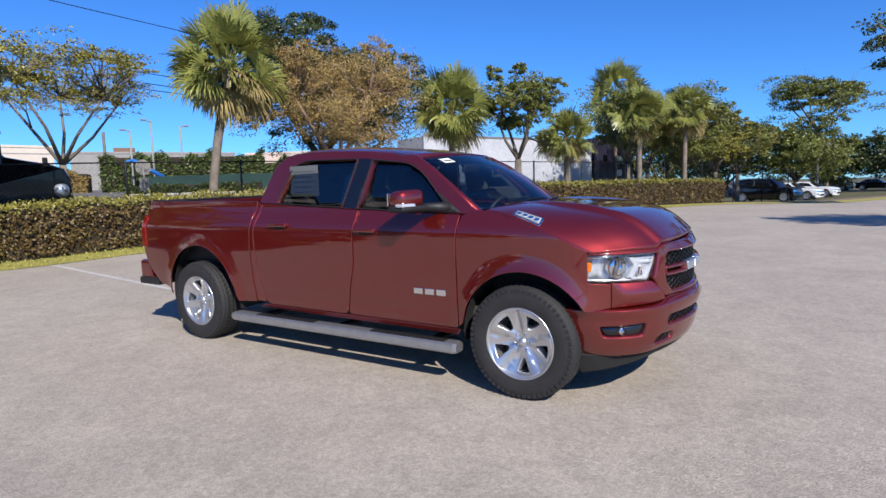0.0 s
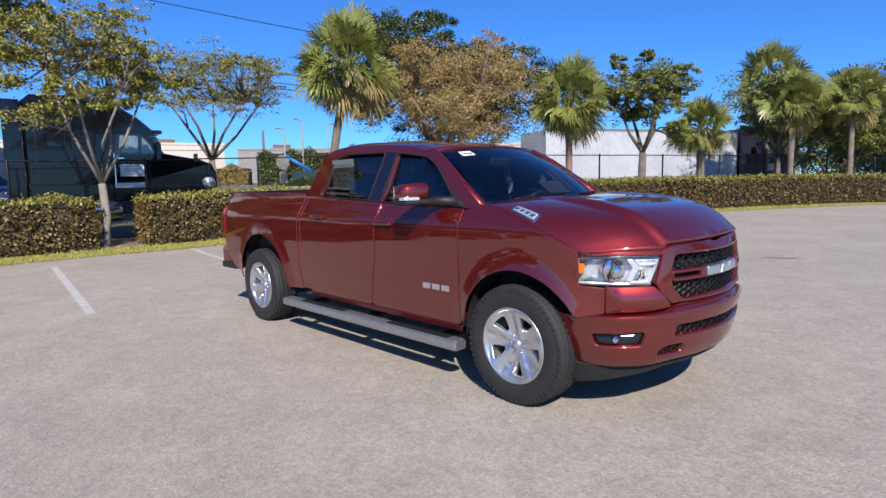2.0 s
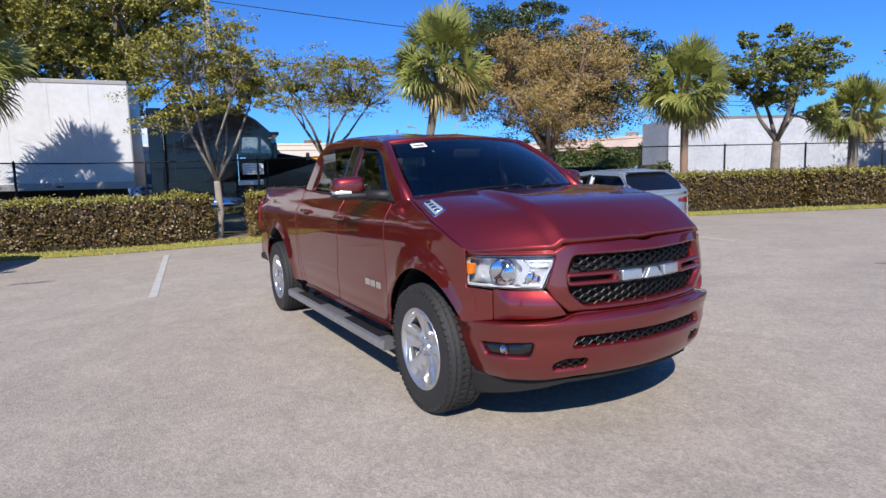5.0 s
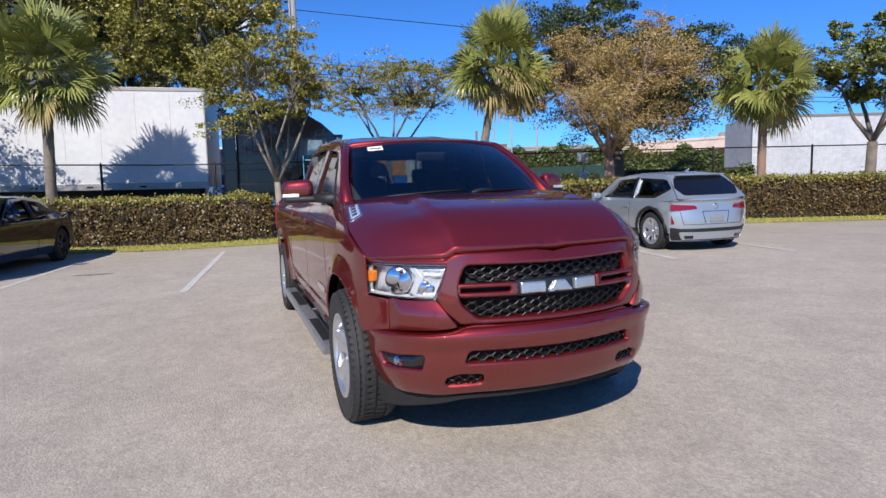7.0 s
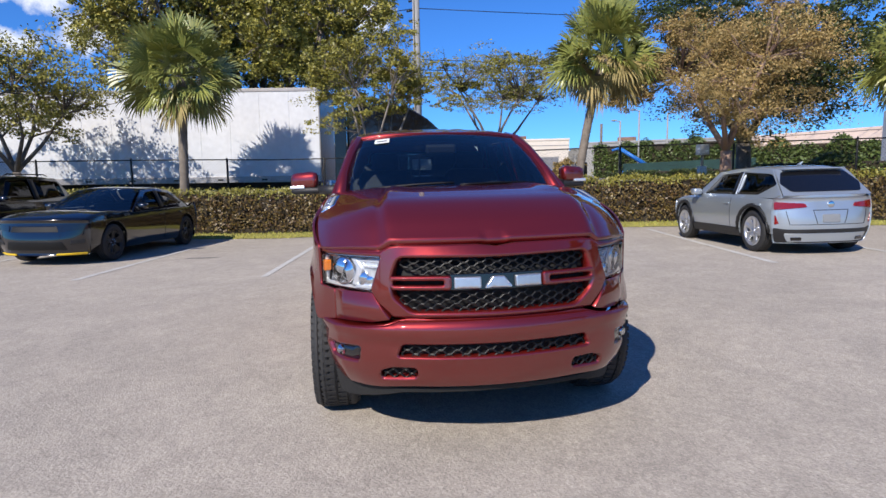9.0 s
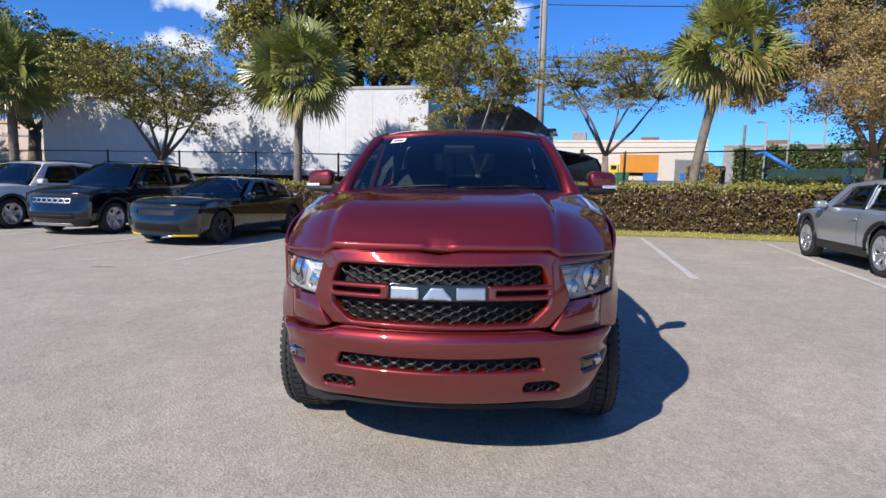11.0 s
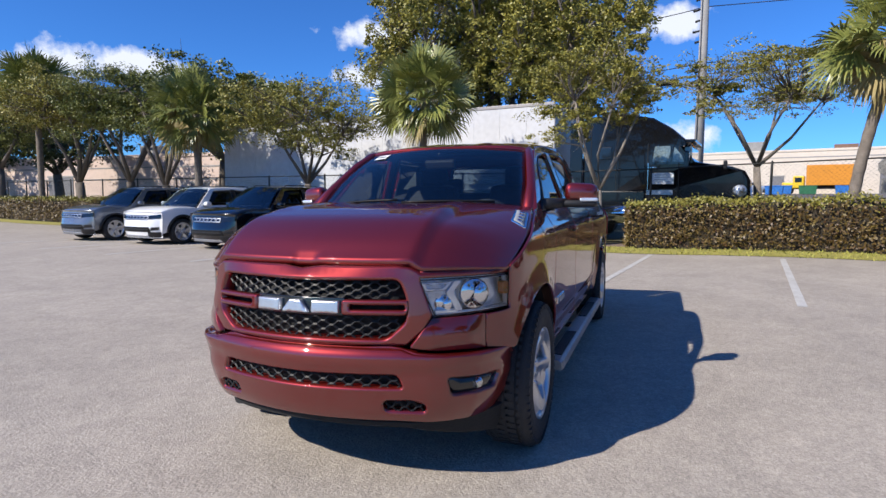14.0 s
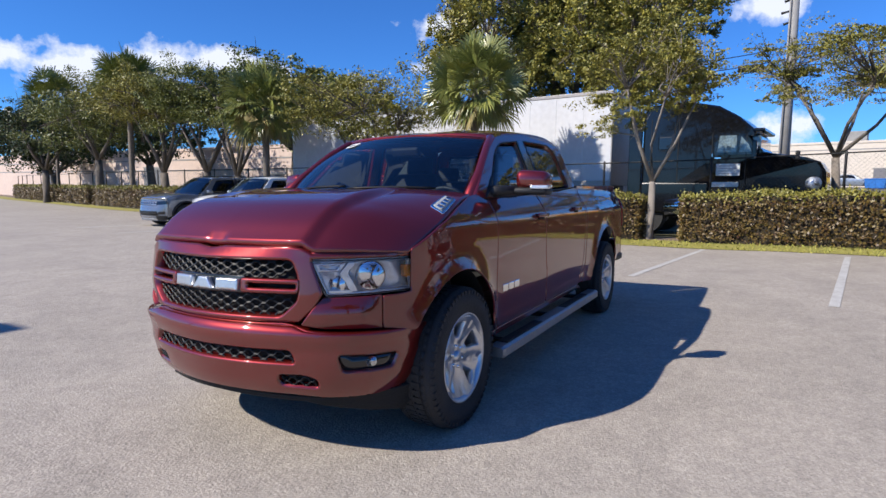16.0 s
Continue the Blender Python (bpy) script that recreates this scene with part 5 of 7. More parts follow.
grid_surface("shade_band", frit, 2, 24, GLOSS_BLACK, ws, "dark band along the top of the glass", flip=True)
tag_at = lambda a, b: Vector(shield(0.80 + 0.10 * a, 0.10 + 0.085 * b)) + Vector((0.004, 0, 0.006))
grid_surface("paper_tag", lambda a, b: tag_at(a, b), 2, 2, PAPER, ws, "white paper tag", flip=True)
grid_surface("tag_line", lambda a, b: tag_at(0.3 + 0.25 * a, 0.15 + 0.7 * b) + Vector((0.002, 0, 0.002)), 1, 2, INK, ws, flip=True)
roof_z = smooth_table([-2.66, -2.58, -2.4, -1.8, -1.3, -1.05, -0.92], [1.815, 1.865, 1.893, 1.890, 1.846, 1.810, 1.788])


def roof(u, v):
    w = 2 * v - 1
    x0, x1 = -2.63 + 0.03 * w * w, -0.915 - 0.125 * w * w
    x = x0 + (x1 - x0) * u
    z = roof_z(x)
    a = abs(w)
    y = w * (0.645 + 0.015 * math.sin(math.pi * u))
    z -= 0.018 * a * a + 0.032 * a ** 7
    z += 0.008 * (math.exp(-((a - 0.35) / 0.05) ** 2)) * math.sin(math.pi * u)
    return (x, y, z)


grid_surface("roof", roof, 30, 40, RED, TRUCK, thick=0.03)
back_out = rounded([(-0.76, 1.40), (0.76, 1.40), (0.65, 1.775), (0.58, 1.825), (-0.58, 1.825), (-0.65, 1.775)], 0.05)
back_win = rounded([(-0.60, 1.46), (0.60, 1.46), (0.53, 1.75), (-0.53, 1.75)], 0.05)
rear_fn = lambda y, z: (-2.775 + (z - 1.40) * 0.33 + 0.06 * (1 - (y / 0.8) ** 2) * -0.3, y, z)
sheet_metal("cab_back", back_out, rear_fn, RED, TRUCK, holes=[back_win], step=0.08, flip=-1, thick=0.04)
pane = sheet_metal("back_window", back_win, lambda y, z: (rear_fn(y, z)[0] + 0.015, y, z), TINTED, TRUCK, step=0.1, flip=-1, thick=0.004, roll=0, label="dark rear cab window")
pane.visible_shadow = False
box("cab_back_panel", (-2.80, -0.80, 0.50), (-2.77, 0.80, 1.42), RED, TRUCK, "", 0.01)
# scuttle and wipers
def scuttle(u, v):
    w = 2 * v - 1
    a = Vector(shield(0.0, v)) + Vector((-0.02, 0, -0.012))
    b = Vector(hood(0.03, v)) + Vector((0, 0, -0.018))
    return a.lerp(b, u)


grid_surface("scuttle", scuttle, 2, 24, BLACK_PLASTIC, TRUCK, "black scuttle panel below the windscreen", thick=0.01, flip=False)
for y0, y1 in ((-0.60, -0.02), (0.02, 0.62)):
    pts = []
    for k in range(9):
        t = k / 8
        y = y0 + (y1 - y0) * t
        p = Vector(shield(0.012 + 0.03 * math.sin(math.pi * t * 0.5), 0.5 + y / 1.6)) + Vector((0.02, 0, 0.016))
        pts.append(p)
    tube("wiper", pts, [0.008] * 9, GRILLE_BLACK, TRUCK, 5, "black wiper arm")

# bed: floor, inner walls, rail caps, tailgate, rear bumper
box("bed_floor", (-4.60, -0.80, 0.80), (-2.83, 0.80, 0.85), UNDER, TRUCK, "black bed floor", 0.01)
for s in (-1, 1):
    box("bed_wall", (-4.60, min(s * 0.76, s * 0.80), 0.82), (-2.83, max(s * 0.76, s * 0.80), 1.425), BLACK_PLASTIC, TRUCK, "black bed liner wall", 0.01)
    v = []
    for x in np.linspace(-4.60, -2.81, 8):
        y = abs(side(1)(x, belt(x))[1])
        v += [(x, s * (y - 0.004), belt(x) - 0.006), (x, s * (y - 0.02), belt(x) + 0.012), (x, s * 0.745, belt(x) + 0.010), (x, s * 0.745, belt(x) - 0.04)]
    f = [(4 * i + k, 4 * i + k + 1, 4 * i + 5 + k, 4 * i + 4 + k) for i in range(7) for k in range(3)]
    mesh_object("bed_rail_cap", v, f, BLACK_PLASTIC, TRUCK, "black plastic bed-rail cap")
box("bed_front", (-2.85, -0.80, 0.82), (-2.815, 0.80, 1.40), RED, TRUCK, "", 0.01)
tail = part("tailgate", box_bm(bmesh.new(), (-4.66, -0.74, 0.84), (-4.58, 0.74, 1.44), 0.02), RED, TRUCK, "closed tailgate")
box("tailgate_cap", (-4.665, -0.74, 1.432), (-4.575, 0.74, 1.452), BLACK_PLASTIC, tail, "black top cap", 0.006)
part("rear_bumper", box_bm(bmesh.new(), (-4.86, -0.88, 0.56), (-4.62, 0.88, 0.78), 0.04), RED, TRUCK, "body-coloured rear bumper")
box("bumper_step", (-4.87, -0.89, 0.50), (-4.50, 0.89, 0.585), BLACK_PLASTIC, TRUCK, "black lower rear bumper", 0.02)

# cabin
box("dashboard", (-0.72, -0.74, 1.02), (-0.28, 0.74, 1.29), CABIN, TRUCK, "dark dashboard", 0.08)
box("floor_pan", (-2.72, -0.78, 0.52), (-0.4, 0.78, 0.60), CABIN, TRUCK, "dark cabin floor", 0.01)
for s in (-1, 1):
    seat = part("front_seat", box_bm(bmesh.new(), (-1.62, s * 0.40 - 0.26, 0.75), (-1.08, s * 0.40 + 0.26, 0.98), 0.08), CABIN, TRUCK, "dark cloth front seat")
    bm = bmesh.new()
    box_bm(bm, (-0.09, -0.25, 0), (0.09, 0.25, 0.62), 0.07, pose(-1.62, s * 0.40, 0.92, 0, -14, 0))
    part("backrest", bm, CABIN, seat)
    bm = bmesh.new()
    box_bm(bm, (-0.05, -0.13, 0), (0.05, 0.13, 0.19), 0.045, pose(-1.78, s * 0.40, 1.50, 0, -10, 0))
    part("headrest", bm, CABIN, seat)
    bm = bmesh.new()
    box_bm(bm, (-0.05, -0.12, 0), (0.05, 0.12, 0.16), 0.045, pose(-2.52, s * 0.48, 1.46, 0, -8, 0))
    part("rear_headrest", bm, CABIN, TRUCK, "dark rear headrest")
bm = bmesh.new()
box_bm(bm, (-2.55, -0.72, 0.75), (-2.02, 0.72, 0.97), 0.07)
box_bm(bm, (-0.09, -0.72, 0), (0.07, 0.72, 0.58), 0.07, pose(-2.46, 0, 0.9, 0, -10, 0))
part("rear_bench", bm, CABIN, TRUCK, "dark cloth rear bench")
ringp = [(0.185 * math.cos(2 * math.pi * k / 28), 0.185 * math.sin(2 * math.pi * k / 28), 0) for k in range(29)]
v, f = tube_data(ringp, [0.016] * 29, 8, False)
sw = mesh_object("steering_wheel", v, f, BLACK_PLASTIC, TRUCK, "black steering wheel", smooth=True)
sw.matrix_local = pose(-0.86, 0.40, 1.22, 0, -62, 0)
box("steering_hub", (-0.06, -0.16, -0.012), (0.06, 0.16, 0.015), BLACK_PLASTIC, sw, "", 0.01)
v, f = tube_data([(-0.86, 0.40, 1.22), (-0.66, 0.40, 1.12)], [0.04, 0.05], 10)
mesh_object("steering_column", v, f, CABIN, TRUCK)
bm = bmesh.new()
box_bm(bm, (-0.02, -0.12, -0.035), (0.02, 0.12, 0.035), 0.015, pose(-0.90, 0, 1.66, 0, 20, 0))
part("rear_view_mirror", bm, BLACK_PLASTIC, TRUCK, "black rear-view mirror")
# price sheet in the rear side window
box("price_sheet", (-2.44, -0.712, 1.46), (-2.08, -0.709, 1.74), SHEET_BACK, TRUCK, "grey printed price sheet in the rear side window", 0.0)
for k in range(5):
    box("print_bar", (-2.40, -0.7165, 1.50 + k * 0.046), (-2.12 - 0.05 * (k % 2), -0.714, 1.508 + k * 0.046), INK, TRUCK, "grey bar of small print", 0.0)

# ---------------------------------------------------------------- parked cars
CAR_BLACK = material("black_paint", (0.003, 0.003, 0.005), 0.12, 0.0, var=0.2, scale=150, coat=1.0, spec=0.5)
CAR_SILVER = material("silver_paint", (0.40, 0.445, 0.49), 0.30, 0.62, var=0.1, scale=200, coat=1.0)
CAR_WHITE = material("white_paint", (0.78, 0.78, 0.77), 0.3, 0.0, var=0.06, scale=100, coat=1.0)
CAR_GREY = material("grey_paint", (0.17, 0.19, 0.22), 0.25, 0.5, var=0.1, scale=200, coat=1.0)
CAR_BLUE = material("blue_paint", (0.02, 0.10, 0.35), 0.3, 0.3, var=0.1, scale=200, coat=1.0)
DARK_ALLOY = material("dark_alloy", (0.03, 0.03, 0.032), 0.35, 0.7, var=0.2, scale=40)
YELLOW = material("yellow_plastic", (0.75, 0.50, 0.02), 0.4, var=0.1, scale=30)
PLATE = material("plate", (0.20, 0.21, 0.22), 0.5, var=0.1, scale=60)
CAR_SHIELD = glass("car_windscreen", (0.55, 0.70, 0.80), 0.55, ior=2.1)
DEEP_TINT = glass("deep_tint", (0.30, 0.34, 0.38), 0.10)


def car(name, m, label, paint, L, W, H, wb, fo, hood, belt_z, deck, cowl, top_f, top_r, base_r, wr=0.35, alloy=SILVER, suv=False, splitter=False, group="", category="car", cladding=False, simple=False, wrap=False):
    """A parked car, nose towards +x, its middle on the ground at the origin. hood, belt_z, deck: heights of the bonnet, window line and boot; cowl, top_f, top_r, base_r: where
    the windscreen starts, the roof starts and ends, and the rear window ends."""
    root = thing(name, m, label, category, group)
    hl, hw0 = L / 2, W / 2
    fa, ra = hl - fo, hl - fo - wb
    nf, nr = 0.30, 0.26
    hw = smooth_table([-hl, -hl + nr, -hl + 0.9, 0, hl - 1.1, hl - nf, hl], [hw0 * 0.88, hw0 * 0.955, hw0, hw0, hw0, hw0 * 0.93, hw0 * 0.82])
    zs = smooth_table([-hl, min(-hl + 0.3, (base_r - hl) / 2), base_r, top_r, 0, cowl, hl - 0.5, hl - nf, hl], [deck * 0.965, deck * 0.985, belt_z + 0.01, belt_z, belt_z - 0.015, belt_z - 0.03, hood * 0.93, hood * 0.865, hood * 0.80])
    bulge = smooth_table([0.15, 0.3, 0.45, 0.62, 0.78, 0.90, 1.05, 1.3], [-0.09, -0.03, 0.0, 0.012, 0.006, -0.012, -0.045, -0.08])
    arch_r = wr + 0.065

    def zmap(z):
        return z * 0.95 / belt_z

    for s in (-1, 1):
        def fn(x, z, s=s):
            return (x, s * (hw(x) + bulge(zmap(z))), z)
        xf, xr = hl - nf, -hl + nr
        tops = [(x, zs(x) - 0.012) for x in np.linspace(xf, xr, 22)]
        sill = 0.22 if not suv else 0.27
        low = [(xr, sill + 0.06)] + arc((ra, wr, arch_r), 180, 0, 14) + [(ra + arch_r + 0.02, sill), (fa - arch_r - 0.02, sill)] + arc((fa, wr, arch_r), 180, 0, 14) + [(xf, sill + 0.03)]
        low = [p for p in low if p[1] >= sill - 0.02]
        sheet_metal("body_side", low + tops, fn, paint, root, step=0.14, edge=0.09, flip=-s, roll=0.006, thick=0.03)
        for cx in (fa, ra):
            pts = arc((cx, wr, arch_r + 0.01), -15, 195, 14)
            v = [(x, s * y, z) for x, z in pts for y in (hw0 * 0.93, hw0 * 0.45)] + [(cx, s * hw0 * 0.45, wr)]
            f = [(2 * i, 2 * i + 1, 2 * i + 3, 2 * i + 2) for i in range(len(pts) - 1)] + [(len(v) - 1, 2 * i + 1, 2 * i + 3) for i in range(len(pts) - 1)]
            mesh_object("wheel_well", v, f, UNDER, root)
            if cladding:
                ring = arc((cx, wr, arch_r + 0.028), 0, 180, 12)
                v, f = tube_data([fn(x, z) for x, z in ring], [0.034] * len(ring), 6)
                mesh_object("arch_trim", v, f, BLACK_PLASTIC, root, "black wheel-arch trim", smooth=True)
            wheel(pose(cx, s * (hw0 - 0.115), wr, 0, 20 * s + 31 * cx, 0), root, tyre_r=wr, rim_r=wr * 0.68, width=0.22, spokes=5, side=s, alloy=alloy, tread=False, dish=0.03)
        if cladding:
            sheet_metal("sill_trim", rounded([(ra + arch_r, sill - 0.03), (fa - arch_r, sill - 0.03), (fa - arch_r, sill + 0.12), (ra + arch_r, sill + 0.12)], 0.02), fn, BLACK_PLASTIC, root, step=0.15, flip=-s, lift=0.012, label="black sill trim")

        def up(x, z, s=s):
            t = (z - belt_z) / (H - belt_z)
            return (x, s * (hw(x) - 0.055 - 0.20 * t - 0.06 * max(0, t - 0.7)), z)
        a_top, c_top = H - 0.075, H - 0.085
        cab = [(cowl - 0.05, zs(cowl) - 0.01), (top_f, a_top), ((top_f + top_r) / 2, H - 0.045), (top_r, c_top), (base_r + 0.02, zs(base_r) - 0.005)]
        bl = [(x, zs(x) - 0.012) for x in np.linspace(base_r + 0.05, cowl - 0.1, 8)]
        mid_x = (top_f + top_r) / 2 + 0.05
        z0 = belt_z + 0.035
        w1 = rounded([(cowl - 0.42, z0), (top_f - 0.10, a_top - 0.055), (mid_x + 0.04, H - 0.095), (mid_x + 0.04, z0)], [0.03, 0.08, 0.03, 0.03])
        rear_x = (top_r if suv else top_r + 0.12)
        w2 = rounded([(mid_x - 0.05, z0), (mid_x - 0.05, H - 0.097), (rear_x - 0.02, c_top - 0.06), (base_r + (0.22 if wrap else 0.30), z0 + (0.17 if wrap else 0.06))] + ([(base_r + 0.62, z0)] if wrap else []), [0.03, 0.03, 0.1, 0.06] + [0.05] * wrap)
        sheet_metal("cab_side", rounded(cab, [0, 0.04, 0, 0.06, 0]) + bl, up, paint, root, holes=[w1, w2], step=0.14, edge=0.08, flip=-s, thick=0.03)
        for w in (w1, w2):
            pane = sheet_metal("side_window", w, lambda x, z, u=up, s=s: (u(x, z)[0], u(x, z)[1] - s * 0.012, z), DEEP_TINT if not simple else GLOSS_BLACK, root, step=0.2, edge=0.08, flip=-s, thick=0.003, roll=0, label="dark side window")
        pw = 0.045 if wrap else 0.075
        post = [(mid_x + pw, z0 - 0.005), (mid_x + pw, H - 0.092), (mid_x - pw, H - 0.094), (mid_x - pw, z0 - 0.005)]
        sheet_metal("pillar_trim", post, up, GRILLE_BLACK, root, step=0.2, edge=0.1, flip=-s, thick=0.01, roll=0, lift=0.012, label="black pillar trim")
        if not simple:
            mir = part("mirror", box_bm(bmesh.new(), (cowl - 0.42, s * (hw0 + 0.06) - 0.09, belt_z + 0.01), (cowl - 0.24, s * (hw0 + 0.06) + 0.09, belt_z + 0.14), 0.04), paint, root, "", True)
            box("mirror_foot", (cowl - 0.36, min(s * (hw0 - 0.08), s * hw0), belt_z), (cowl - 0.28, max(s * (hw0 - 0.08), s * hw0), belt_z + 0.05), BLACK_PLASTIC, mir, "", 0.01)
            for x0 in (mid_x + 0.12, mid_x - 0.85):
                y0 = abs(fn(x0, belt_z - 0.13)[1])
                box("handle", (x0 - 0.1, s * (y0 + 0.012) - 0.012, belt_z - 0.145), (x0 + 0.1, s * (y0 + 0.012) + 0.012, belt_z - 0.115), paint, root, "", 0.008)
            v, f = tube_data([fn(mid_x, z) for z in np.linspace(0.3, belt_z - 0.03, 8)], [0.004] * 8, 4)
            mesh_object("door_seam", v, f, UNDER, root)

    def ends(sign, depth):
        x_in = sign * (hl - (nf if sign > 0 else nr))

        def fn(w, z):
            b = bulge(zmap(z))
            y = w * (hw(x_in) + b)
            bow = depth * (1 - abs(w) ** 3.0)
            lean = (0.34 if suv else 0.2) * max(0, (z - 0.5)) if sign > 0 else (0.16 if suv else 0.08) * max(0, z - 0.6)
            tuck = 0.25 * max(0, 0.42 - z)
            return (x_in + sign * (bow - lean * (1 - abs(w) ** 3) - tuck), y, z)
        return fn
    front, rear = ends(1, nf), ends(-1, nr)
    zf = zs(hl - nf)

    def lay(name_, poly, fn, mat, sign, lift=0.004, lab="", thick=0.01, parent=None):
        return sheet_metal(name_, poly, fn, mat, parent or root, step=0.12, edge=0.07, flip=sign, lift=lift, thick=thick, roll=0.002, label=lab)
    for fn, sign, zt, nm in ((front, 1, zf, "front_bumper"), (rear, -1, zs(-hl + nr), "rear_bumper")):
        grid_surface(nm, lambda u, v, fn=fn, zt=zt: fn(2 * v - 1, 0.20 + (zt - 0.20) * u), 10, 22, paint, root, thick=0.02, flip=sign < 0)
    # bonnet
    grid_surface("bonnet", lambda u, v: (lambda w, p: (cowl + (p[0] - cowl) * u, p[1] * (1 + (hw(cowl) * 0.93 / hw(hl - nf) - 1) * (1 - u)), zs(cowl + (hl - nf - cowl) * u) + (hood - zs(cowl + (hl - nf - cowl) * u)) * 0 + 0.05 * (1 - abs(w) ** 2.5) * (1 - u ** 6) + (0.0)))(2 * v - 1, front(2 * v - 1, zf)), 12, 16, paint, root, thick=0.02)
    # windscreen and roof
    wy0, wy1 = hw(cowl) - 0.07, hw(top_f) - 0.275

    def screen(u, v):
        w = 2 * v - 1
        a = Vector((cowl + 0.12 * (1 - w * w), wy0 * w, zs(cowl) + 0.02 * (1 - w * w)))
        b = Vector((top_f + 0.08 * (1 - w * w), wy1 * w, H - 0.07 + 0.045 * (1 - w * w)))
        return a.lerp(b, u) + Vector((0.03, 0, 0.03)) * math.sin(math.pi * u)
    g = grid_surface("windscreen", screen, 8, 12, CAR_SHIELD if not simple else GLOSS_BLACK, root, "glass windscreen", flip=True)
    g.visible_shadow = False

    def rf(u, v):
        w = 2 * v - 1
        x = top_r + (top_f + 0.08 * (1 - w * w) - top_r) * u
        return (x, w * (hw(top_f) - 0.262), H - 0.026 - 0.05 * abs(w) ** 4 - 0.055 * (2 * u - 1) ** 4 + 0.026)
    grid_surface("roof", rf, 14, 14, paint, root, thick=0.02)

    def rg(u, v):
        w = 2 * v - 1
        a = Vector((base_r - (0.10 if not suv else 0.06) * (1 - w * w), (hw(base_r) - 0.055) * w, zs(base_r) + 0.015))
        b = Vector((top_r, (hw(top_r) - 0.245) * w, H - 0.06 - 0.02 * abs(w) ** 4))
        return a.lerp(b, u)
    if suv:
        grid_surface("tailgate", rg, 6, 12, paint, root)
        pane = rounded([(0.10, 0.12), (0.90, 0.12), (0.995, 0.46), (0.94, 0.88), (0.06, 0.88), (0.005, 0.46)] if wrap else [(0.075, 0.20), (0.925, 0.20), (0.90, 0.90), (0.10, 0.90)], 0.06)
        sheet_metal("rear_window", pane, lambda v, u: rg(u, v), GLOSS_BLACK, root, step=0.1, edge=0.06, flip=-1, lift=0.010, thick=0.012, roll=0.004, label="dark rear window")
    else:
        grid_surface("rear_window", rg, 6, 12, DEEP_TINT if not simple else GLOSS_BLACK, root, "dark rear window")
    if suv:
        bm = bmesh.new()
        box_bm(bm, (top_r - 0.14, -wy1 * 0.88, H - 0.085), (top_r + 0.1, wy1 * 0.88, H - 0.060), 0.010)
        part("roof_spoiler", bm, paint, root)
        if wrap:
            v, f = tube_data([(top_r + 0.30, 0, H - 0.01), (top_r + 0.24, 0, H + 0.025), (top_r + 0.20, 0, H + 0.050)], [0.035, 0.022, 0.006], 8)
            mesh_object("roof_aerial", v, f, paint, root, smooth=True)
            za = zs(-hl + nr)
            for w, z0, w1, z1 in ((-0.80, za - 0.20, -0.74, 0.50), (0.80, za - 0.20, 0.74, 0.50), (-0.74, 0.50, 0.74, 0.50), (-0.34, za - 0.20, 0.34, za - 0.20), (-0.34, za - 0.20, -0.27, za - 0.42), (0.34, za - 0.20, 0.27, za - 0.42)):
                run = [rear(w + (w1 - w) * k / 8, z0 + (z1 - z0) * k / 8) for k in range(9)]
                v, f = tube_data([(x - 0.002, y, z) for x, y, z in run], [0.005] * 9, 5)
                mesh_object("tailgate_seam", v, f, UNDER, root)
            p = Vector(rear(0, za - 0.11))
            v, f = tube_data([p + Vector((0.01, 0, 0)), p - Vector((0.014, 0, 0)), p - Vector((0.018, 0, 0))], [0.055, 0.052, 0.040], 16)
            mesh_object("badge", v, f, CHROME, root, "plain chrome badge", smooth=True)
            for s in (-1, 1):
                lay("tail_vent", rounded([(s * 0.90, 0.52), (s * 0.96, 0.50), (s * 0.955, za - 0.27), (s * 0.945, za - 0.28)], 0.005), rear, RED_LENS, -1, 0.008, "slim red reflector")
                lay("exhaust_tip", rounded([(s * 0.56, 0.250), (s * 0.74, 0.250), (s * 0.74, 0.300), (s * 0.56, 0.300)], 0.018), rear, GLOSS_BLACK, -1, 0.030, "dark exhaust opening")
        for s in () if wrap else (-1, 1):
            tube("roof_rack_rail", [(top_r + 0.2, s * wy1 * 0.93, H - 0.02), (top_r + 0.3, s * wy1 * 0.93, H + 0.02), (top_f - 0.3, s * wy1 * 0.93, H + 0.02), (top_f - 0.2, s * wy1 * 0.93, H - 0.02)], 0.014, BLACK_PLASTIC, root, 6)
    # boot lid / tailgate below the glass
    grid_surface("boot_lid", lambda u, v: Vector(rear(2 * v - 1, zs(-hl + nr))).lerp(Vector(rg(0, v)), u) + Vector((0, 0, 0.02 * math.sin(math.pi * u))), 6, 14, paint, root)
    # faces
    gw = 0.58 if suv else 0.50
    if suv:
        lay("grille", rounded([(-gw, zf - 0.225), (gw, zf - 0.225), (gw, zf - 0.085), (-gw, zf - 0.085)], 0.02), front, GRILLE_BLACK, 1, 0.006, "slim black grille")
        lay("lower_intake", rounded([(-0.72, 0.36), (0.72, 0.36), (0.66, 0.50), (-0.66, 0.50)], 0.03), front, GRILLE_BLACK, 1, 0.006, "black lower intake")
        lay("intake_bar", rounded([(-0.66, 0.425), (0.66, 0.425), (0.66, 0.445), (-0.66, 0.445)], 0.005), front, BLACK_PLASTIC, 1, 0.012)
    else:
        lay("grille", rounded([(-gw, zf - 0.215), (gw, zf - 0.215), (gw * 0.94, zf - 0.115), (-gw * 0.94, zf - 0.115)], 0.02), front, GRILLE_BLACK, 1, 0.006, "slim black grille")
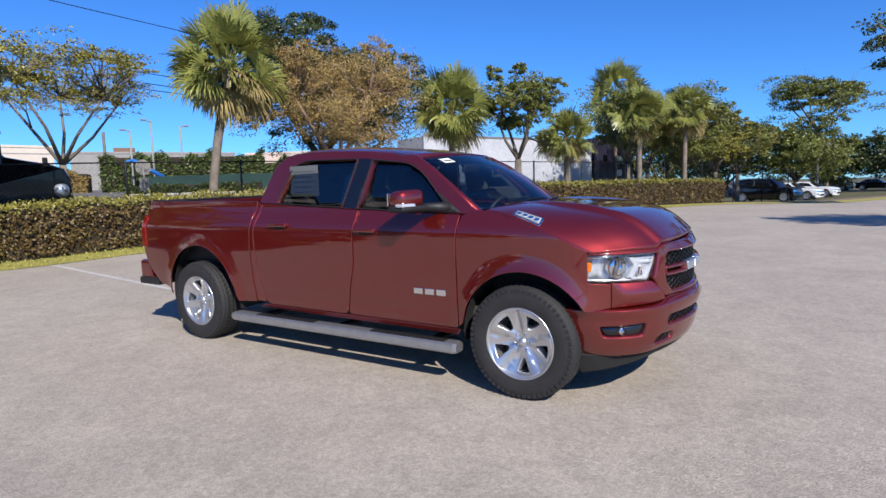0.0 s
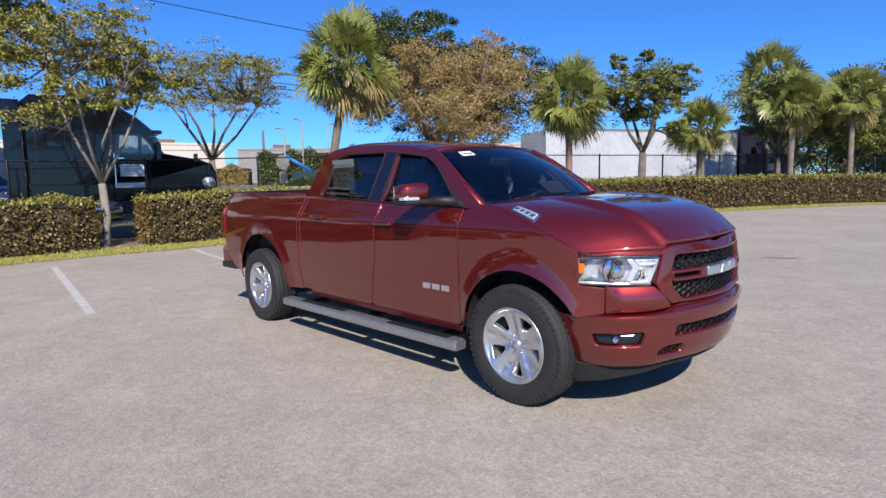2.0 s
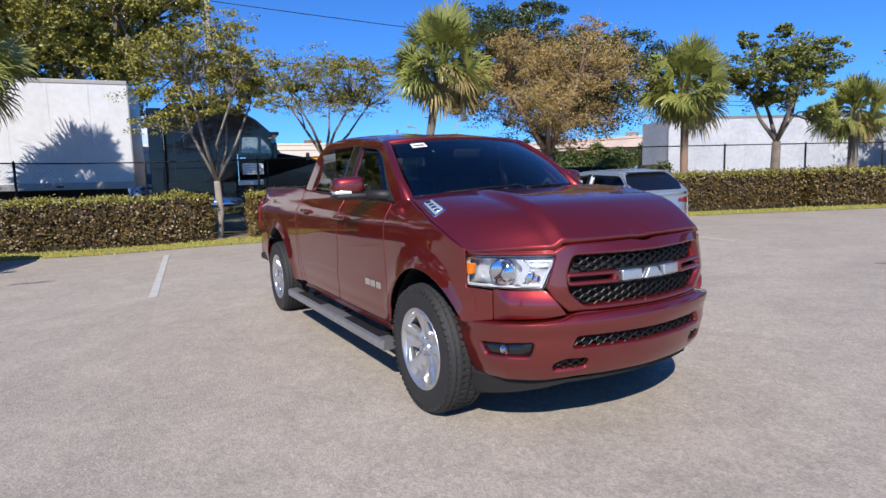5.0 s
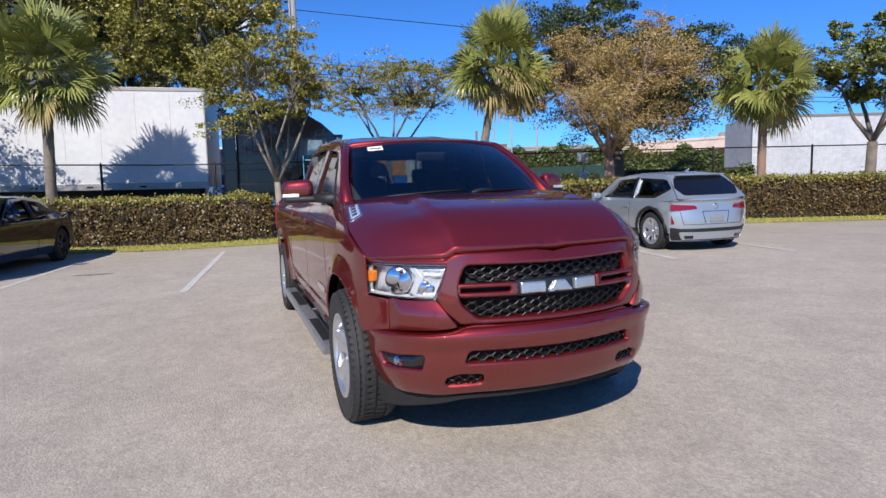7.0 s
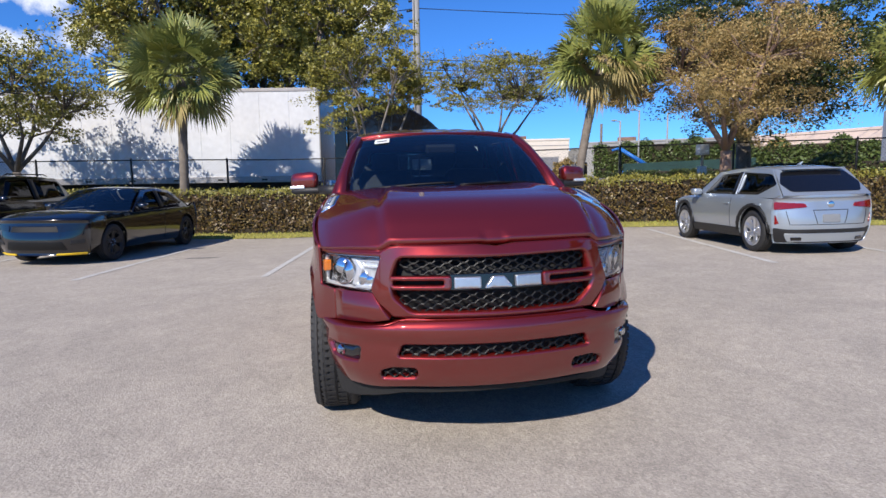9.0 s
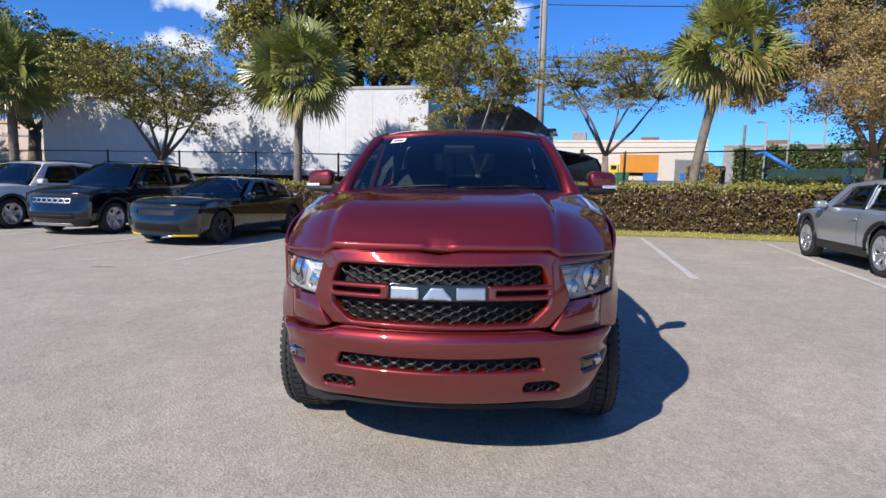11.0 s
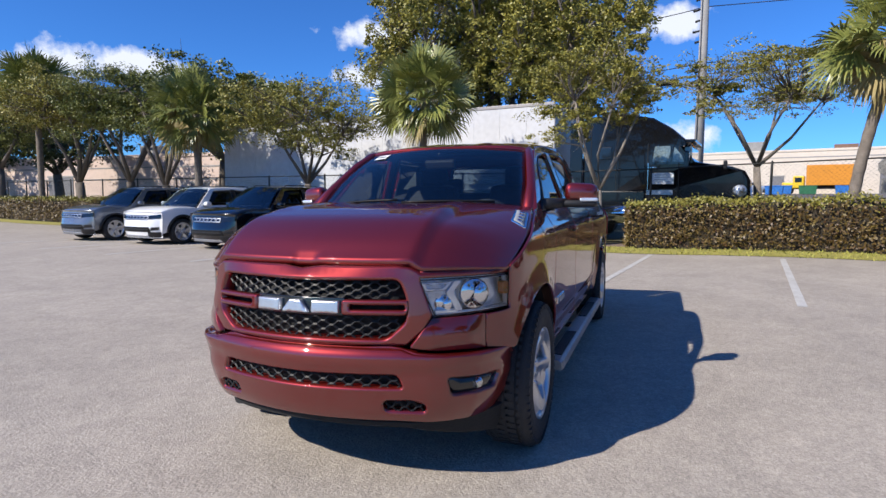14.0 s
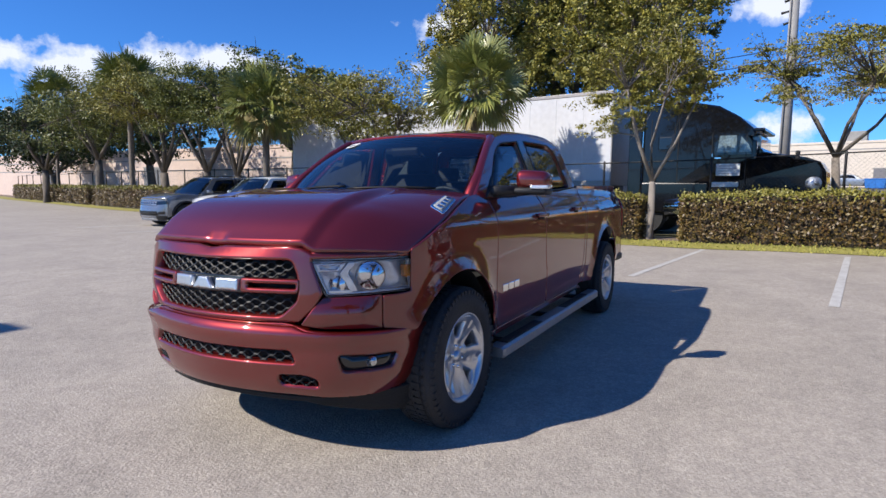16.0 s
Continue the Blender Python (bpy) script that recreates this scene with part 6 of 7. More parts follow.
        lay("grille_lip", rounded([(-gw, zf - 0.115), (gw, zf - 0.115), (gw, zf - 0.095), (-gw, zf - 0.095)], 0.005), front, GLOSS_BLACK, 1, 0.014)
        lay("lower_intake", rounded([(-0.66, 0.30), (0.66, 0.30), (0.56, 0.46), (-0.56, 0.46)], 0.03), front, GRILLE_BLACK, 1, 0.006, "black lower intake")
        for s in (-1, 1):
            sheet_metal("bonnet_scoop", rounded([(cowl + 0.42, s * 0.16), (cowl + 0.62, s * 0.16), (cowl + 0.62, s * 0.40), (cowl + 0.42, s * 0.40)], 0.03), lambda x, y: (x, y, zs(x) + 0.05 * (1 - (abs(y) / (hw0 * 0.95)) ** 2.5) + 0.004), GRILLE_BLACK, root, step=0.1, edge=0.06, flip=1, thick=0.006, roll=0.002, label="black bonnet vent")
    for s in (-1, 1):
        lay("headlamp", rounded([(s * (gw + 0.02), zf - 0.205), (s * 0.96, zf - 0.17), (s * 0.97, zf - 0.06), (s * (gw + 0.02), zf - 0.095)], 0.02), front, (GLOSS_BLACK if suv or paint is CAR_BLACK else LAMP_GLASS) if not simple else CHROME, 1, 0.012, "slim headlamp")
        lay("lamp_back", rounded([(s * (gw + 0.03), zf - 0.195), (s * 0.95, zf - 0.165), (s * 0.96, zf - 0.065), (s * (gw + 0.03), zf - 0.10)], 0.02), front, CHROME if paint is not CAR_BLACK else GLOSS_BLACK, 1, 0.005)
        zt = zs(-hl + nr)
        lay("tail_lamp", rounded([(s * 0.45, zt - 0.15), (s * 0.97, zt - 0.19), (s * 0.985, zt - 0.06), (s * 0.50, zt - 0.09)], 0.03), rear, RED_LENS, -1, 0.012, "red tail lamp")
        lay("fog_pocket", rounded([(s * 0.70, 0.40), (s * 0.93, 0.42), (s * 0.93, 0.50), (s * 0.72, 0.49)], 0.02), front, BLACK_PLASTIC, 1, 0.006)
    if suv and not simple:
        lay("skid_plate", rounded([(-0.7, 0.205), (0.7, 0.205), (0.62, 0.265), (-0.62, 0.265)], 0.02), front, BAR_GREY, 1, 0.012, "grey skid plate")
        lay("lower_cladding", rounded([(-0.97, 0.21), (-0.62, 0.21), (-0.62, 0.36), (-0.97, 0.36)], 0.02), front, BLACK_PLASTIC, 1, 0.008, "black lower cladding")
        lay("lower_cladding", rounded([(0.62, 0.21), (0.97, 0.21), (0.97, 0.36), (0.62, 0.36)], 0.02), front, BLACK_PLASTIC, 1, 0.008, "black lower cladding")
    if suv:
        for k in range(7):
            c = -gw + 0.085 + k * (gw * 2 - 0.17) / 6
            lay("grille_slot", rounded([(c - 0.070, zf - 0.210), (c + 0.070, zf - 0.210), (c + 0.070, zf - 0.105), (c - 0.070, zf - 0.105)], 0.02), front, SILVER, 1, 0.012, "bright grille slot")
            lay("slot_inner", rounded([(c - 0.054, zf - 0.192), (c + 0.054, zf - 0.192), (c + 0.054, zf - 0.124), (c - 0.054, zf - 0.124)], 0.015), front, GLOSS_BLACK, 1, 0.018)
    if suv:
        lay("skid_plate", rounded([(-0.80, 0.225), (0.80, 0.225), (0.84, 0.36), (-0.84, 0.36)], 0.03), rear, paint, -1, 0.016, "silver rear skid plate")
    lay("bumper_trim", rounded([(-0.985, 0.20), (0.985, 0.20), (0.985, 0.45), (0.8, 0.425), (-0.8, 0.425), (-0.985, 0.45)] if suv else [(-0.8, 0.24), (0.8, 0.24), (0.86, 0.40), (-0.86, 0.40)], 0.03), rear, BLACK_PLASTIC, -1, 0.006, "dark lower rear trim")
    zt = zs(-hl + nr)
    lay("number_plate", rounded([(-0.17, zt - 0.40), (0.17, zt - 0.40), (0.17, zt - 0.27), (-0.17, zt - 0.27)], 0.01), rear, PLATE, -1, 0.010, "plain number plate")
    if splitter:
        for s in (-1, 1):
            lay("splitter_guard", rounded([(s * 0.45, 0.205), (s * 0.97, 0.205), (s * 0.97, 0.245), (s * 0.45, 0.235)], 0.01), front, YELLOW, 1, 0.02, "yellow shipping guard on the splitter")
    box("underbody", (-hl + 0.3, -hw0 * 0.8, 0.2), (hl - 0.35, hw0 * 0.8, 0.42), UNDER, root, "dark underbody", 0.02)
    box("seat_row", (-0.75, -hw0 * 0.75, 0.5), (-0.45, hw0 * 0.75, belt_z + 0.12), CABIN, root, "dark seats", 0.08)
    box("dash", (cowl - 0.45, -hw0 * 0.8, 0.6), (cowl - 0.08, hw0 * 0.8, belt_z - 0.02), CABIN, root, "dark dashboard", 0.05)
    return root


def stand(x, y, heading):
    """On the sloping lot, with the lot's crossfall."""
    slope = math.degrees(math.atan((ground_z(y + 0.5) - ground_z(y - 0.5))))
    return pose(x, y, ground_z(y), slope, 0, 0) @ pose(0, 0, 0, 0, 0, heading)


BIGGER = Matrix.Scale(1.07, 4)
car("suv", stand(-6.66, 7.09, 188 - 14.5), "silver crossover parked nose-in at the hedge", CAR_SILVER, 4.2, 1.72, 1.48, 2.62, 0.80, 0.94, 0.95, 1.00, 0.95, 0.20, -1.52, -1.98, 0.36, SILVER, suv=True, cladding=True, wrap=True)
car("sedan", stand(-10.25, -6.25, -9), "black sports sedan with yellow guards on its front splitter", CAR_BLACK, 5.0, 1.90, 1.47, 3.15, 0.98, 0.98, 0.98, 1.08, 0.85, 0.05, -1.15, -1.85, 0.365, DARK_ALLOY, splitter=True)
car("suv", stand(-11.35, -9.6, -9) @ BIGGER, "black compact suv parked in a row", CAR_BLACK, 4.4, 1.86, 1.66, 2.65, 0.9, 1.05, 1.06, 1.08, 0.85, 0.20, -1.55, -1.95, 0.36, SILVER, suv=True, cladding=True, group="row of compact suvs")
car("suv", stand(-11.85, -12.72, -9) @ BIGGER, "white compact suv parked in a row", CAR_WHITE, 4.4, 1.86, 1.66, 2.65, 0.9, 1.05, 1.06, 1.08, 0.85, 0.20, -1.55, -1.95, 0.36, SILVER, suv=True, cladding=True, group="row of compact suvs")
car("suv", stand(-12.1, -15.8, -9) @ BIGGER, "steel-grey compact suv parked in a row", CAR_GREY, 4.4, 1.86, 1.66, 2.65, 0.9, 1.05, 1.06, 1.08, 0.85, 0.20, -1.55, -1.95, 0.36, SILVER, suv=True, cladding=True, group="row of compact suvs")
FAR_SUV = (4.9, 1.95, 1.80, 3.0, 0.92, 1.1, 1.12, 1.15, 1.2, 0.5, -2.0, -2.3, 0.38, SILVER)
SALOON = (4.6, 1.8, 1.42, 2.75, 0.9, 0.9, 0.95, 1.02, 0.8, 0.1, -1.1, -1.7, 0.33, SILVER)
car("suv", stand(-1.35, 47.3, -17), "large black suv parked side-on beyond the hedge", CAR_BLACK, *FAR_SUV, suv=True, simple=True)
car("sedan", stand(0.2, 51.6, -17), "white saloon parked far off beside the suv", CAR_WHITE, *SALOON, simple=True)
car("sedan", stand(1.5, 58.6, -17), "white saloon parked far off beside the suv", CAR_WHITE, *SALOON, simple=True)
car("suv", stand(3.6, 86.0, -15), "silver suv parked far off", CAR_SILVER, *FAR_SUV, suv=True, simple=True)
car("sedan", stand(8.6, 89.0, -15), "dark saloon parked far off", CAR_BLACK, *SALOON, simple=True)
car("sedan", pose(-71.4, 11.7, yard_z(-71.4), 0, 0, 80), "silver saloon in the yard behind the fence", CAR_SILVER, 4.6, 1.8, 1.42, 2.75, 0.9, 0.9, 0.95, 1.02, 0.8, 0.1, -1.1, -1.7, 0.33, SILVER, simple=True)
car("suv", pose(-27.0, -1.5, 0.75, 0, 0, 10), "blue car parked in the yard behind the trailer", CAR_BLUE, 4.6, 1.85, 1.6, 2.7, 0.9, 1.05, 1.05, 1.05, 0.9, 0.2, -1.6, -1.9, 0.36, SILVER, suv=True, simple=True)

# ---------------------------------------------------------------- fence
def fence_line(y):
    return edge_x(y) - 2.7


fence = thing("fence", pose(0, 0, 0), "black chain-link fence with round posts behind the hedge", "fence")
FENCE_H = 2.36
ys = [-70 + 3.1 * k for k in range(37)]
for y in ys:
    x, z = fence_line(y), ground_z(y)
    tube("post", [(x, y, z - 0.1), (x, y, z + FENCE_H), (x, y, z + FENCE_H + 0.05)], [0.034, 0.034, 0.01], STEEL_BLACK, fence, 8)
for h in (FENCE_H - 0.02, 0.12):
    pts = [(fence_line(y), y, ground_z(y) + h) for y in np.arange(ys[0], ys[-1] + 0.1, 1.55)]
    tube("rail", pts, 0.022, STEEL_BLACK, fence, 6)
wires = []
y = -40.0
while y < 38:
    for d in (-1, 1):
        y1 = y + d * (FENCE_H - 0.12)
        a = Vector((fence_line(y), y, ground_z(y) + 0.12))
        b = Vector((fence_line(y1), y1, ground_z(y1) + FENCE_H - 0.02))
        w = Vector((0, 0.0022, 0))
        wires.append(([a - w, a + w, b + w, b - w], [(0, 1, 2, 3)]))
    y += 0.11
v, f = join_data(wires)
tagged(mesh_object("wire_mesh", v, f, STEEL_BLACK, fence), kind="stuff")

# ---------------------------------------------------------------- lorry trailers and tractor
TRIM = material("trailer_rail", (0.333, 0.318, 0.311), 0.45, 0.5, var=0.2, scale=4)
TARP = material("dark_blue_paint", (0.02, 0.018, 0.04), 0.4, var=0.2, scale=2)


def trailer(y0, y1, d, z0, z1, label, depth=2.6, wheels_at=0, panels=16, skin=None):
    skin = skin or WHITE_PANEL
    a, b = Vector((edge_x(y0) - d, y0, 0)), Vector((edge_x(y1) - d, y1, 0))
    L = (b - a).length
    ang = math.degrees(math.atan2(b.y - a.y, b.x - a.x))
    root = thing("lorry_trailer", pose(a.x, a.y, ground_z(y0) * 0.6, 0, 0, ang), label, "trailer")
    H = z1
    gap = L / panels
    for k in range(panels):
        box("side_panel", (k * gap + 0.012, 0, z0), ((k + 1) * gap - 0.012, 0.05, H), skin, root, "", 0.006)
        box("seam_strip", (k * gap - 0.012, -0.004, z0), (k * gap + 0.012, 0.045, H), skin, root, "", 0.003)
    box("core", (0.02, 0.045, z0 + 0.02), (L - 0.02, depth, H - 0.02), skin, root, "", 0.02)
    box("top_rail", (-0.01, -0.02, H - 0.06), (L + 0.01, 0.06, H + 0.06), TRIM, root, "grey top rail", 0.01)
    box("bottom_rail", (-0.01, -0.02, z0 - 0.16), (L + 0.01, 0.06, z0 + 0.06), TRIM, root, "grey bottom rail", 0.01)
    for k in range(int(L / 1.6)):
        box("marker_plate", (0.6 + k * 1.6, -0.028, z0 - 0.09), (0.8 + k * 1.6, -0.018, z0 - 0.03), STEEL_BLACK, root, "dark marker", 0.003)
    box("front_frame", (L - 0.02, 0.0, z0 - 0.1), (L + 0.03, depth, H), TRIM, root, "", 0.01)
    for k in range(4):
        box("frame_beam", (L * 0.05, 0.5 + k * 0.55, z0 - 0.42), (L * 0.97, 0.62 + k * 0.55, z0 - 0.14), UNDER, root, "dark frame beam", 0.01)
    for x in (wheels_at + 1.2, wheels_at + 2.6):
        for yy in (0.28, depth - 0.28):
            v, f = tube_data([(x, yy - 0.2, 0.58), (x, yy + 0.2, 0.58)], [0.58, 0.58], 24)
            wh = mesh_object("wheel", v, f, RUBBER, root, "black trailer wheel", smooth=False)
            v, f = tube_data([(x, yy - 0.22, 0.58), (x, yy + 0.22, 0.58)], [0.28, 0.28], 18)
            mesh_object("rim", v, f, SILVER, wh)
    for yy in (0.5, depth - 0.5):
        box("landing_leg", (L * 0.82, yy - 0.06, 0.0), (L * 0.82 + 0.12, yy + 0.06, z0 - 0.1), UNDER, root, "dark landing leg", 0.01)
    return root


trailer(-19.0, -2.05, 4.7, 1.75, 4.86, "long white box trailer dappled with tree shade", wheels_at=0.6)
# white skin greyed and mottled in its colour for the dappled tree shade
trailer(19.2, 30.6, 8.0, 1.42, 3.98, "white box trailer far behind the palms", wheels_at=0.4, panels=10, skin=material("shade_dappled_panel", (0.55, 0.57, 0.62), 0.5, var=0.35, scale=0.7, bump=0.05, second=(0.40, 0.42, 0.47)))

CAB_BLACK = material("lorry_black", (0.004, 0.004, 0.005), 0.22, var=0.2, scale=6, spec=0.3, coat=0.5)
# opaque panes: daylight seen through the cab is painted as pale grey-blue
CAB_GLASS_DAYLIT = material("lorry_glass_daylit", (0.20, 0.27, 0.29), 0.06, var=0.6, scale=2.2, coat=0.8, second=(0.05, 0.07, 0.08))


# tractor unit, nose along the fence
def tractor(y0, y1, d, label, paint, k=1.2):
    a, b = Vector((edge_x(y0) - d, y0, 0)), Vector((edge_x(y1) - d, y1, 0))
    ang = math.degrees(math.atan2(b.y - a.y, b.x - a.x))
    L = (b - a).length
    root = thing("lorry_tractor", pose(a.x, a.y, 0, 0, 0, ang), label, "lorry")
    w = 2.5
    # sleeper, cab and bonnet share one outline; x along the lorry, y across
    prof = [(0.0, 0.95), (0.0, 4.15), (0.25, 4.38), (1.5, 4.42), (2.4, 4.22), (3.0, 3.85), (3.42, 3.46), (3.50, 3.30), (3.30, 3.26), (3.74, 2.72), (4.2, 2.64), (4.85, 2.54), (5.22, 2.40), (5.38, 2.10), (5.42, 1.05), (5.2, 0.95)]
    s = L / 5.4
    prof = [(x * s, z) for x, z in prof]
    n = len(prof)
    rows = [(0.10, 0.12), (0.0, 0.0), (w, 0.0), (w - 0.10, 0.12)]
    verts, faces = [], []
    for (yy, ins) in ((0.0, 0.10), (0.10, 0.0), (w - 0.10, 0.0), (w, 0.10)):
        cx, cz = L * 0.5, 2.3
        for x, z in prof:
            taper = 0.22 * max(0, (x / s - 3.6) / 1.8)
            y = 1.25 + (yy - 1.25) * (1 - taper)
            verts.append((cx + (x - cx) * (1 - ins * 0.35), y, cz + (z - cz) * (1 - ins * 0.35)))
    for r in range(3):
        for i in range(n):
            j = (i + 1) % n
            faces.append((r * n + i, r * n + j, (r + 1) * n + j, (r + 1) * n + i))
    faces += [tuple(range(n))[::-1], tuple(range(3 * n, 4 * n))]
    mesh_object("cab_shell", verts, faces, paint, root, "gloss black sleeper cab")
    flat = lambda x, z: (x * s, -0.004, z)
    sheet_metal("window_surround", rounded([(2.30, 2.64), (3.50, 2.64), (3.40, 2.95), (3.10, 3.32), (2.38, 3.34)], 0.06), flat, GLOSS_BLACK, root, step=0.2, edge=0.08, flip=1, thick=0.02, roll=0.004, label="black window surround")
    sheet_metal("side_window", rounded([(2.42, 2.72), (2.98, 2.72), (2.98, 3.25), (2.48, 3.26)], 0.05), flat, CAB_GLASS_DAYLIT, root, step=0.2, edge=0.08, flip=1, thick=0.006, roll=0.003, lift=0.010, label="side window")
    sheet_metal("front_quarter_window", rounded([(3.05, 2.72), (3.42, 2.70), (3.33, 2.95), (3.10, 3.22)], 0.04), flat, CAB_GLASS_DAYLIT, root, step=0.2, edge=0.08, flip=1, thick=0.006, roll=0.003, lift=0.010, label="front quarter window")
    box("windscreen", (3.36 * s, 0.25, 2.75), (3.62 * s, w - 0.25, 3.25), CAB_GLASS_DAYLIT, root, "sloping windscreen", 0.04, )
    box("sleeper_window", (0.55 * s, -0.012, 2.85), (1.05 * s, 0.02, 3.3), GLOSS_BLACK, root, "", 0.03)
    for q, z in ((1.2, 3.55), (0.3, 2.6)):
        box("panel_seam", (q * s, -0.010, 1.8), (q * s + 0.02, 0.01, 3.9), UNDER, root, "", 0.0)
    box("door_handle", (2.35 * s, -0.04, 2.52), (2.55 * s, 0.0, 2.57), CHROME, root, "", 0.01)
    box("sun_visor", (3.18 * s, 0.15, 3.36), (3.72 * s, w - 0.15, 3.47), paint, root, "black sun visor", 0.03)
    box("grab_rail", (2.27 * s, -0.05, 1.7), (2.30 * s, -0.02, 2.7), CHROME, root, "", 0.01)
    box("side_fairing", (0.05, -0.10, 0.75), (2.2 * s, 0.05, 1.75), paint, root, "black side fairing", 0.04)
    box("cab_edge_fairing", (-0.45, -0.04, 1.2), (0.0, 0.06, 4.2), paint, root, "black trailing fairing", 0.02)
    box("door_seam", (2.25 * s, -0.008, 1.5), (2.27 * s, 0.01, 3.35), UNDER, root, "", 0.0)
    box("door_seam", (3.25 * s, -0.008, 1.5), (3.27 * s, 0.01, 3.25), UNDER, root, "", 0.0)
    sign = part("door_sign", box_bm(bmesh.new(), (2.42 * s, -0.03, 1.98), (3.12 * s, -0.012, 2.36), 0.006), PAPER, root, "white door sign with grey print")
    for q in range(4):
        box("print_bar", (2.50 * s, -0.036, 2.03 + q * 0.08), (3.03 * s - 0.15 * (q % 2), -0.031, 2.07 + q * 0.08), BAR_GREY, sign, "", 0.0)
    box("lower_sign", (2.25 * s, -0.03, 1.62), (3.1 * s, -0.012, 1.78), PAPER, root, "white strip on the step", 0.006)
    box("step", (2.2 * s, -0.12, 0.8), (3.3 * s, 0.1, 1.2), BLACK_PLASTIC, root, "black step", 0.03)
    box("bumper", (5.2 * s, 0.05, 0.55), (5.5 * s, w - 0.05, 1.15), paint, root, "black bumper", 0.08)
    v, f = tube_data([(5.06 * s, 0.30, 1.74), (5.14 * s, 0.16, 1.76), (5.17 * s, 0.11, 1.76)], [0.21, 0.19, 0.12], 18)
    lamp = mesh_object("headlamp", v, f, LAMP_DARK, root, "dull clear headlamp", smooth=True)
    v, f = tube_data([(5.15 * s, 0.14, 1.76), (5.19 * s, 0.08, 1.76)], [0.10, 0.05], 14)
    mesh_object("lamp_bowl", v, f, BAR_GREY, lamp, smooth=True)
    box("mirror", (3.45 * s, -0.32, 2.45), (3.6 * s, -0.12, 3.05), paint, root, "black mirror", 0.04)
    box("bonnet_mirror", (4.6 * s, -0.12, 2.45), (4.72 * s, 0.02, 2.72), STEEL_BLACK, root, "", 0.03)
    tube("tank", [(0.9, 0.12, 0.95), (2.4, 0.12, 0.95)], 0.36, CHROME, root, 20, "bright fuel tank")
    for x in (4.35 * s, 0.2, -1.3):
        for yy in (0.3, w - 0.3):
            v, f = tube_data([(x, yy - 0.24, 0.6), (x, yy + 0.24, 0.6)], [0.6, 0.6], 26)
            wh = mesh_object("wheel", v, f, RUBBER, root, "black lorry wheel")
            v, f = tube_data([(x, yy - 0.27, 0.6), (x, yy - 0.24, 0.6), (x, yy + 0.26, 0.6)], [0.16, 0.30, 0.30], 20)
            mesh_object("rim", v, f, SILVER, wh, smooth=False)
    pts = [(4.35 * s + 0.72 * math.cos(radians(q)), -0.01, 0.62 + 0.72 * math.sin(radians(q))) for q in range(0, 181, 15)]
    tube("wheel_arch", pts, 0.05, UNDER, root, 6)
    box("frame", (-2.2, 0.7, 0.85), (4.8, 1.8, 1.1), UNDER, root, "black frame", 0.02)
    return root


tractor(-1.10, 4.25, 5.3, "black sleeper-cab lorry tractor with a white door sign", CAB_BLACK)
tractor(31.2, 34.6, 8.0, "dark violet lorry tractor behind the trees", TARP)

# ---------------------------------------------------------------- taller trees behind
broad_tree(-23.5, -8.6, 13.5, 4.6, 4.2, 41, leaves=26000, leaf=0.12, mat=LEAF_YELLOW, trunk=0.32, clumps=95, fill=0.22, flat=1.8, label="tall dark tree behind the white trailer")
broad_tree(-23.0, -2.8, 12.8, 3.9, 4.2, 42, leaves=24000, leaf=0.115, mat=LEAF_YELLOW, trunk=0.28, clumps=95, fill=0.22, flat=1.8, label="tall olive-green tree behind the white trailer")
broad_tree(-25.5, -5.8, 14.5, 3.6, 5.0, 45, leaves=16000, leaf=0.13, mat=LEAF, trunk=0.3, clumps=95, fill=0.22, flat=1.8, label="tall dark tree behind the white trailer")
broad_tree(-15.7, 13.2, 8.1, 4.1, 3.0, 43, leaves=30000, leaf=0.09, mat=LEAF_DARK, trunk=0.28, fork=2.6, clumps=38, fill=0.34, label="broad dark green tree behind the fence")
broad_tree(-18.8, 4.6, 6.4, 3.9, 4.0, 44, leaves=10000, leaf=0.06, mat=LEAF_YELLOW, bark=BARK_PALE, trunk=0.13, fork=2.5, clumps=64, fill=0.20, flat=0.6, label="flat-topped sparse tree on spreading pale limbs")
broad_tree(-27.0, -25.0, 9.4, 6.0, 4.8, 46, leaves=14000, leaf=0.16, mat=LEAF, trunk=0.35, clumps=36, fill=0.36, label="wide bright green tree behind the palms")
broad_tree(-28.0, -42.0, 9.0, 5.5, 4.0, 47, leaves=9000, leaf=0.2, mat=LEAF_DARK, trunk=0.35, clumps=30, fill=0.36, label="dark green tree far along the fence")
broad_tree(-31.0, -62.0, 9.5, 7.0, 3.0, 48, leaves=9000, leaf=0.24, mat=LEAF_DARK, trunk=0.35, clumps=30, fill=0.36, label="dark green tree far along the fence")
broad_tree(-22.0, -46.0, 8.0, 3.5, 3.2, 60, leaves=6000, leaf=0.16, mat=LEAF_DARK, trunk=0.25, clumps=24, fill=0.4, label="dark green tree in the hedge row")
palm(-24.5, -49.0, 8.5, 49, fan=1.9, count=34, label="tall palm at the end of the row")
palm(-9.0, 32.6, 7.0, 50, fan=1.5, count=26, radius=0.13, stiff=0.2, label="tall slender palm above the other crowns")
for k, (x, y, h, r) in enumerate(((-5.0, 33.5, 6.6, 2.3), (-3.6, 36.0, 6.9, 2.4), (-2.6, 38.8, 6.0, 2.2), (-6.3, 29.5, 6.2, 2.2), (-8.6, 36.0, 6.5, 3.0), (-5.0, 42.0, 6.5, 3.2))):
    broad_tree(x, y, h, r, 2.6, 70 + k, leaves=9000, leaf=0.10, mat=(LEAF, LEAF_YELLOW, LEAF)[k % 3], trunk=0.14, clumps=22, fill=0.42, label="olive-green street tree in the row")
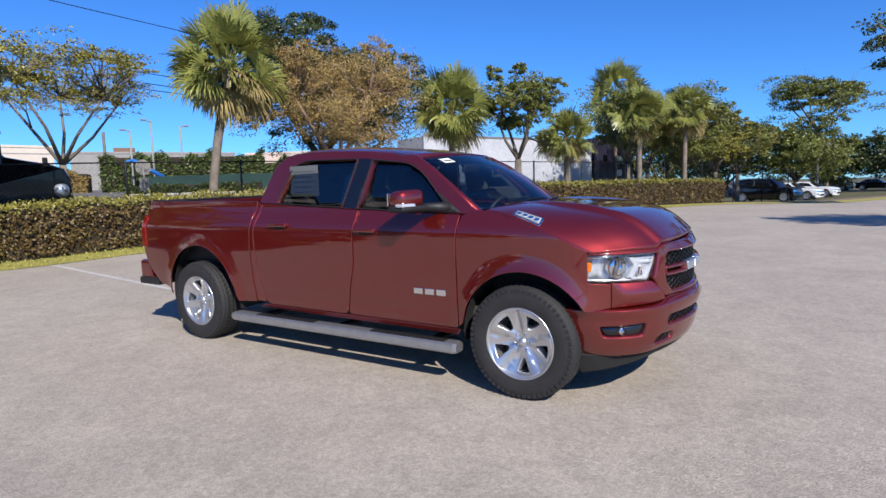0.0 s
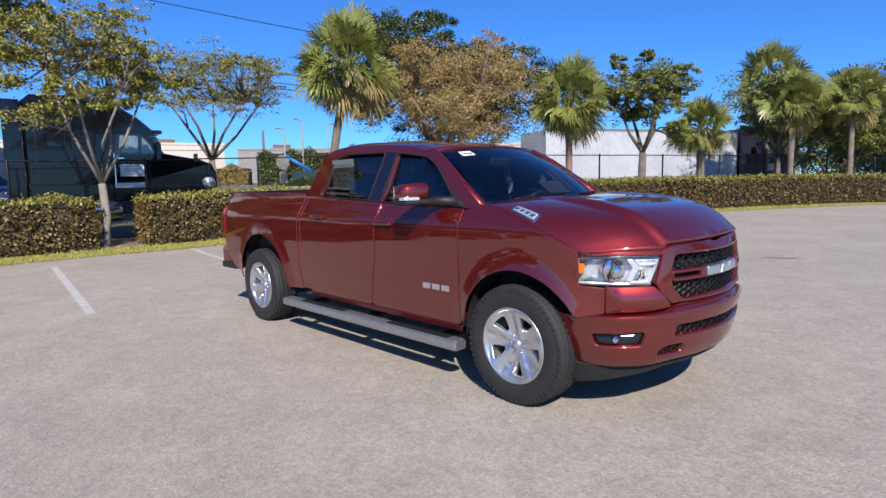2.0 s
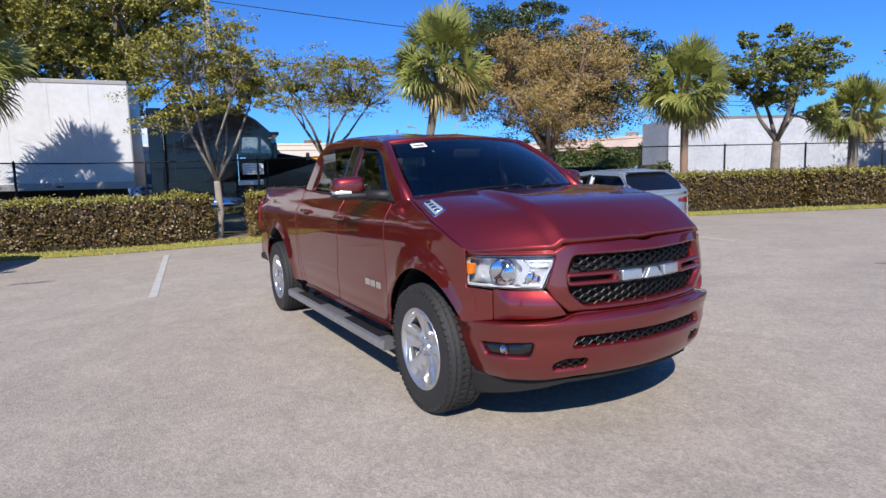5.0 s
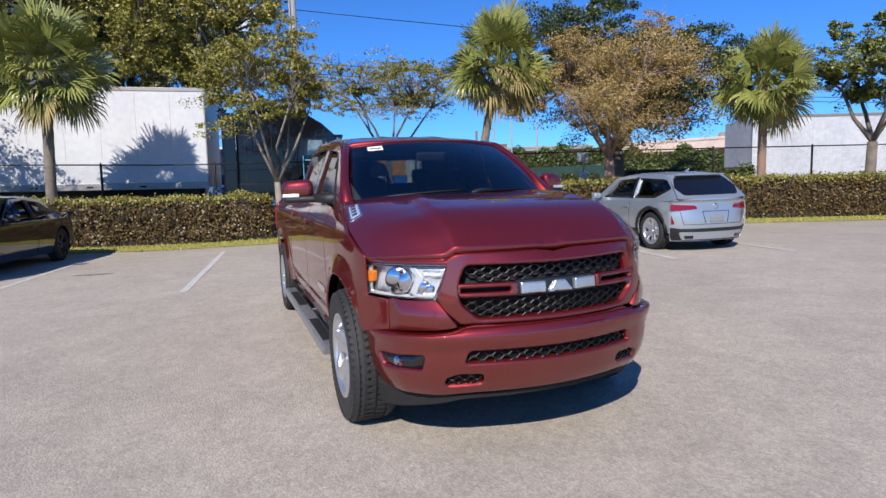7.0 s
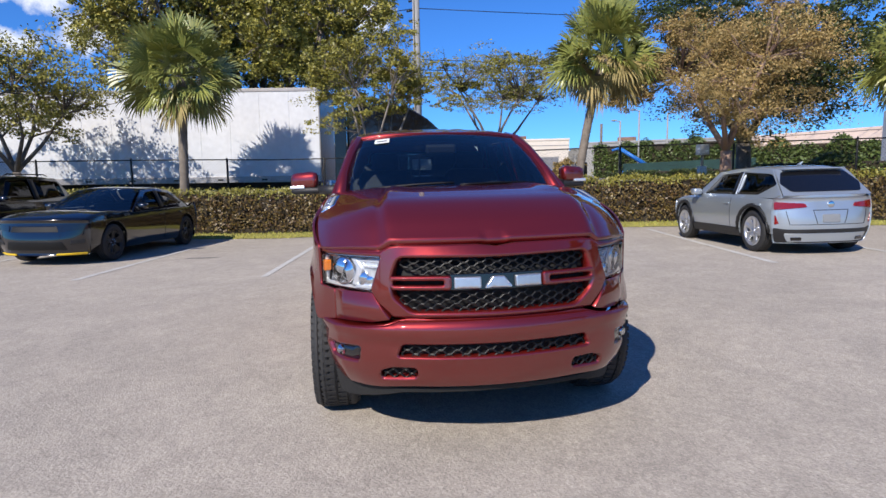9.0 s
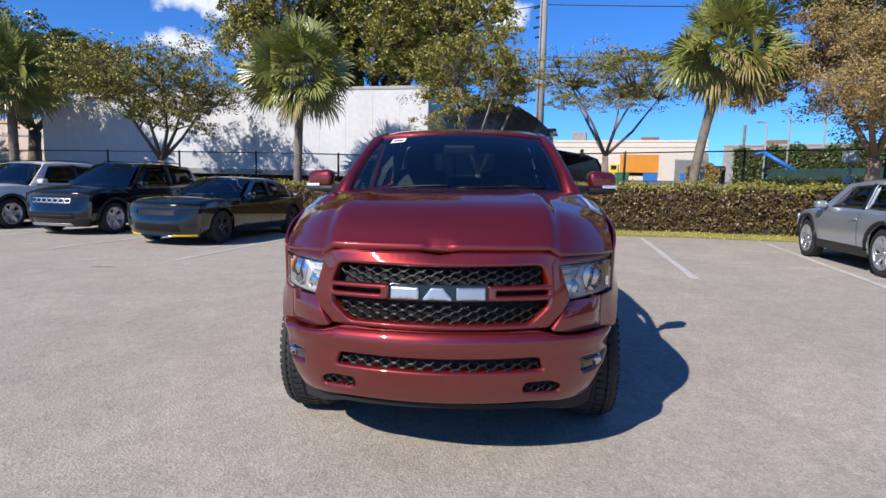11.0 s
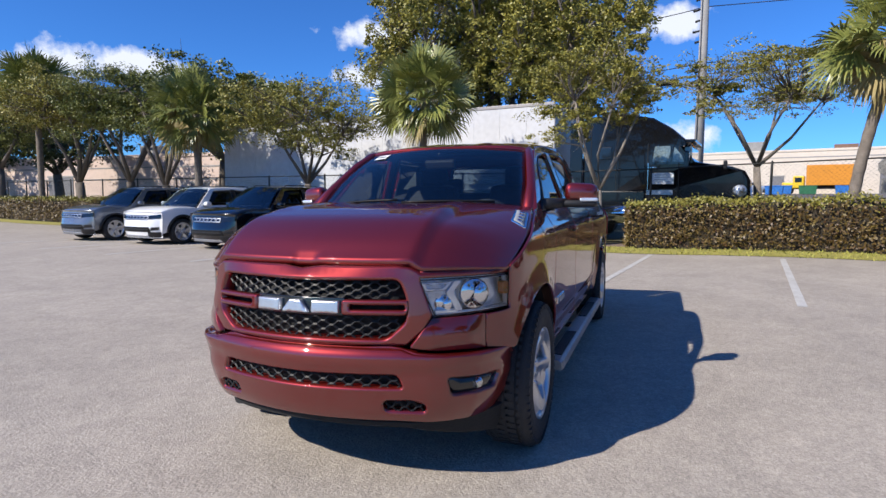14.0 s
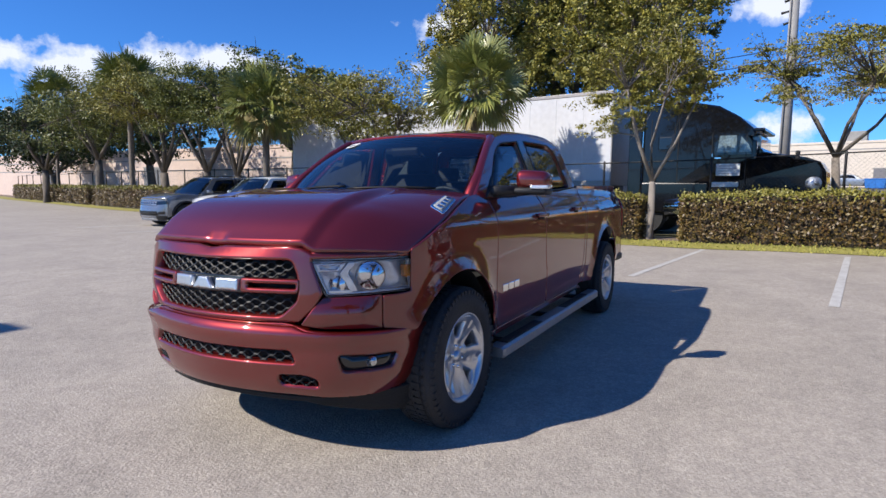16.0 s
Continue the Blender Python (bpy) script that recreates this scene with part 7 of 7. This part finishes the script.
broad_tree(0.2, 63.0, 8.2, 5.8, 2.0, 80, leaves=14000, leaf=0.17, mat=LEAF, trunk=0.3, clumps=32, fill=0.36, label="broad dark tree at the far end of the lot")
broad_tree(1.8, 66.0, 12.0, 6.2, 8.4, 81, leaves=9000, leaf=0.17, flat=0.7, mat=LEAF, trunk=0.25, clumps=26, fill=0.3, label="tall flat-crowned tree at the far end of the lot")
for k, (x, y, h, r) in enumerate(((10.0, 82.0, 7.5, 6.0), (20.0, 88.0, 7.0, 6.5), (3.0, 78.0, 6.5, 5.0), (30.0, 92.0, 7.5, 7.0), (-6, 62, 7, 5), (-14, 70, 8, 7), (42, 100, 8, 8))):
    broad_tree(x, y, h, r, 1.6, 90 + k, leaves=7000, leaf=0.26, mat=LEAF if k % 2 else LEAF_DARK, trunk=0.3, clumps=26, fill=0.4, label="distant olive-green tree beyond the lot")
broad_tree(8.6, 33.0, 11.5, 4.4, 5.2, 98, leaves=8000, leaf=0.17, mat=LEAF_DARK, trunk=0.3, clumps=26, fill=0.36, label="dark tree overhanging the far side of the lot")
broad_tree(9.0, 12.3, 7.0, 2.6, 4.6, 99, leaves=6000, leaf=0.13, trunk=0.2, clumps=20, fill=0.4, label="tree beside the lot throwing shade on the asphalt")


# ---------------------------------------------------------------- buildings and yard
STUCCO = material("pink_stucco", (0.66, 0.52, 0.44), 0.85, var=0.15, scale=0.4, bump=0.2)
CREAM = material("cream_wall", (0.64, 0.57, 0.48), 0.85, var=0.12, scale=0.3, bump=0.1)
ROOF_BROWN = material("brown_roof", (0.22, 0.13, 0.09), 0.8, var=0.3, scale=1, bump=0.3)
GREY_DOOR = material("grey_door", (0.18, 0.18, 0.19), 0.6, var=0.2, scale=2)
ORANGE = material("orange_container", (0.629, 0.244, 0.0148), 0.5, var=0.12, scale=1)
BLUE_BIN = material("blue_bin", (0.02, 0.16, 0.50), 0.5, var=0.2, scale=2)
GREEN_BIN = material("green_bin", (0.02, 0.14, 0.06), 0.5, var=0.2, scale=2)
POLE_GREY = material("concrete_pole", (0.311, 0.303, 0.289), 0.8, var=0.25, scale=2, bump=0.2)


def shed(name, a, b, depth, z1, wall_mat, label, parapet=0.25, doors=(), boxes=(), bands=()):
    """A flat-roofed building whose front runs from a to b."""
    a, b = Vector((*a, 0)), Vector((*b, 0))
    ang = math.degrees(math.atan2(b.y - a.y, b.x - a.x))
    L = (b - a).length
    root = thing(name, pose(a.x, a.y, 0, 0, 0, ang), label, "building")
    box("wall", (0, 0, -0.3), (L, depth, z1), wall_mat, root, "", 0.02)
    box("parapet", (-0.08, -0.08, z1 - parapet), (L + 0.08, depth + 0.08, z1 + 0.04), wall_mat, root, "", 0.03)
    for x0, x1, h, mt in doors:
        dr = box("roller_door", (x0, -0.05, 0.0), (x1, 0.06, h), mt, root, "", 0.02)
        box("door_frame", (x0 - 0.12, -0.07, h), (x1 + 0.12, 0.05, h + 0.15), POLE_GREY, dr, "", 0.01)
    for x0, z0, w, h, mt in boxes:
        box("roof_unit", (x0, 0.2, z0), (x0 + w, 1.6, z0 + h), mt, root, "grey roof unit", 0.03)
    for z in bands:
        box("band", (0, -0.03, z), (L, 0.02, z + 0.12), POLE_GREY, root, "thin wall band", 0.01)
    return root


shed("warehouse", (-36.5, -92.0), (-32.6, -19.0), 14, 5.0, STUCCO, "long pink stucco warehouse behind the fence", bands=(3.9, 2.9), doors=((20, 23, 3, GREY_DOOR), (40, 43.5, 3.2, GREY_DOOR), (58, 60, 2.6, GREY_DOOR)), boxes=((12, 5.0, 1.5, 0.9, POLE_GREY), (30, 5.0, 1.2, 0.7, POLE_GREY), (52, 5.0, 1.6, 0.8, POLE_GREY)))
shed("warehouse", (-34.0, -6.0), (-32.0, -1.2), 6, 3.9, STUCCO, "low pink building in the yard gap", doors=((2.4, 3.6, 2.6, GREY_DOOR),))
shed("warehouse", (-86.0, -8.0), (-76.4, 29.3), 14, 7.9, CREAM, "cream flat-roofed warehouse with a dark door", doors=((34.6, 37.0, 5.2, GREY_DOOR), (23.5, 25.0, 4.6, GREY_DOOR)), boxes=((20.6, 7.9, 2.0, 1.2, POLE_GREY), (30.0, 7.9, 2.4, 0.5, ROOF_BROWN)), bands=(6.9,))
shed("warehouse", (-58.0, 43.0), (-40.0, 52.5), 12, 6.5, STUCCO, "pale warehouse behind the far hedge", boxes=((14, 6.5, 1.2, 0.5, POLE_GREY),))
shed("warehouse", (-80.5, 33.0), (-70.5, 51.0), 10, 7.6, POLE_GREY, "grey warehouse on the far side of the yard", boxes=((5, 7.6, 2.6, 0.6, ROOF_BROWN),))
house = thing("house", pose(-27.0, 38.0, 0, 0, 0, 66), "house with a brown hipped roof behind the hedge", "house")
box("wall", (0, 0, 0), (11, 8, 3.3), CREAM, house, "", 0.02)
verts = [(-0.5, -0.5, 3.3), (11.5, -0.5, 3.3), (11.5, 8.5, 3.3), (-0.5, 8.5, 3.3), (3.2, 4, 5.2), (7.8, 4, 5.2)]
mesh_object("roof", verts, [(0, 1, 5, 4), (1, 2, 5), (2, 3, 4, 5), (3, 0, 4), (3, 2, 1, 0)], ROOF_BROWN, house, "brown hipped roof")
lorry = thing("box_lorry", pose(-73.0, 17.2, yard_z(-73), 0, 0, 76), "yellow cab-over lorry with an orange box body", "lorry")
box("box_body", (0, 0, 1.0), (4.7, 2.3, 3.3), ORANGE, lorry, "orange box body", 0.04)
box("frame", (-1.8, 0.4, 0.6), (4.6, 1.9, 1.0), UNDER, lorry, "", 0.02)
bm = bmesh.new()
box_bm(bm, (-1.3, 0.1, 0.65), (-0.15, 2.2, 2.1), 0.15)
box_bm(bm, (-2.4, 0.25, 0.6), (-1.2, 2.05, 1.35), 0.15)
cab_ = part("cab", bm, YELLOW, lorry, "yellow cab with a short bonnet")
box("cab_window", (-1.1, 0.08, 1.35), (-0.4, 0.14, 1.9), GLOSS_BLACK, cab_, "dark window", 0.03)
for x in (-1.7, 3.4):
    for yy in (0.1, 1.9):
        tube("wheel", [(x, yy, 0.45), (x, yy + 0.3, 0.45)], 0.45, RUBBER, lorry, 18)
for x, y, mt, ang in ((-67.5, 14.0, BLUE_BIN, 78), (-67.1, 16.2, GREEN_BIN, 78), (-66.3, 19.3, BLUE_BIN, 78), (-72.8, 25.6, BLUE_BIN, 74), (-72.1, 27.8, BLUE_BIN, 74), (-64.2, 12.6, BLUE_BIN, 78)):
    sk = thing("skip", pose(x, y, yard_z(x), 0, 0, ang), ("blue" if mt is BLUE_BIN else "green") + " steel skip standing in the yard", "skip", "skips in the yard")
    bm = bmesh.new()
    box_bm(bm, (-0.85, -0.55, 0.08), (0.85, 0.55, 0.95), 0.03)
    for vv in bm.verts:
        vv.co.x *= 0.85 + 0.14 * vv.co.z
    part("tub", bm, mt, sk)
    box("rim", (-0.86, -0.59, 0.92), (0.86, 0.59, 1.0), mt, sk, "", 0.02)
    for q in (-0.5, 0, 0.5):
        box("rib", (q - 0.04, -0.59, 0.12), (q + 0.04, -0.54, 0.92), mt, sk, "", 0.01)

# power pole with transformer and lines
pole = thing("utility_pole", pose(-44.0, 4.2, 0), "tall grey utility pole with a small drum and cables", "utility pole")
tube("shaft", [(0, 0, 0), (0.05, 0, 10), (0.1, 0, 20.0)], [0.38, 0.31, 0.24], POLE_GREY, pole, 14)
tube("riser", [(0.42, -0.28, 0), (0.36, -0.26, 17)], 0.06, POLE_GREY, pole, 8)
for k in range(6):
    tube("insulator", [(0.3, -0.62 - 0.16 * (k % 2), 13.0 + 0.75 * k), (0.3, -0.25, 13.1 + 0.75 * k)], [0.09, 0.06], STEEL_BLACK, pole, 8)
tube("drum", [(0.4, -3.2, 10.2), (0.4, -1.6, 10.25)], 0.24, STEEL_BLACK, pole, 12, "dark cable drum")
for k, (h, sag) in enumerate(((11.6, 0.5), (10.8, 0.5), (10.25, 0.4), (15.6, 0.6))):
    for sg, reach in ((-1, 13), (1, 70)):
        pts = [(sg * 0.05 * u * reach, sg * u * reach, h - 4 * sag * u * (1 - u)) for u in np.linspace(0, 1, 11)]
        tube("cable", pts, 0.03, STEEL_BLACK, pole, 4)


def street_lamp(x, y, h, label, arm=(1, 0)):
    root = thing("street_lamp", pose(x, y, 0), label, "street lamp")
    tube("shaft", [(0, 0, 0), (0, 0, h)], [0.11, 0.08], POLE_GREY, root, 8)
    tube("arm", [(0, 0, h - 0.1), (arm[0] * 0.5, arm[1] * 0.5, h + 0.02)], 0.05, POLE_GREY, root, 6)
    box("head", (arm[0] * 0.7 - 0.22, arm[1] * 0.7 - 0.22, h - 0.04), (arm[0] * 0.7 + 0.22, arm[1] * 0.7 + 0.22, h + 0.1), POLE_GREY, root, "flat lamp head", 0.03)


street_lamp(-54.3, 26.6, 7.9, "pale street lamp beyond the yard", (0, -1))
street_lamp(-53.5, 28.3, 8.9, "pale street lamp beyond the yard", (0, -1))
street_lamp(-53.9, 31.7, 8.7, "thin dark pole beyond the yard", (0, 1))
# out of view: added only to cast the shadow patch, its true caster unknown
street_lamp(6.35, -9.5, 6.0, "unseen stand-in lamp added to cast a shadow patch on the asphalt", (0, 1))
street_lamp(2.0, 61.0, 4.6, "grey lamp at the end of the lot", (1, 0))
tube("shaft", [(-60.0, 27.0, 0), (-60.0, 27.0, 8.2)], 0.14, BARK, thing("utility_pole", pose(0, 0, 0), "thin wooden pole behind the far hedge", "utility pole"), 8)

# far hedges beyond the yard road, with their kerb
def far_hedge(x0, y0, x1, y1, z0, h, depth, seed, mat, label, leaves, leaf=0.2):
    rng = np.random.default_rng(seed)
    root = thing("hedge", pose(x0, y0, z0), label, "hedge")
    d = Vector((x1 - x0, y1 - y0, 0))
    ang = math.degrees(math.atan2(d.y, d.x))
    bm = bmesh.new()
    box_bm(bm, (0, 0, 0), (d.length, depth, h * 0.9), 0.2, pose(0, 0, 0, 0, 0, ang))
    # same shade-coloured filler behind the far leaves
    part("core", bm, HEDGE_SHADE_CORE, root)
    n = leaves
    u, s = rng.random(n), rng.random(n)
    side_ = s < 0.65
    lx = u * d.length
    ly = np.where(side_, -0.05, (s - 0.65) / 0.35 * depth)
    lz = np.where(side_, s / 0.65 * h, h * 0.92) * (0.92 + 0.2 * np.sin(lx * 1.9 + seed) * np.sin(lx * 0.7))
    c, sn = math.cos(radians(ang)), math.sin(radians(ang))
    cen = np.stack([lx * c - ly * sn, lx * sn + ly * c, lz], 1)
    v, f = leaf_cloud(rng, cen, np.full((n, 3), leaf), n, leaf)
    tagged(mesh_np("foliage", v, f, mat, root), kind="stuff")
    return root


far_hedge(-57.2, 24.9, -46.4, 36.0, 1.6, 4.2, 2.0, 51, LEAF_GREEN, "tall rough green hedge beyond the yard road", 16000, 0.24)
far_hedge(-46.4, 36.0, -36.0, 43.5, 1.4, 3.6, 2.0, 54, LEAF_GREEN, "tall rough green hedge beyond the yard road", 14000, 0.24)
far_hedge(-49.3, 23.0, -37.5, 27.7, 1.5, 1.0, 1.0, 52, LEAF_DARK, "low dark hedge along the yard road", 8000, 0.14)
far_hedge(-60.5, 21.5, -58.0, 24.0, 1.7, 2.4, 1.5, 55, LEAF_BROWN, "scrubby dry shrubs beside the yard road", 4000, 0.2)
far_hedge(-17.5, 15.0, -14.4, 19.2, 0, 2.3, 1.2, 53, LEAF_GREEN, "rough green shrubs against the fence", 6000, 0.12)
screen_ = box("screen_fence", (0, 0, 0), (13.0, 0.08, 1.9), material("green_screen", (0.02, 0.06, 0.05), 0.8, var=0.4, scale=0.8), None, "", 0.01)
screen_.matrix_world = pose(-50.5, 25.2, 1.4, 0, 0, 26)
tagged(screen_, "dark green windbreak screen behind the low hedge", "fence")
kerb = thing("kerb", pose(-47.4, 22.2, 1.55, 0, 0, 13), "row of white kerb stones beside the yard road", "kerb", kind="structure")
for k in range(15):
    box("stone", (k * 1.45, -0.12, -0.2), (k * 1.45 + 1.0, 0.12, 0.17), PAINT_LINE, kerb, "", 0.03)
lift = thing("boom_lift", pose(-51.8, 27.1, 1.65, 0, 0, 62), "blue boom lift parked in the yard", "boom lift")
part("chassis", box_bm(bmesh.new(), (-1.2, -0.8, 0.4), (1.3, 0.8, 1.0), 0.08), BLUE_BIN, lift)
part("turret", box_bm(bmesh.new(), (-0.2, -0.6, 1.0), (1.4, 0.6, 1.6), 0.1), BLUE_BIN, lift)
tube("boom", [(1.2, 0, 1.5), (-1.6, 0, 3.3)], 0.2, BLUE_BIN, lift, 6)
tube("jib", [(-1.6, 0, 3.3), (-2.3, 0, 3.1)], 0.12, BLUE_BIN, lift, 6)
for x in (-0.8, 0.9):
    for yy in (-0.85, 0.6):
        tube("wheel", [(x, yy, 0.4), (x, yy + 0.25, 0.4)], 0.4, RUBBER, lift, 16)
sgn = thing("road_sign", pose(-22.7, 9.5, 0), "back of an octagonal road sign on a thin post", "road sign")
tube("post", [(0, 0, 0), (0, 0, 2.75)], 0.03, POLE_GREY, sgn, 6)
v, f = tube_data([(-0.012, 0, 2.75), (0.012, 0, 2.75)], [0.36, 0.36], 8)
mesh_object("plate", v, f, POLE_GREY, sgn, "grey octagonal plate")
box("lower_plate", (-0.01, -0.2, 1.75), (0.012, 0.2, 2.3), POLE_GREY, sgn, "grey lower plate", 0.004)
sensor = thing("sign_post", pose(-15.7, 11.6, 0), "white utility box on a post by the fence", "utility box")
tube("post", [(0, 0, 0), (0, 0, 2.4)], 0.05, POLE_GREY, sensor, 6)
box("cabinet", (-0.12, -0.2, 2.35), (0.12, 0.2, 2.75), PAPER, sensor, "white cabinet", 0.02)
box("lower_cabinet", (-0.1, -0.14, 1.55), (0.1, 0.14, 1.95), PAPER, sensor, "white cabinet", 0.02)

# tar patches on the asphalt
def tar_patch(x, y, a, b, ang, seed):
    verts = []
    for k in range(22):
        w = 2 * math.pi * k / 22
        r = 1 + 0.35 * noise.noise(Vector((math.cos(w) * 1.7, math.sin(w) * 1.7, seed)))
        px, py = a * r * math.cos(w), b * r * math.sin(w)
        c, sn = math.cos(radians(ang)), math.sin(radians(ang))
        q = (x + px * c - py * sn, y + px * sn + py * c)
        verts.append((q[0], q[1], ground_z(q[1]) + 0.004))
    ob = mesh_object("tar_patch", verts, [tuple(range(22))], TAR)
    return tagged(ob, "dark tar patch on the worn asphalt", "road patch", kind="structure")


TAR = material("tar", (0.10, 0.095, 0.09), 0.8, var=0.5, scale=8, bump=0.4, second=(0.26, 0.24, 0.21))
tar_patch(-8.67, -3.9, 0.10, 0.30, 5, 3)
tar_patch(-0.6, 6.65, 0.28, 0.06, 25, 5)
tar_patch(-4.95, -5.77, 0.03, 0.18, 10, 8)

# grass blades on the verge
rng = np.random.default_rng(7)
n = 9000
gy = rng.uniform(-22, 26, n)
inward = rng.uniform(-0.06, 0.98, n)
gx = np.interp(gy, EDGE_Y, EDGE_X) - inward
gzv = np.array([ground_z(q) for q in gy]) + np.maximum(0, inward) * BED
base = np.stack([gx, gy, gzv], 1)
up_ = np.stack([rng.normal(0, 0.03, n), rng.normal(0, 0.03, n), rng.uniform(0.03, 0.08, n)], 1)
wd = np.stack([rng.normal(0, 0.012, n), rng.normal(0, 0.012, n), np.zeros(n)], 1)
v = np.stack([base - wd, base + wd, base + up_], 1).reshape(-1, 3)
tagged(mesh_np("grass", v, np.arange(n * 3).reshape(-1, 3), GRASS, None), "short dry grass along the lot's edge", "grass", kind="stuff")
# ---------------------------------------------------------------- clouds: soft sheets of the far sky
def cloud_material():
    m = bpy.data.materials.new("cloud_vapour")
    m.use_nodes = True
    nt = m.node_tree
    nt.nodes.remove(nt.nodes["Principled BSDF"])
    tc, no, gr, sub, ramp, em, tr, mix = (nt.nodes.new(k) for k in ("ShaderNodeTexCoord", "ShaderNodeTexNoise", "ShaderNodeVectorMath", "ShaderNodeMath", "ShaderNodeMapRange", "ShaderNodeEmission", "ShaderNodeBsdfTransparent", "ShaderNodeMixShader"))
    oi = nt.nodes.new("ShaderNodeObjectInfo")
    add = nt.nodes.new("ShaderNodeVectorMath")
    nt.links.new(tc.outputs["Object"], add.inputs[0])
    nt.links.new(oi.outputs["Location"], add.inputs[1])
    no.inputs["Scale"].default_value, no.inputs["Detail"].default_value, no.inputs["Roughness"].default_value = 0.016, 7, 0.6
    nt.links.new(add.outputs[0], no.inputs["Vector"])
    sc = nt.nodes.new("ShaderNodeVectorMath")
    sc.operation = "MULTIPLY_ADD"
    sc.inputs[1].default_value, sc.inputs[2].default_value = (2, 2, 0), (-1, -1, 0)
    nt.links.new(tc.outputs["Generated"], sc.inputs[0])
    gr.operation = "LENGTH"
    nt.links.new(sc.outputs[0], gr.inputs[0])
    sub.operation = "MULTIPLY_ADD"
    sub.inputs[1].default_value = -0.62
    nt.links.new(gr.outputs["Value"], sub.inputs[0])
    nt.links.new(no.outputs["Fac"], sub.inputs[2])
    ramp.inputs[1].default_value, ramp.inputs[2].default_value, ramp.inputs[4].default_value = 0.10, 0.34, 0.93
    nt.links.new(sub.outputs[0], ramp.inputs[0])
    em.inputs[0].default_value, em.inputs[1].default_value = (0.86, 0.90, 1.0, 1), 0.88
    nt.links.new(ramp.outputs[0], mix.inputs[0])
    nt.links.new(tr.outputs[0], mix.inputs[1])
    nt.links.new(em.outputs[0], mix.inputs[2])
    nt.links.new(mix.outputs[0], nt.nodes["Material Output"].inputs[0])
    return m


VAPOUR = cloud_material()
CLOUDS = ((207.5, 15.5, 11, 3.6), (208.7, 11.6, 7, 3.4), (179.3, 15.8, 7.5, 4.2), (228, 11.2, 8, 4), (217.5, 10, 6, 2.4), (234, 10.8, 7, 5), (241, 9.8, 11, 5.5), (246, 10.2, 6, 3.5), (177.5, 6, 6, 5), (203, 12.5, 6, 4.5), (224.7, 10.8, 5, 2.6))
for az, el, w, h in CLOUDS:
    dist = 1500
    c = Vector((math.cos(radians(az)) * math.cos(radians(el)), math.sin(radians(az)) * math.cos(radians(el)), math.sin(radians(el)))) * dist
    W, H = dist * radians(w * 1.3), dist * radians(h * 1.2)
    n = 4
    verts = [(W * (i / n - 0.5), H * (j / n - 0.5), 0) for i in range(n + 1) for j in range(n + 1)]
    faces = [(i * (n + 1) + j, (i + 1) * (n + 1) + j, (i + 1) * (n + 1) + j + 1, i * (n + 1) + j + 1) for i in range(n) for j in range(n)]
    ob = mesh_object("backdrop_cloud", verts, faces, VAPOUR)
    ob.matrix_world = look(c, (0, 0, 0)) @ pose(0, 0, 0, 0, 180, 0)
    tagged(ob, "soft white fair-weather cloud in the sky", "cloud", kind="structure")
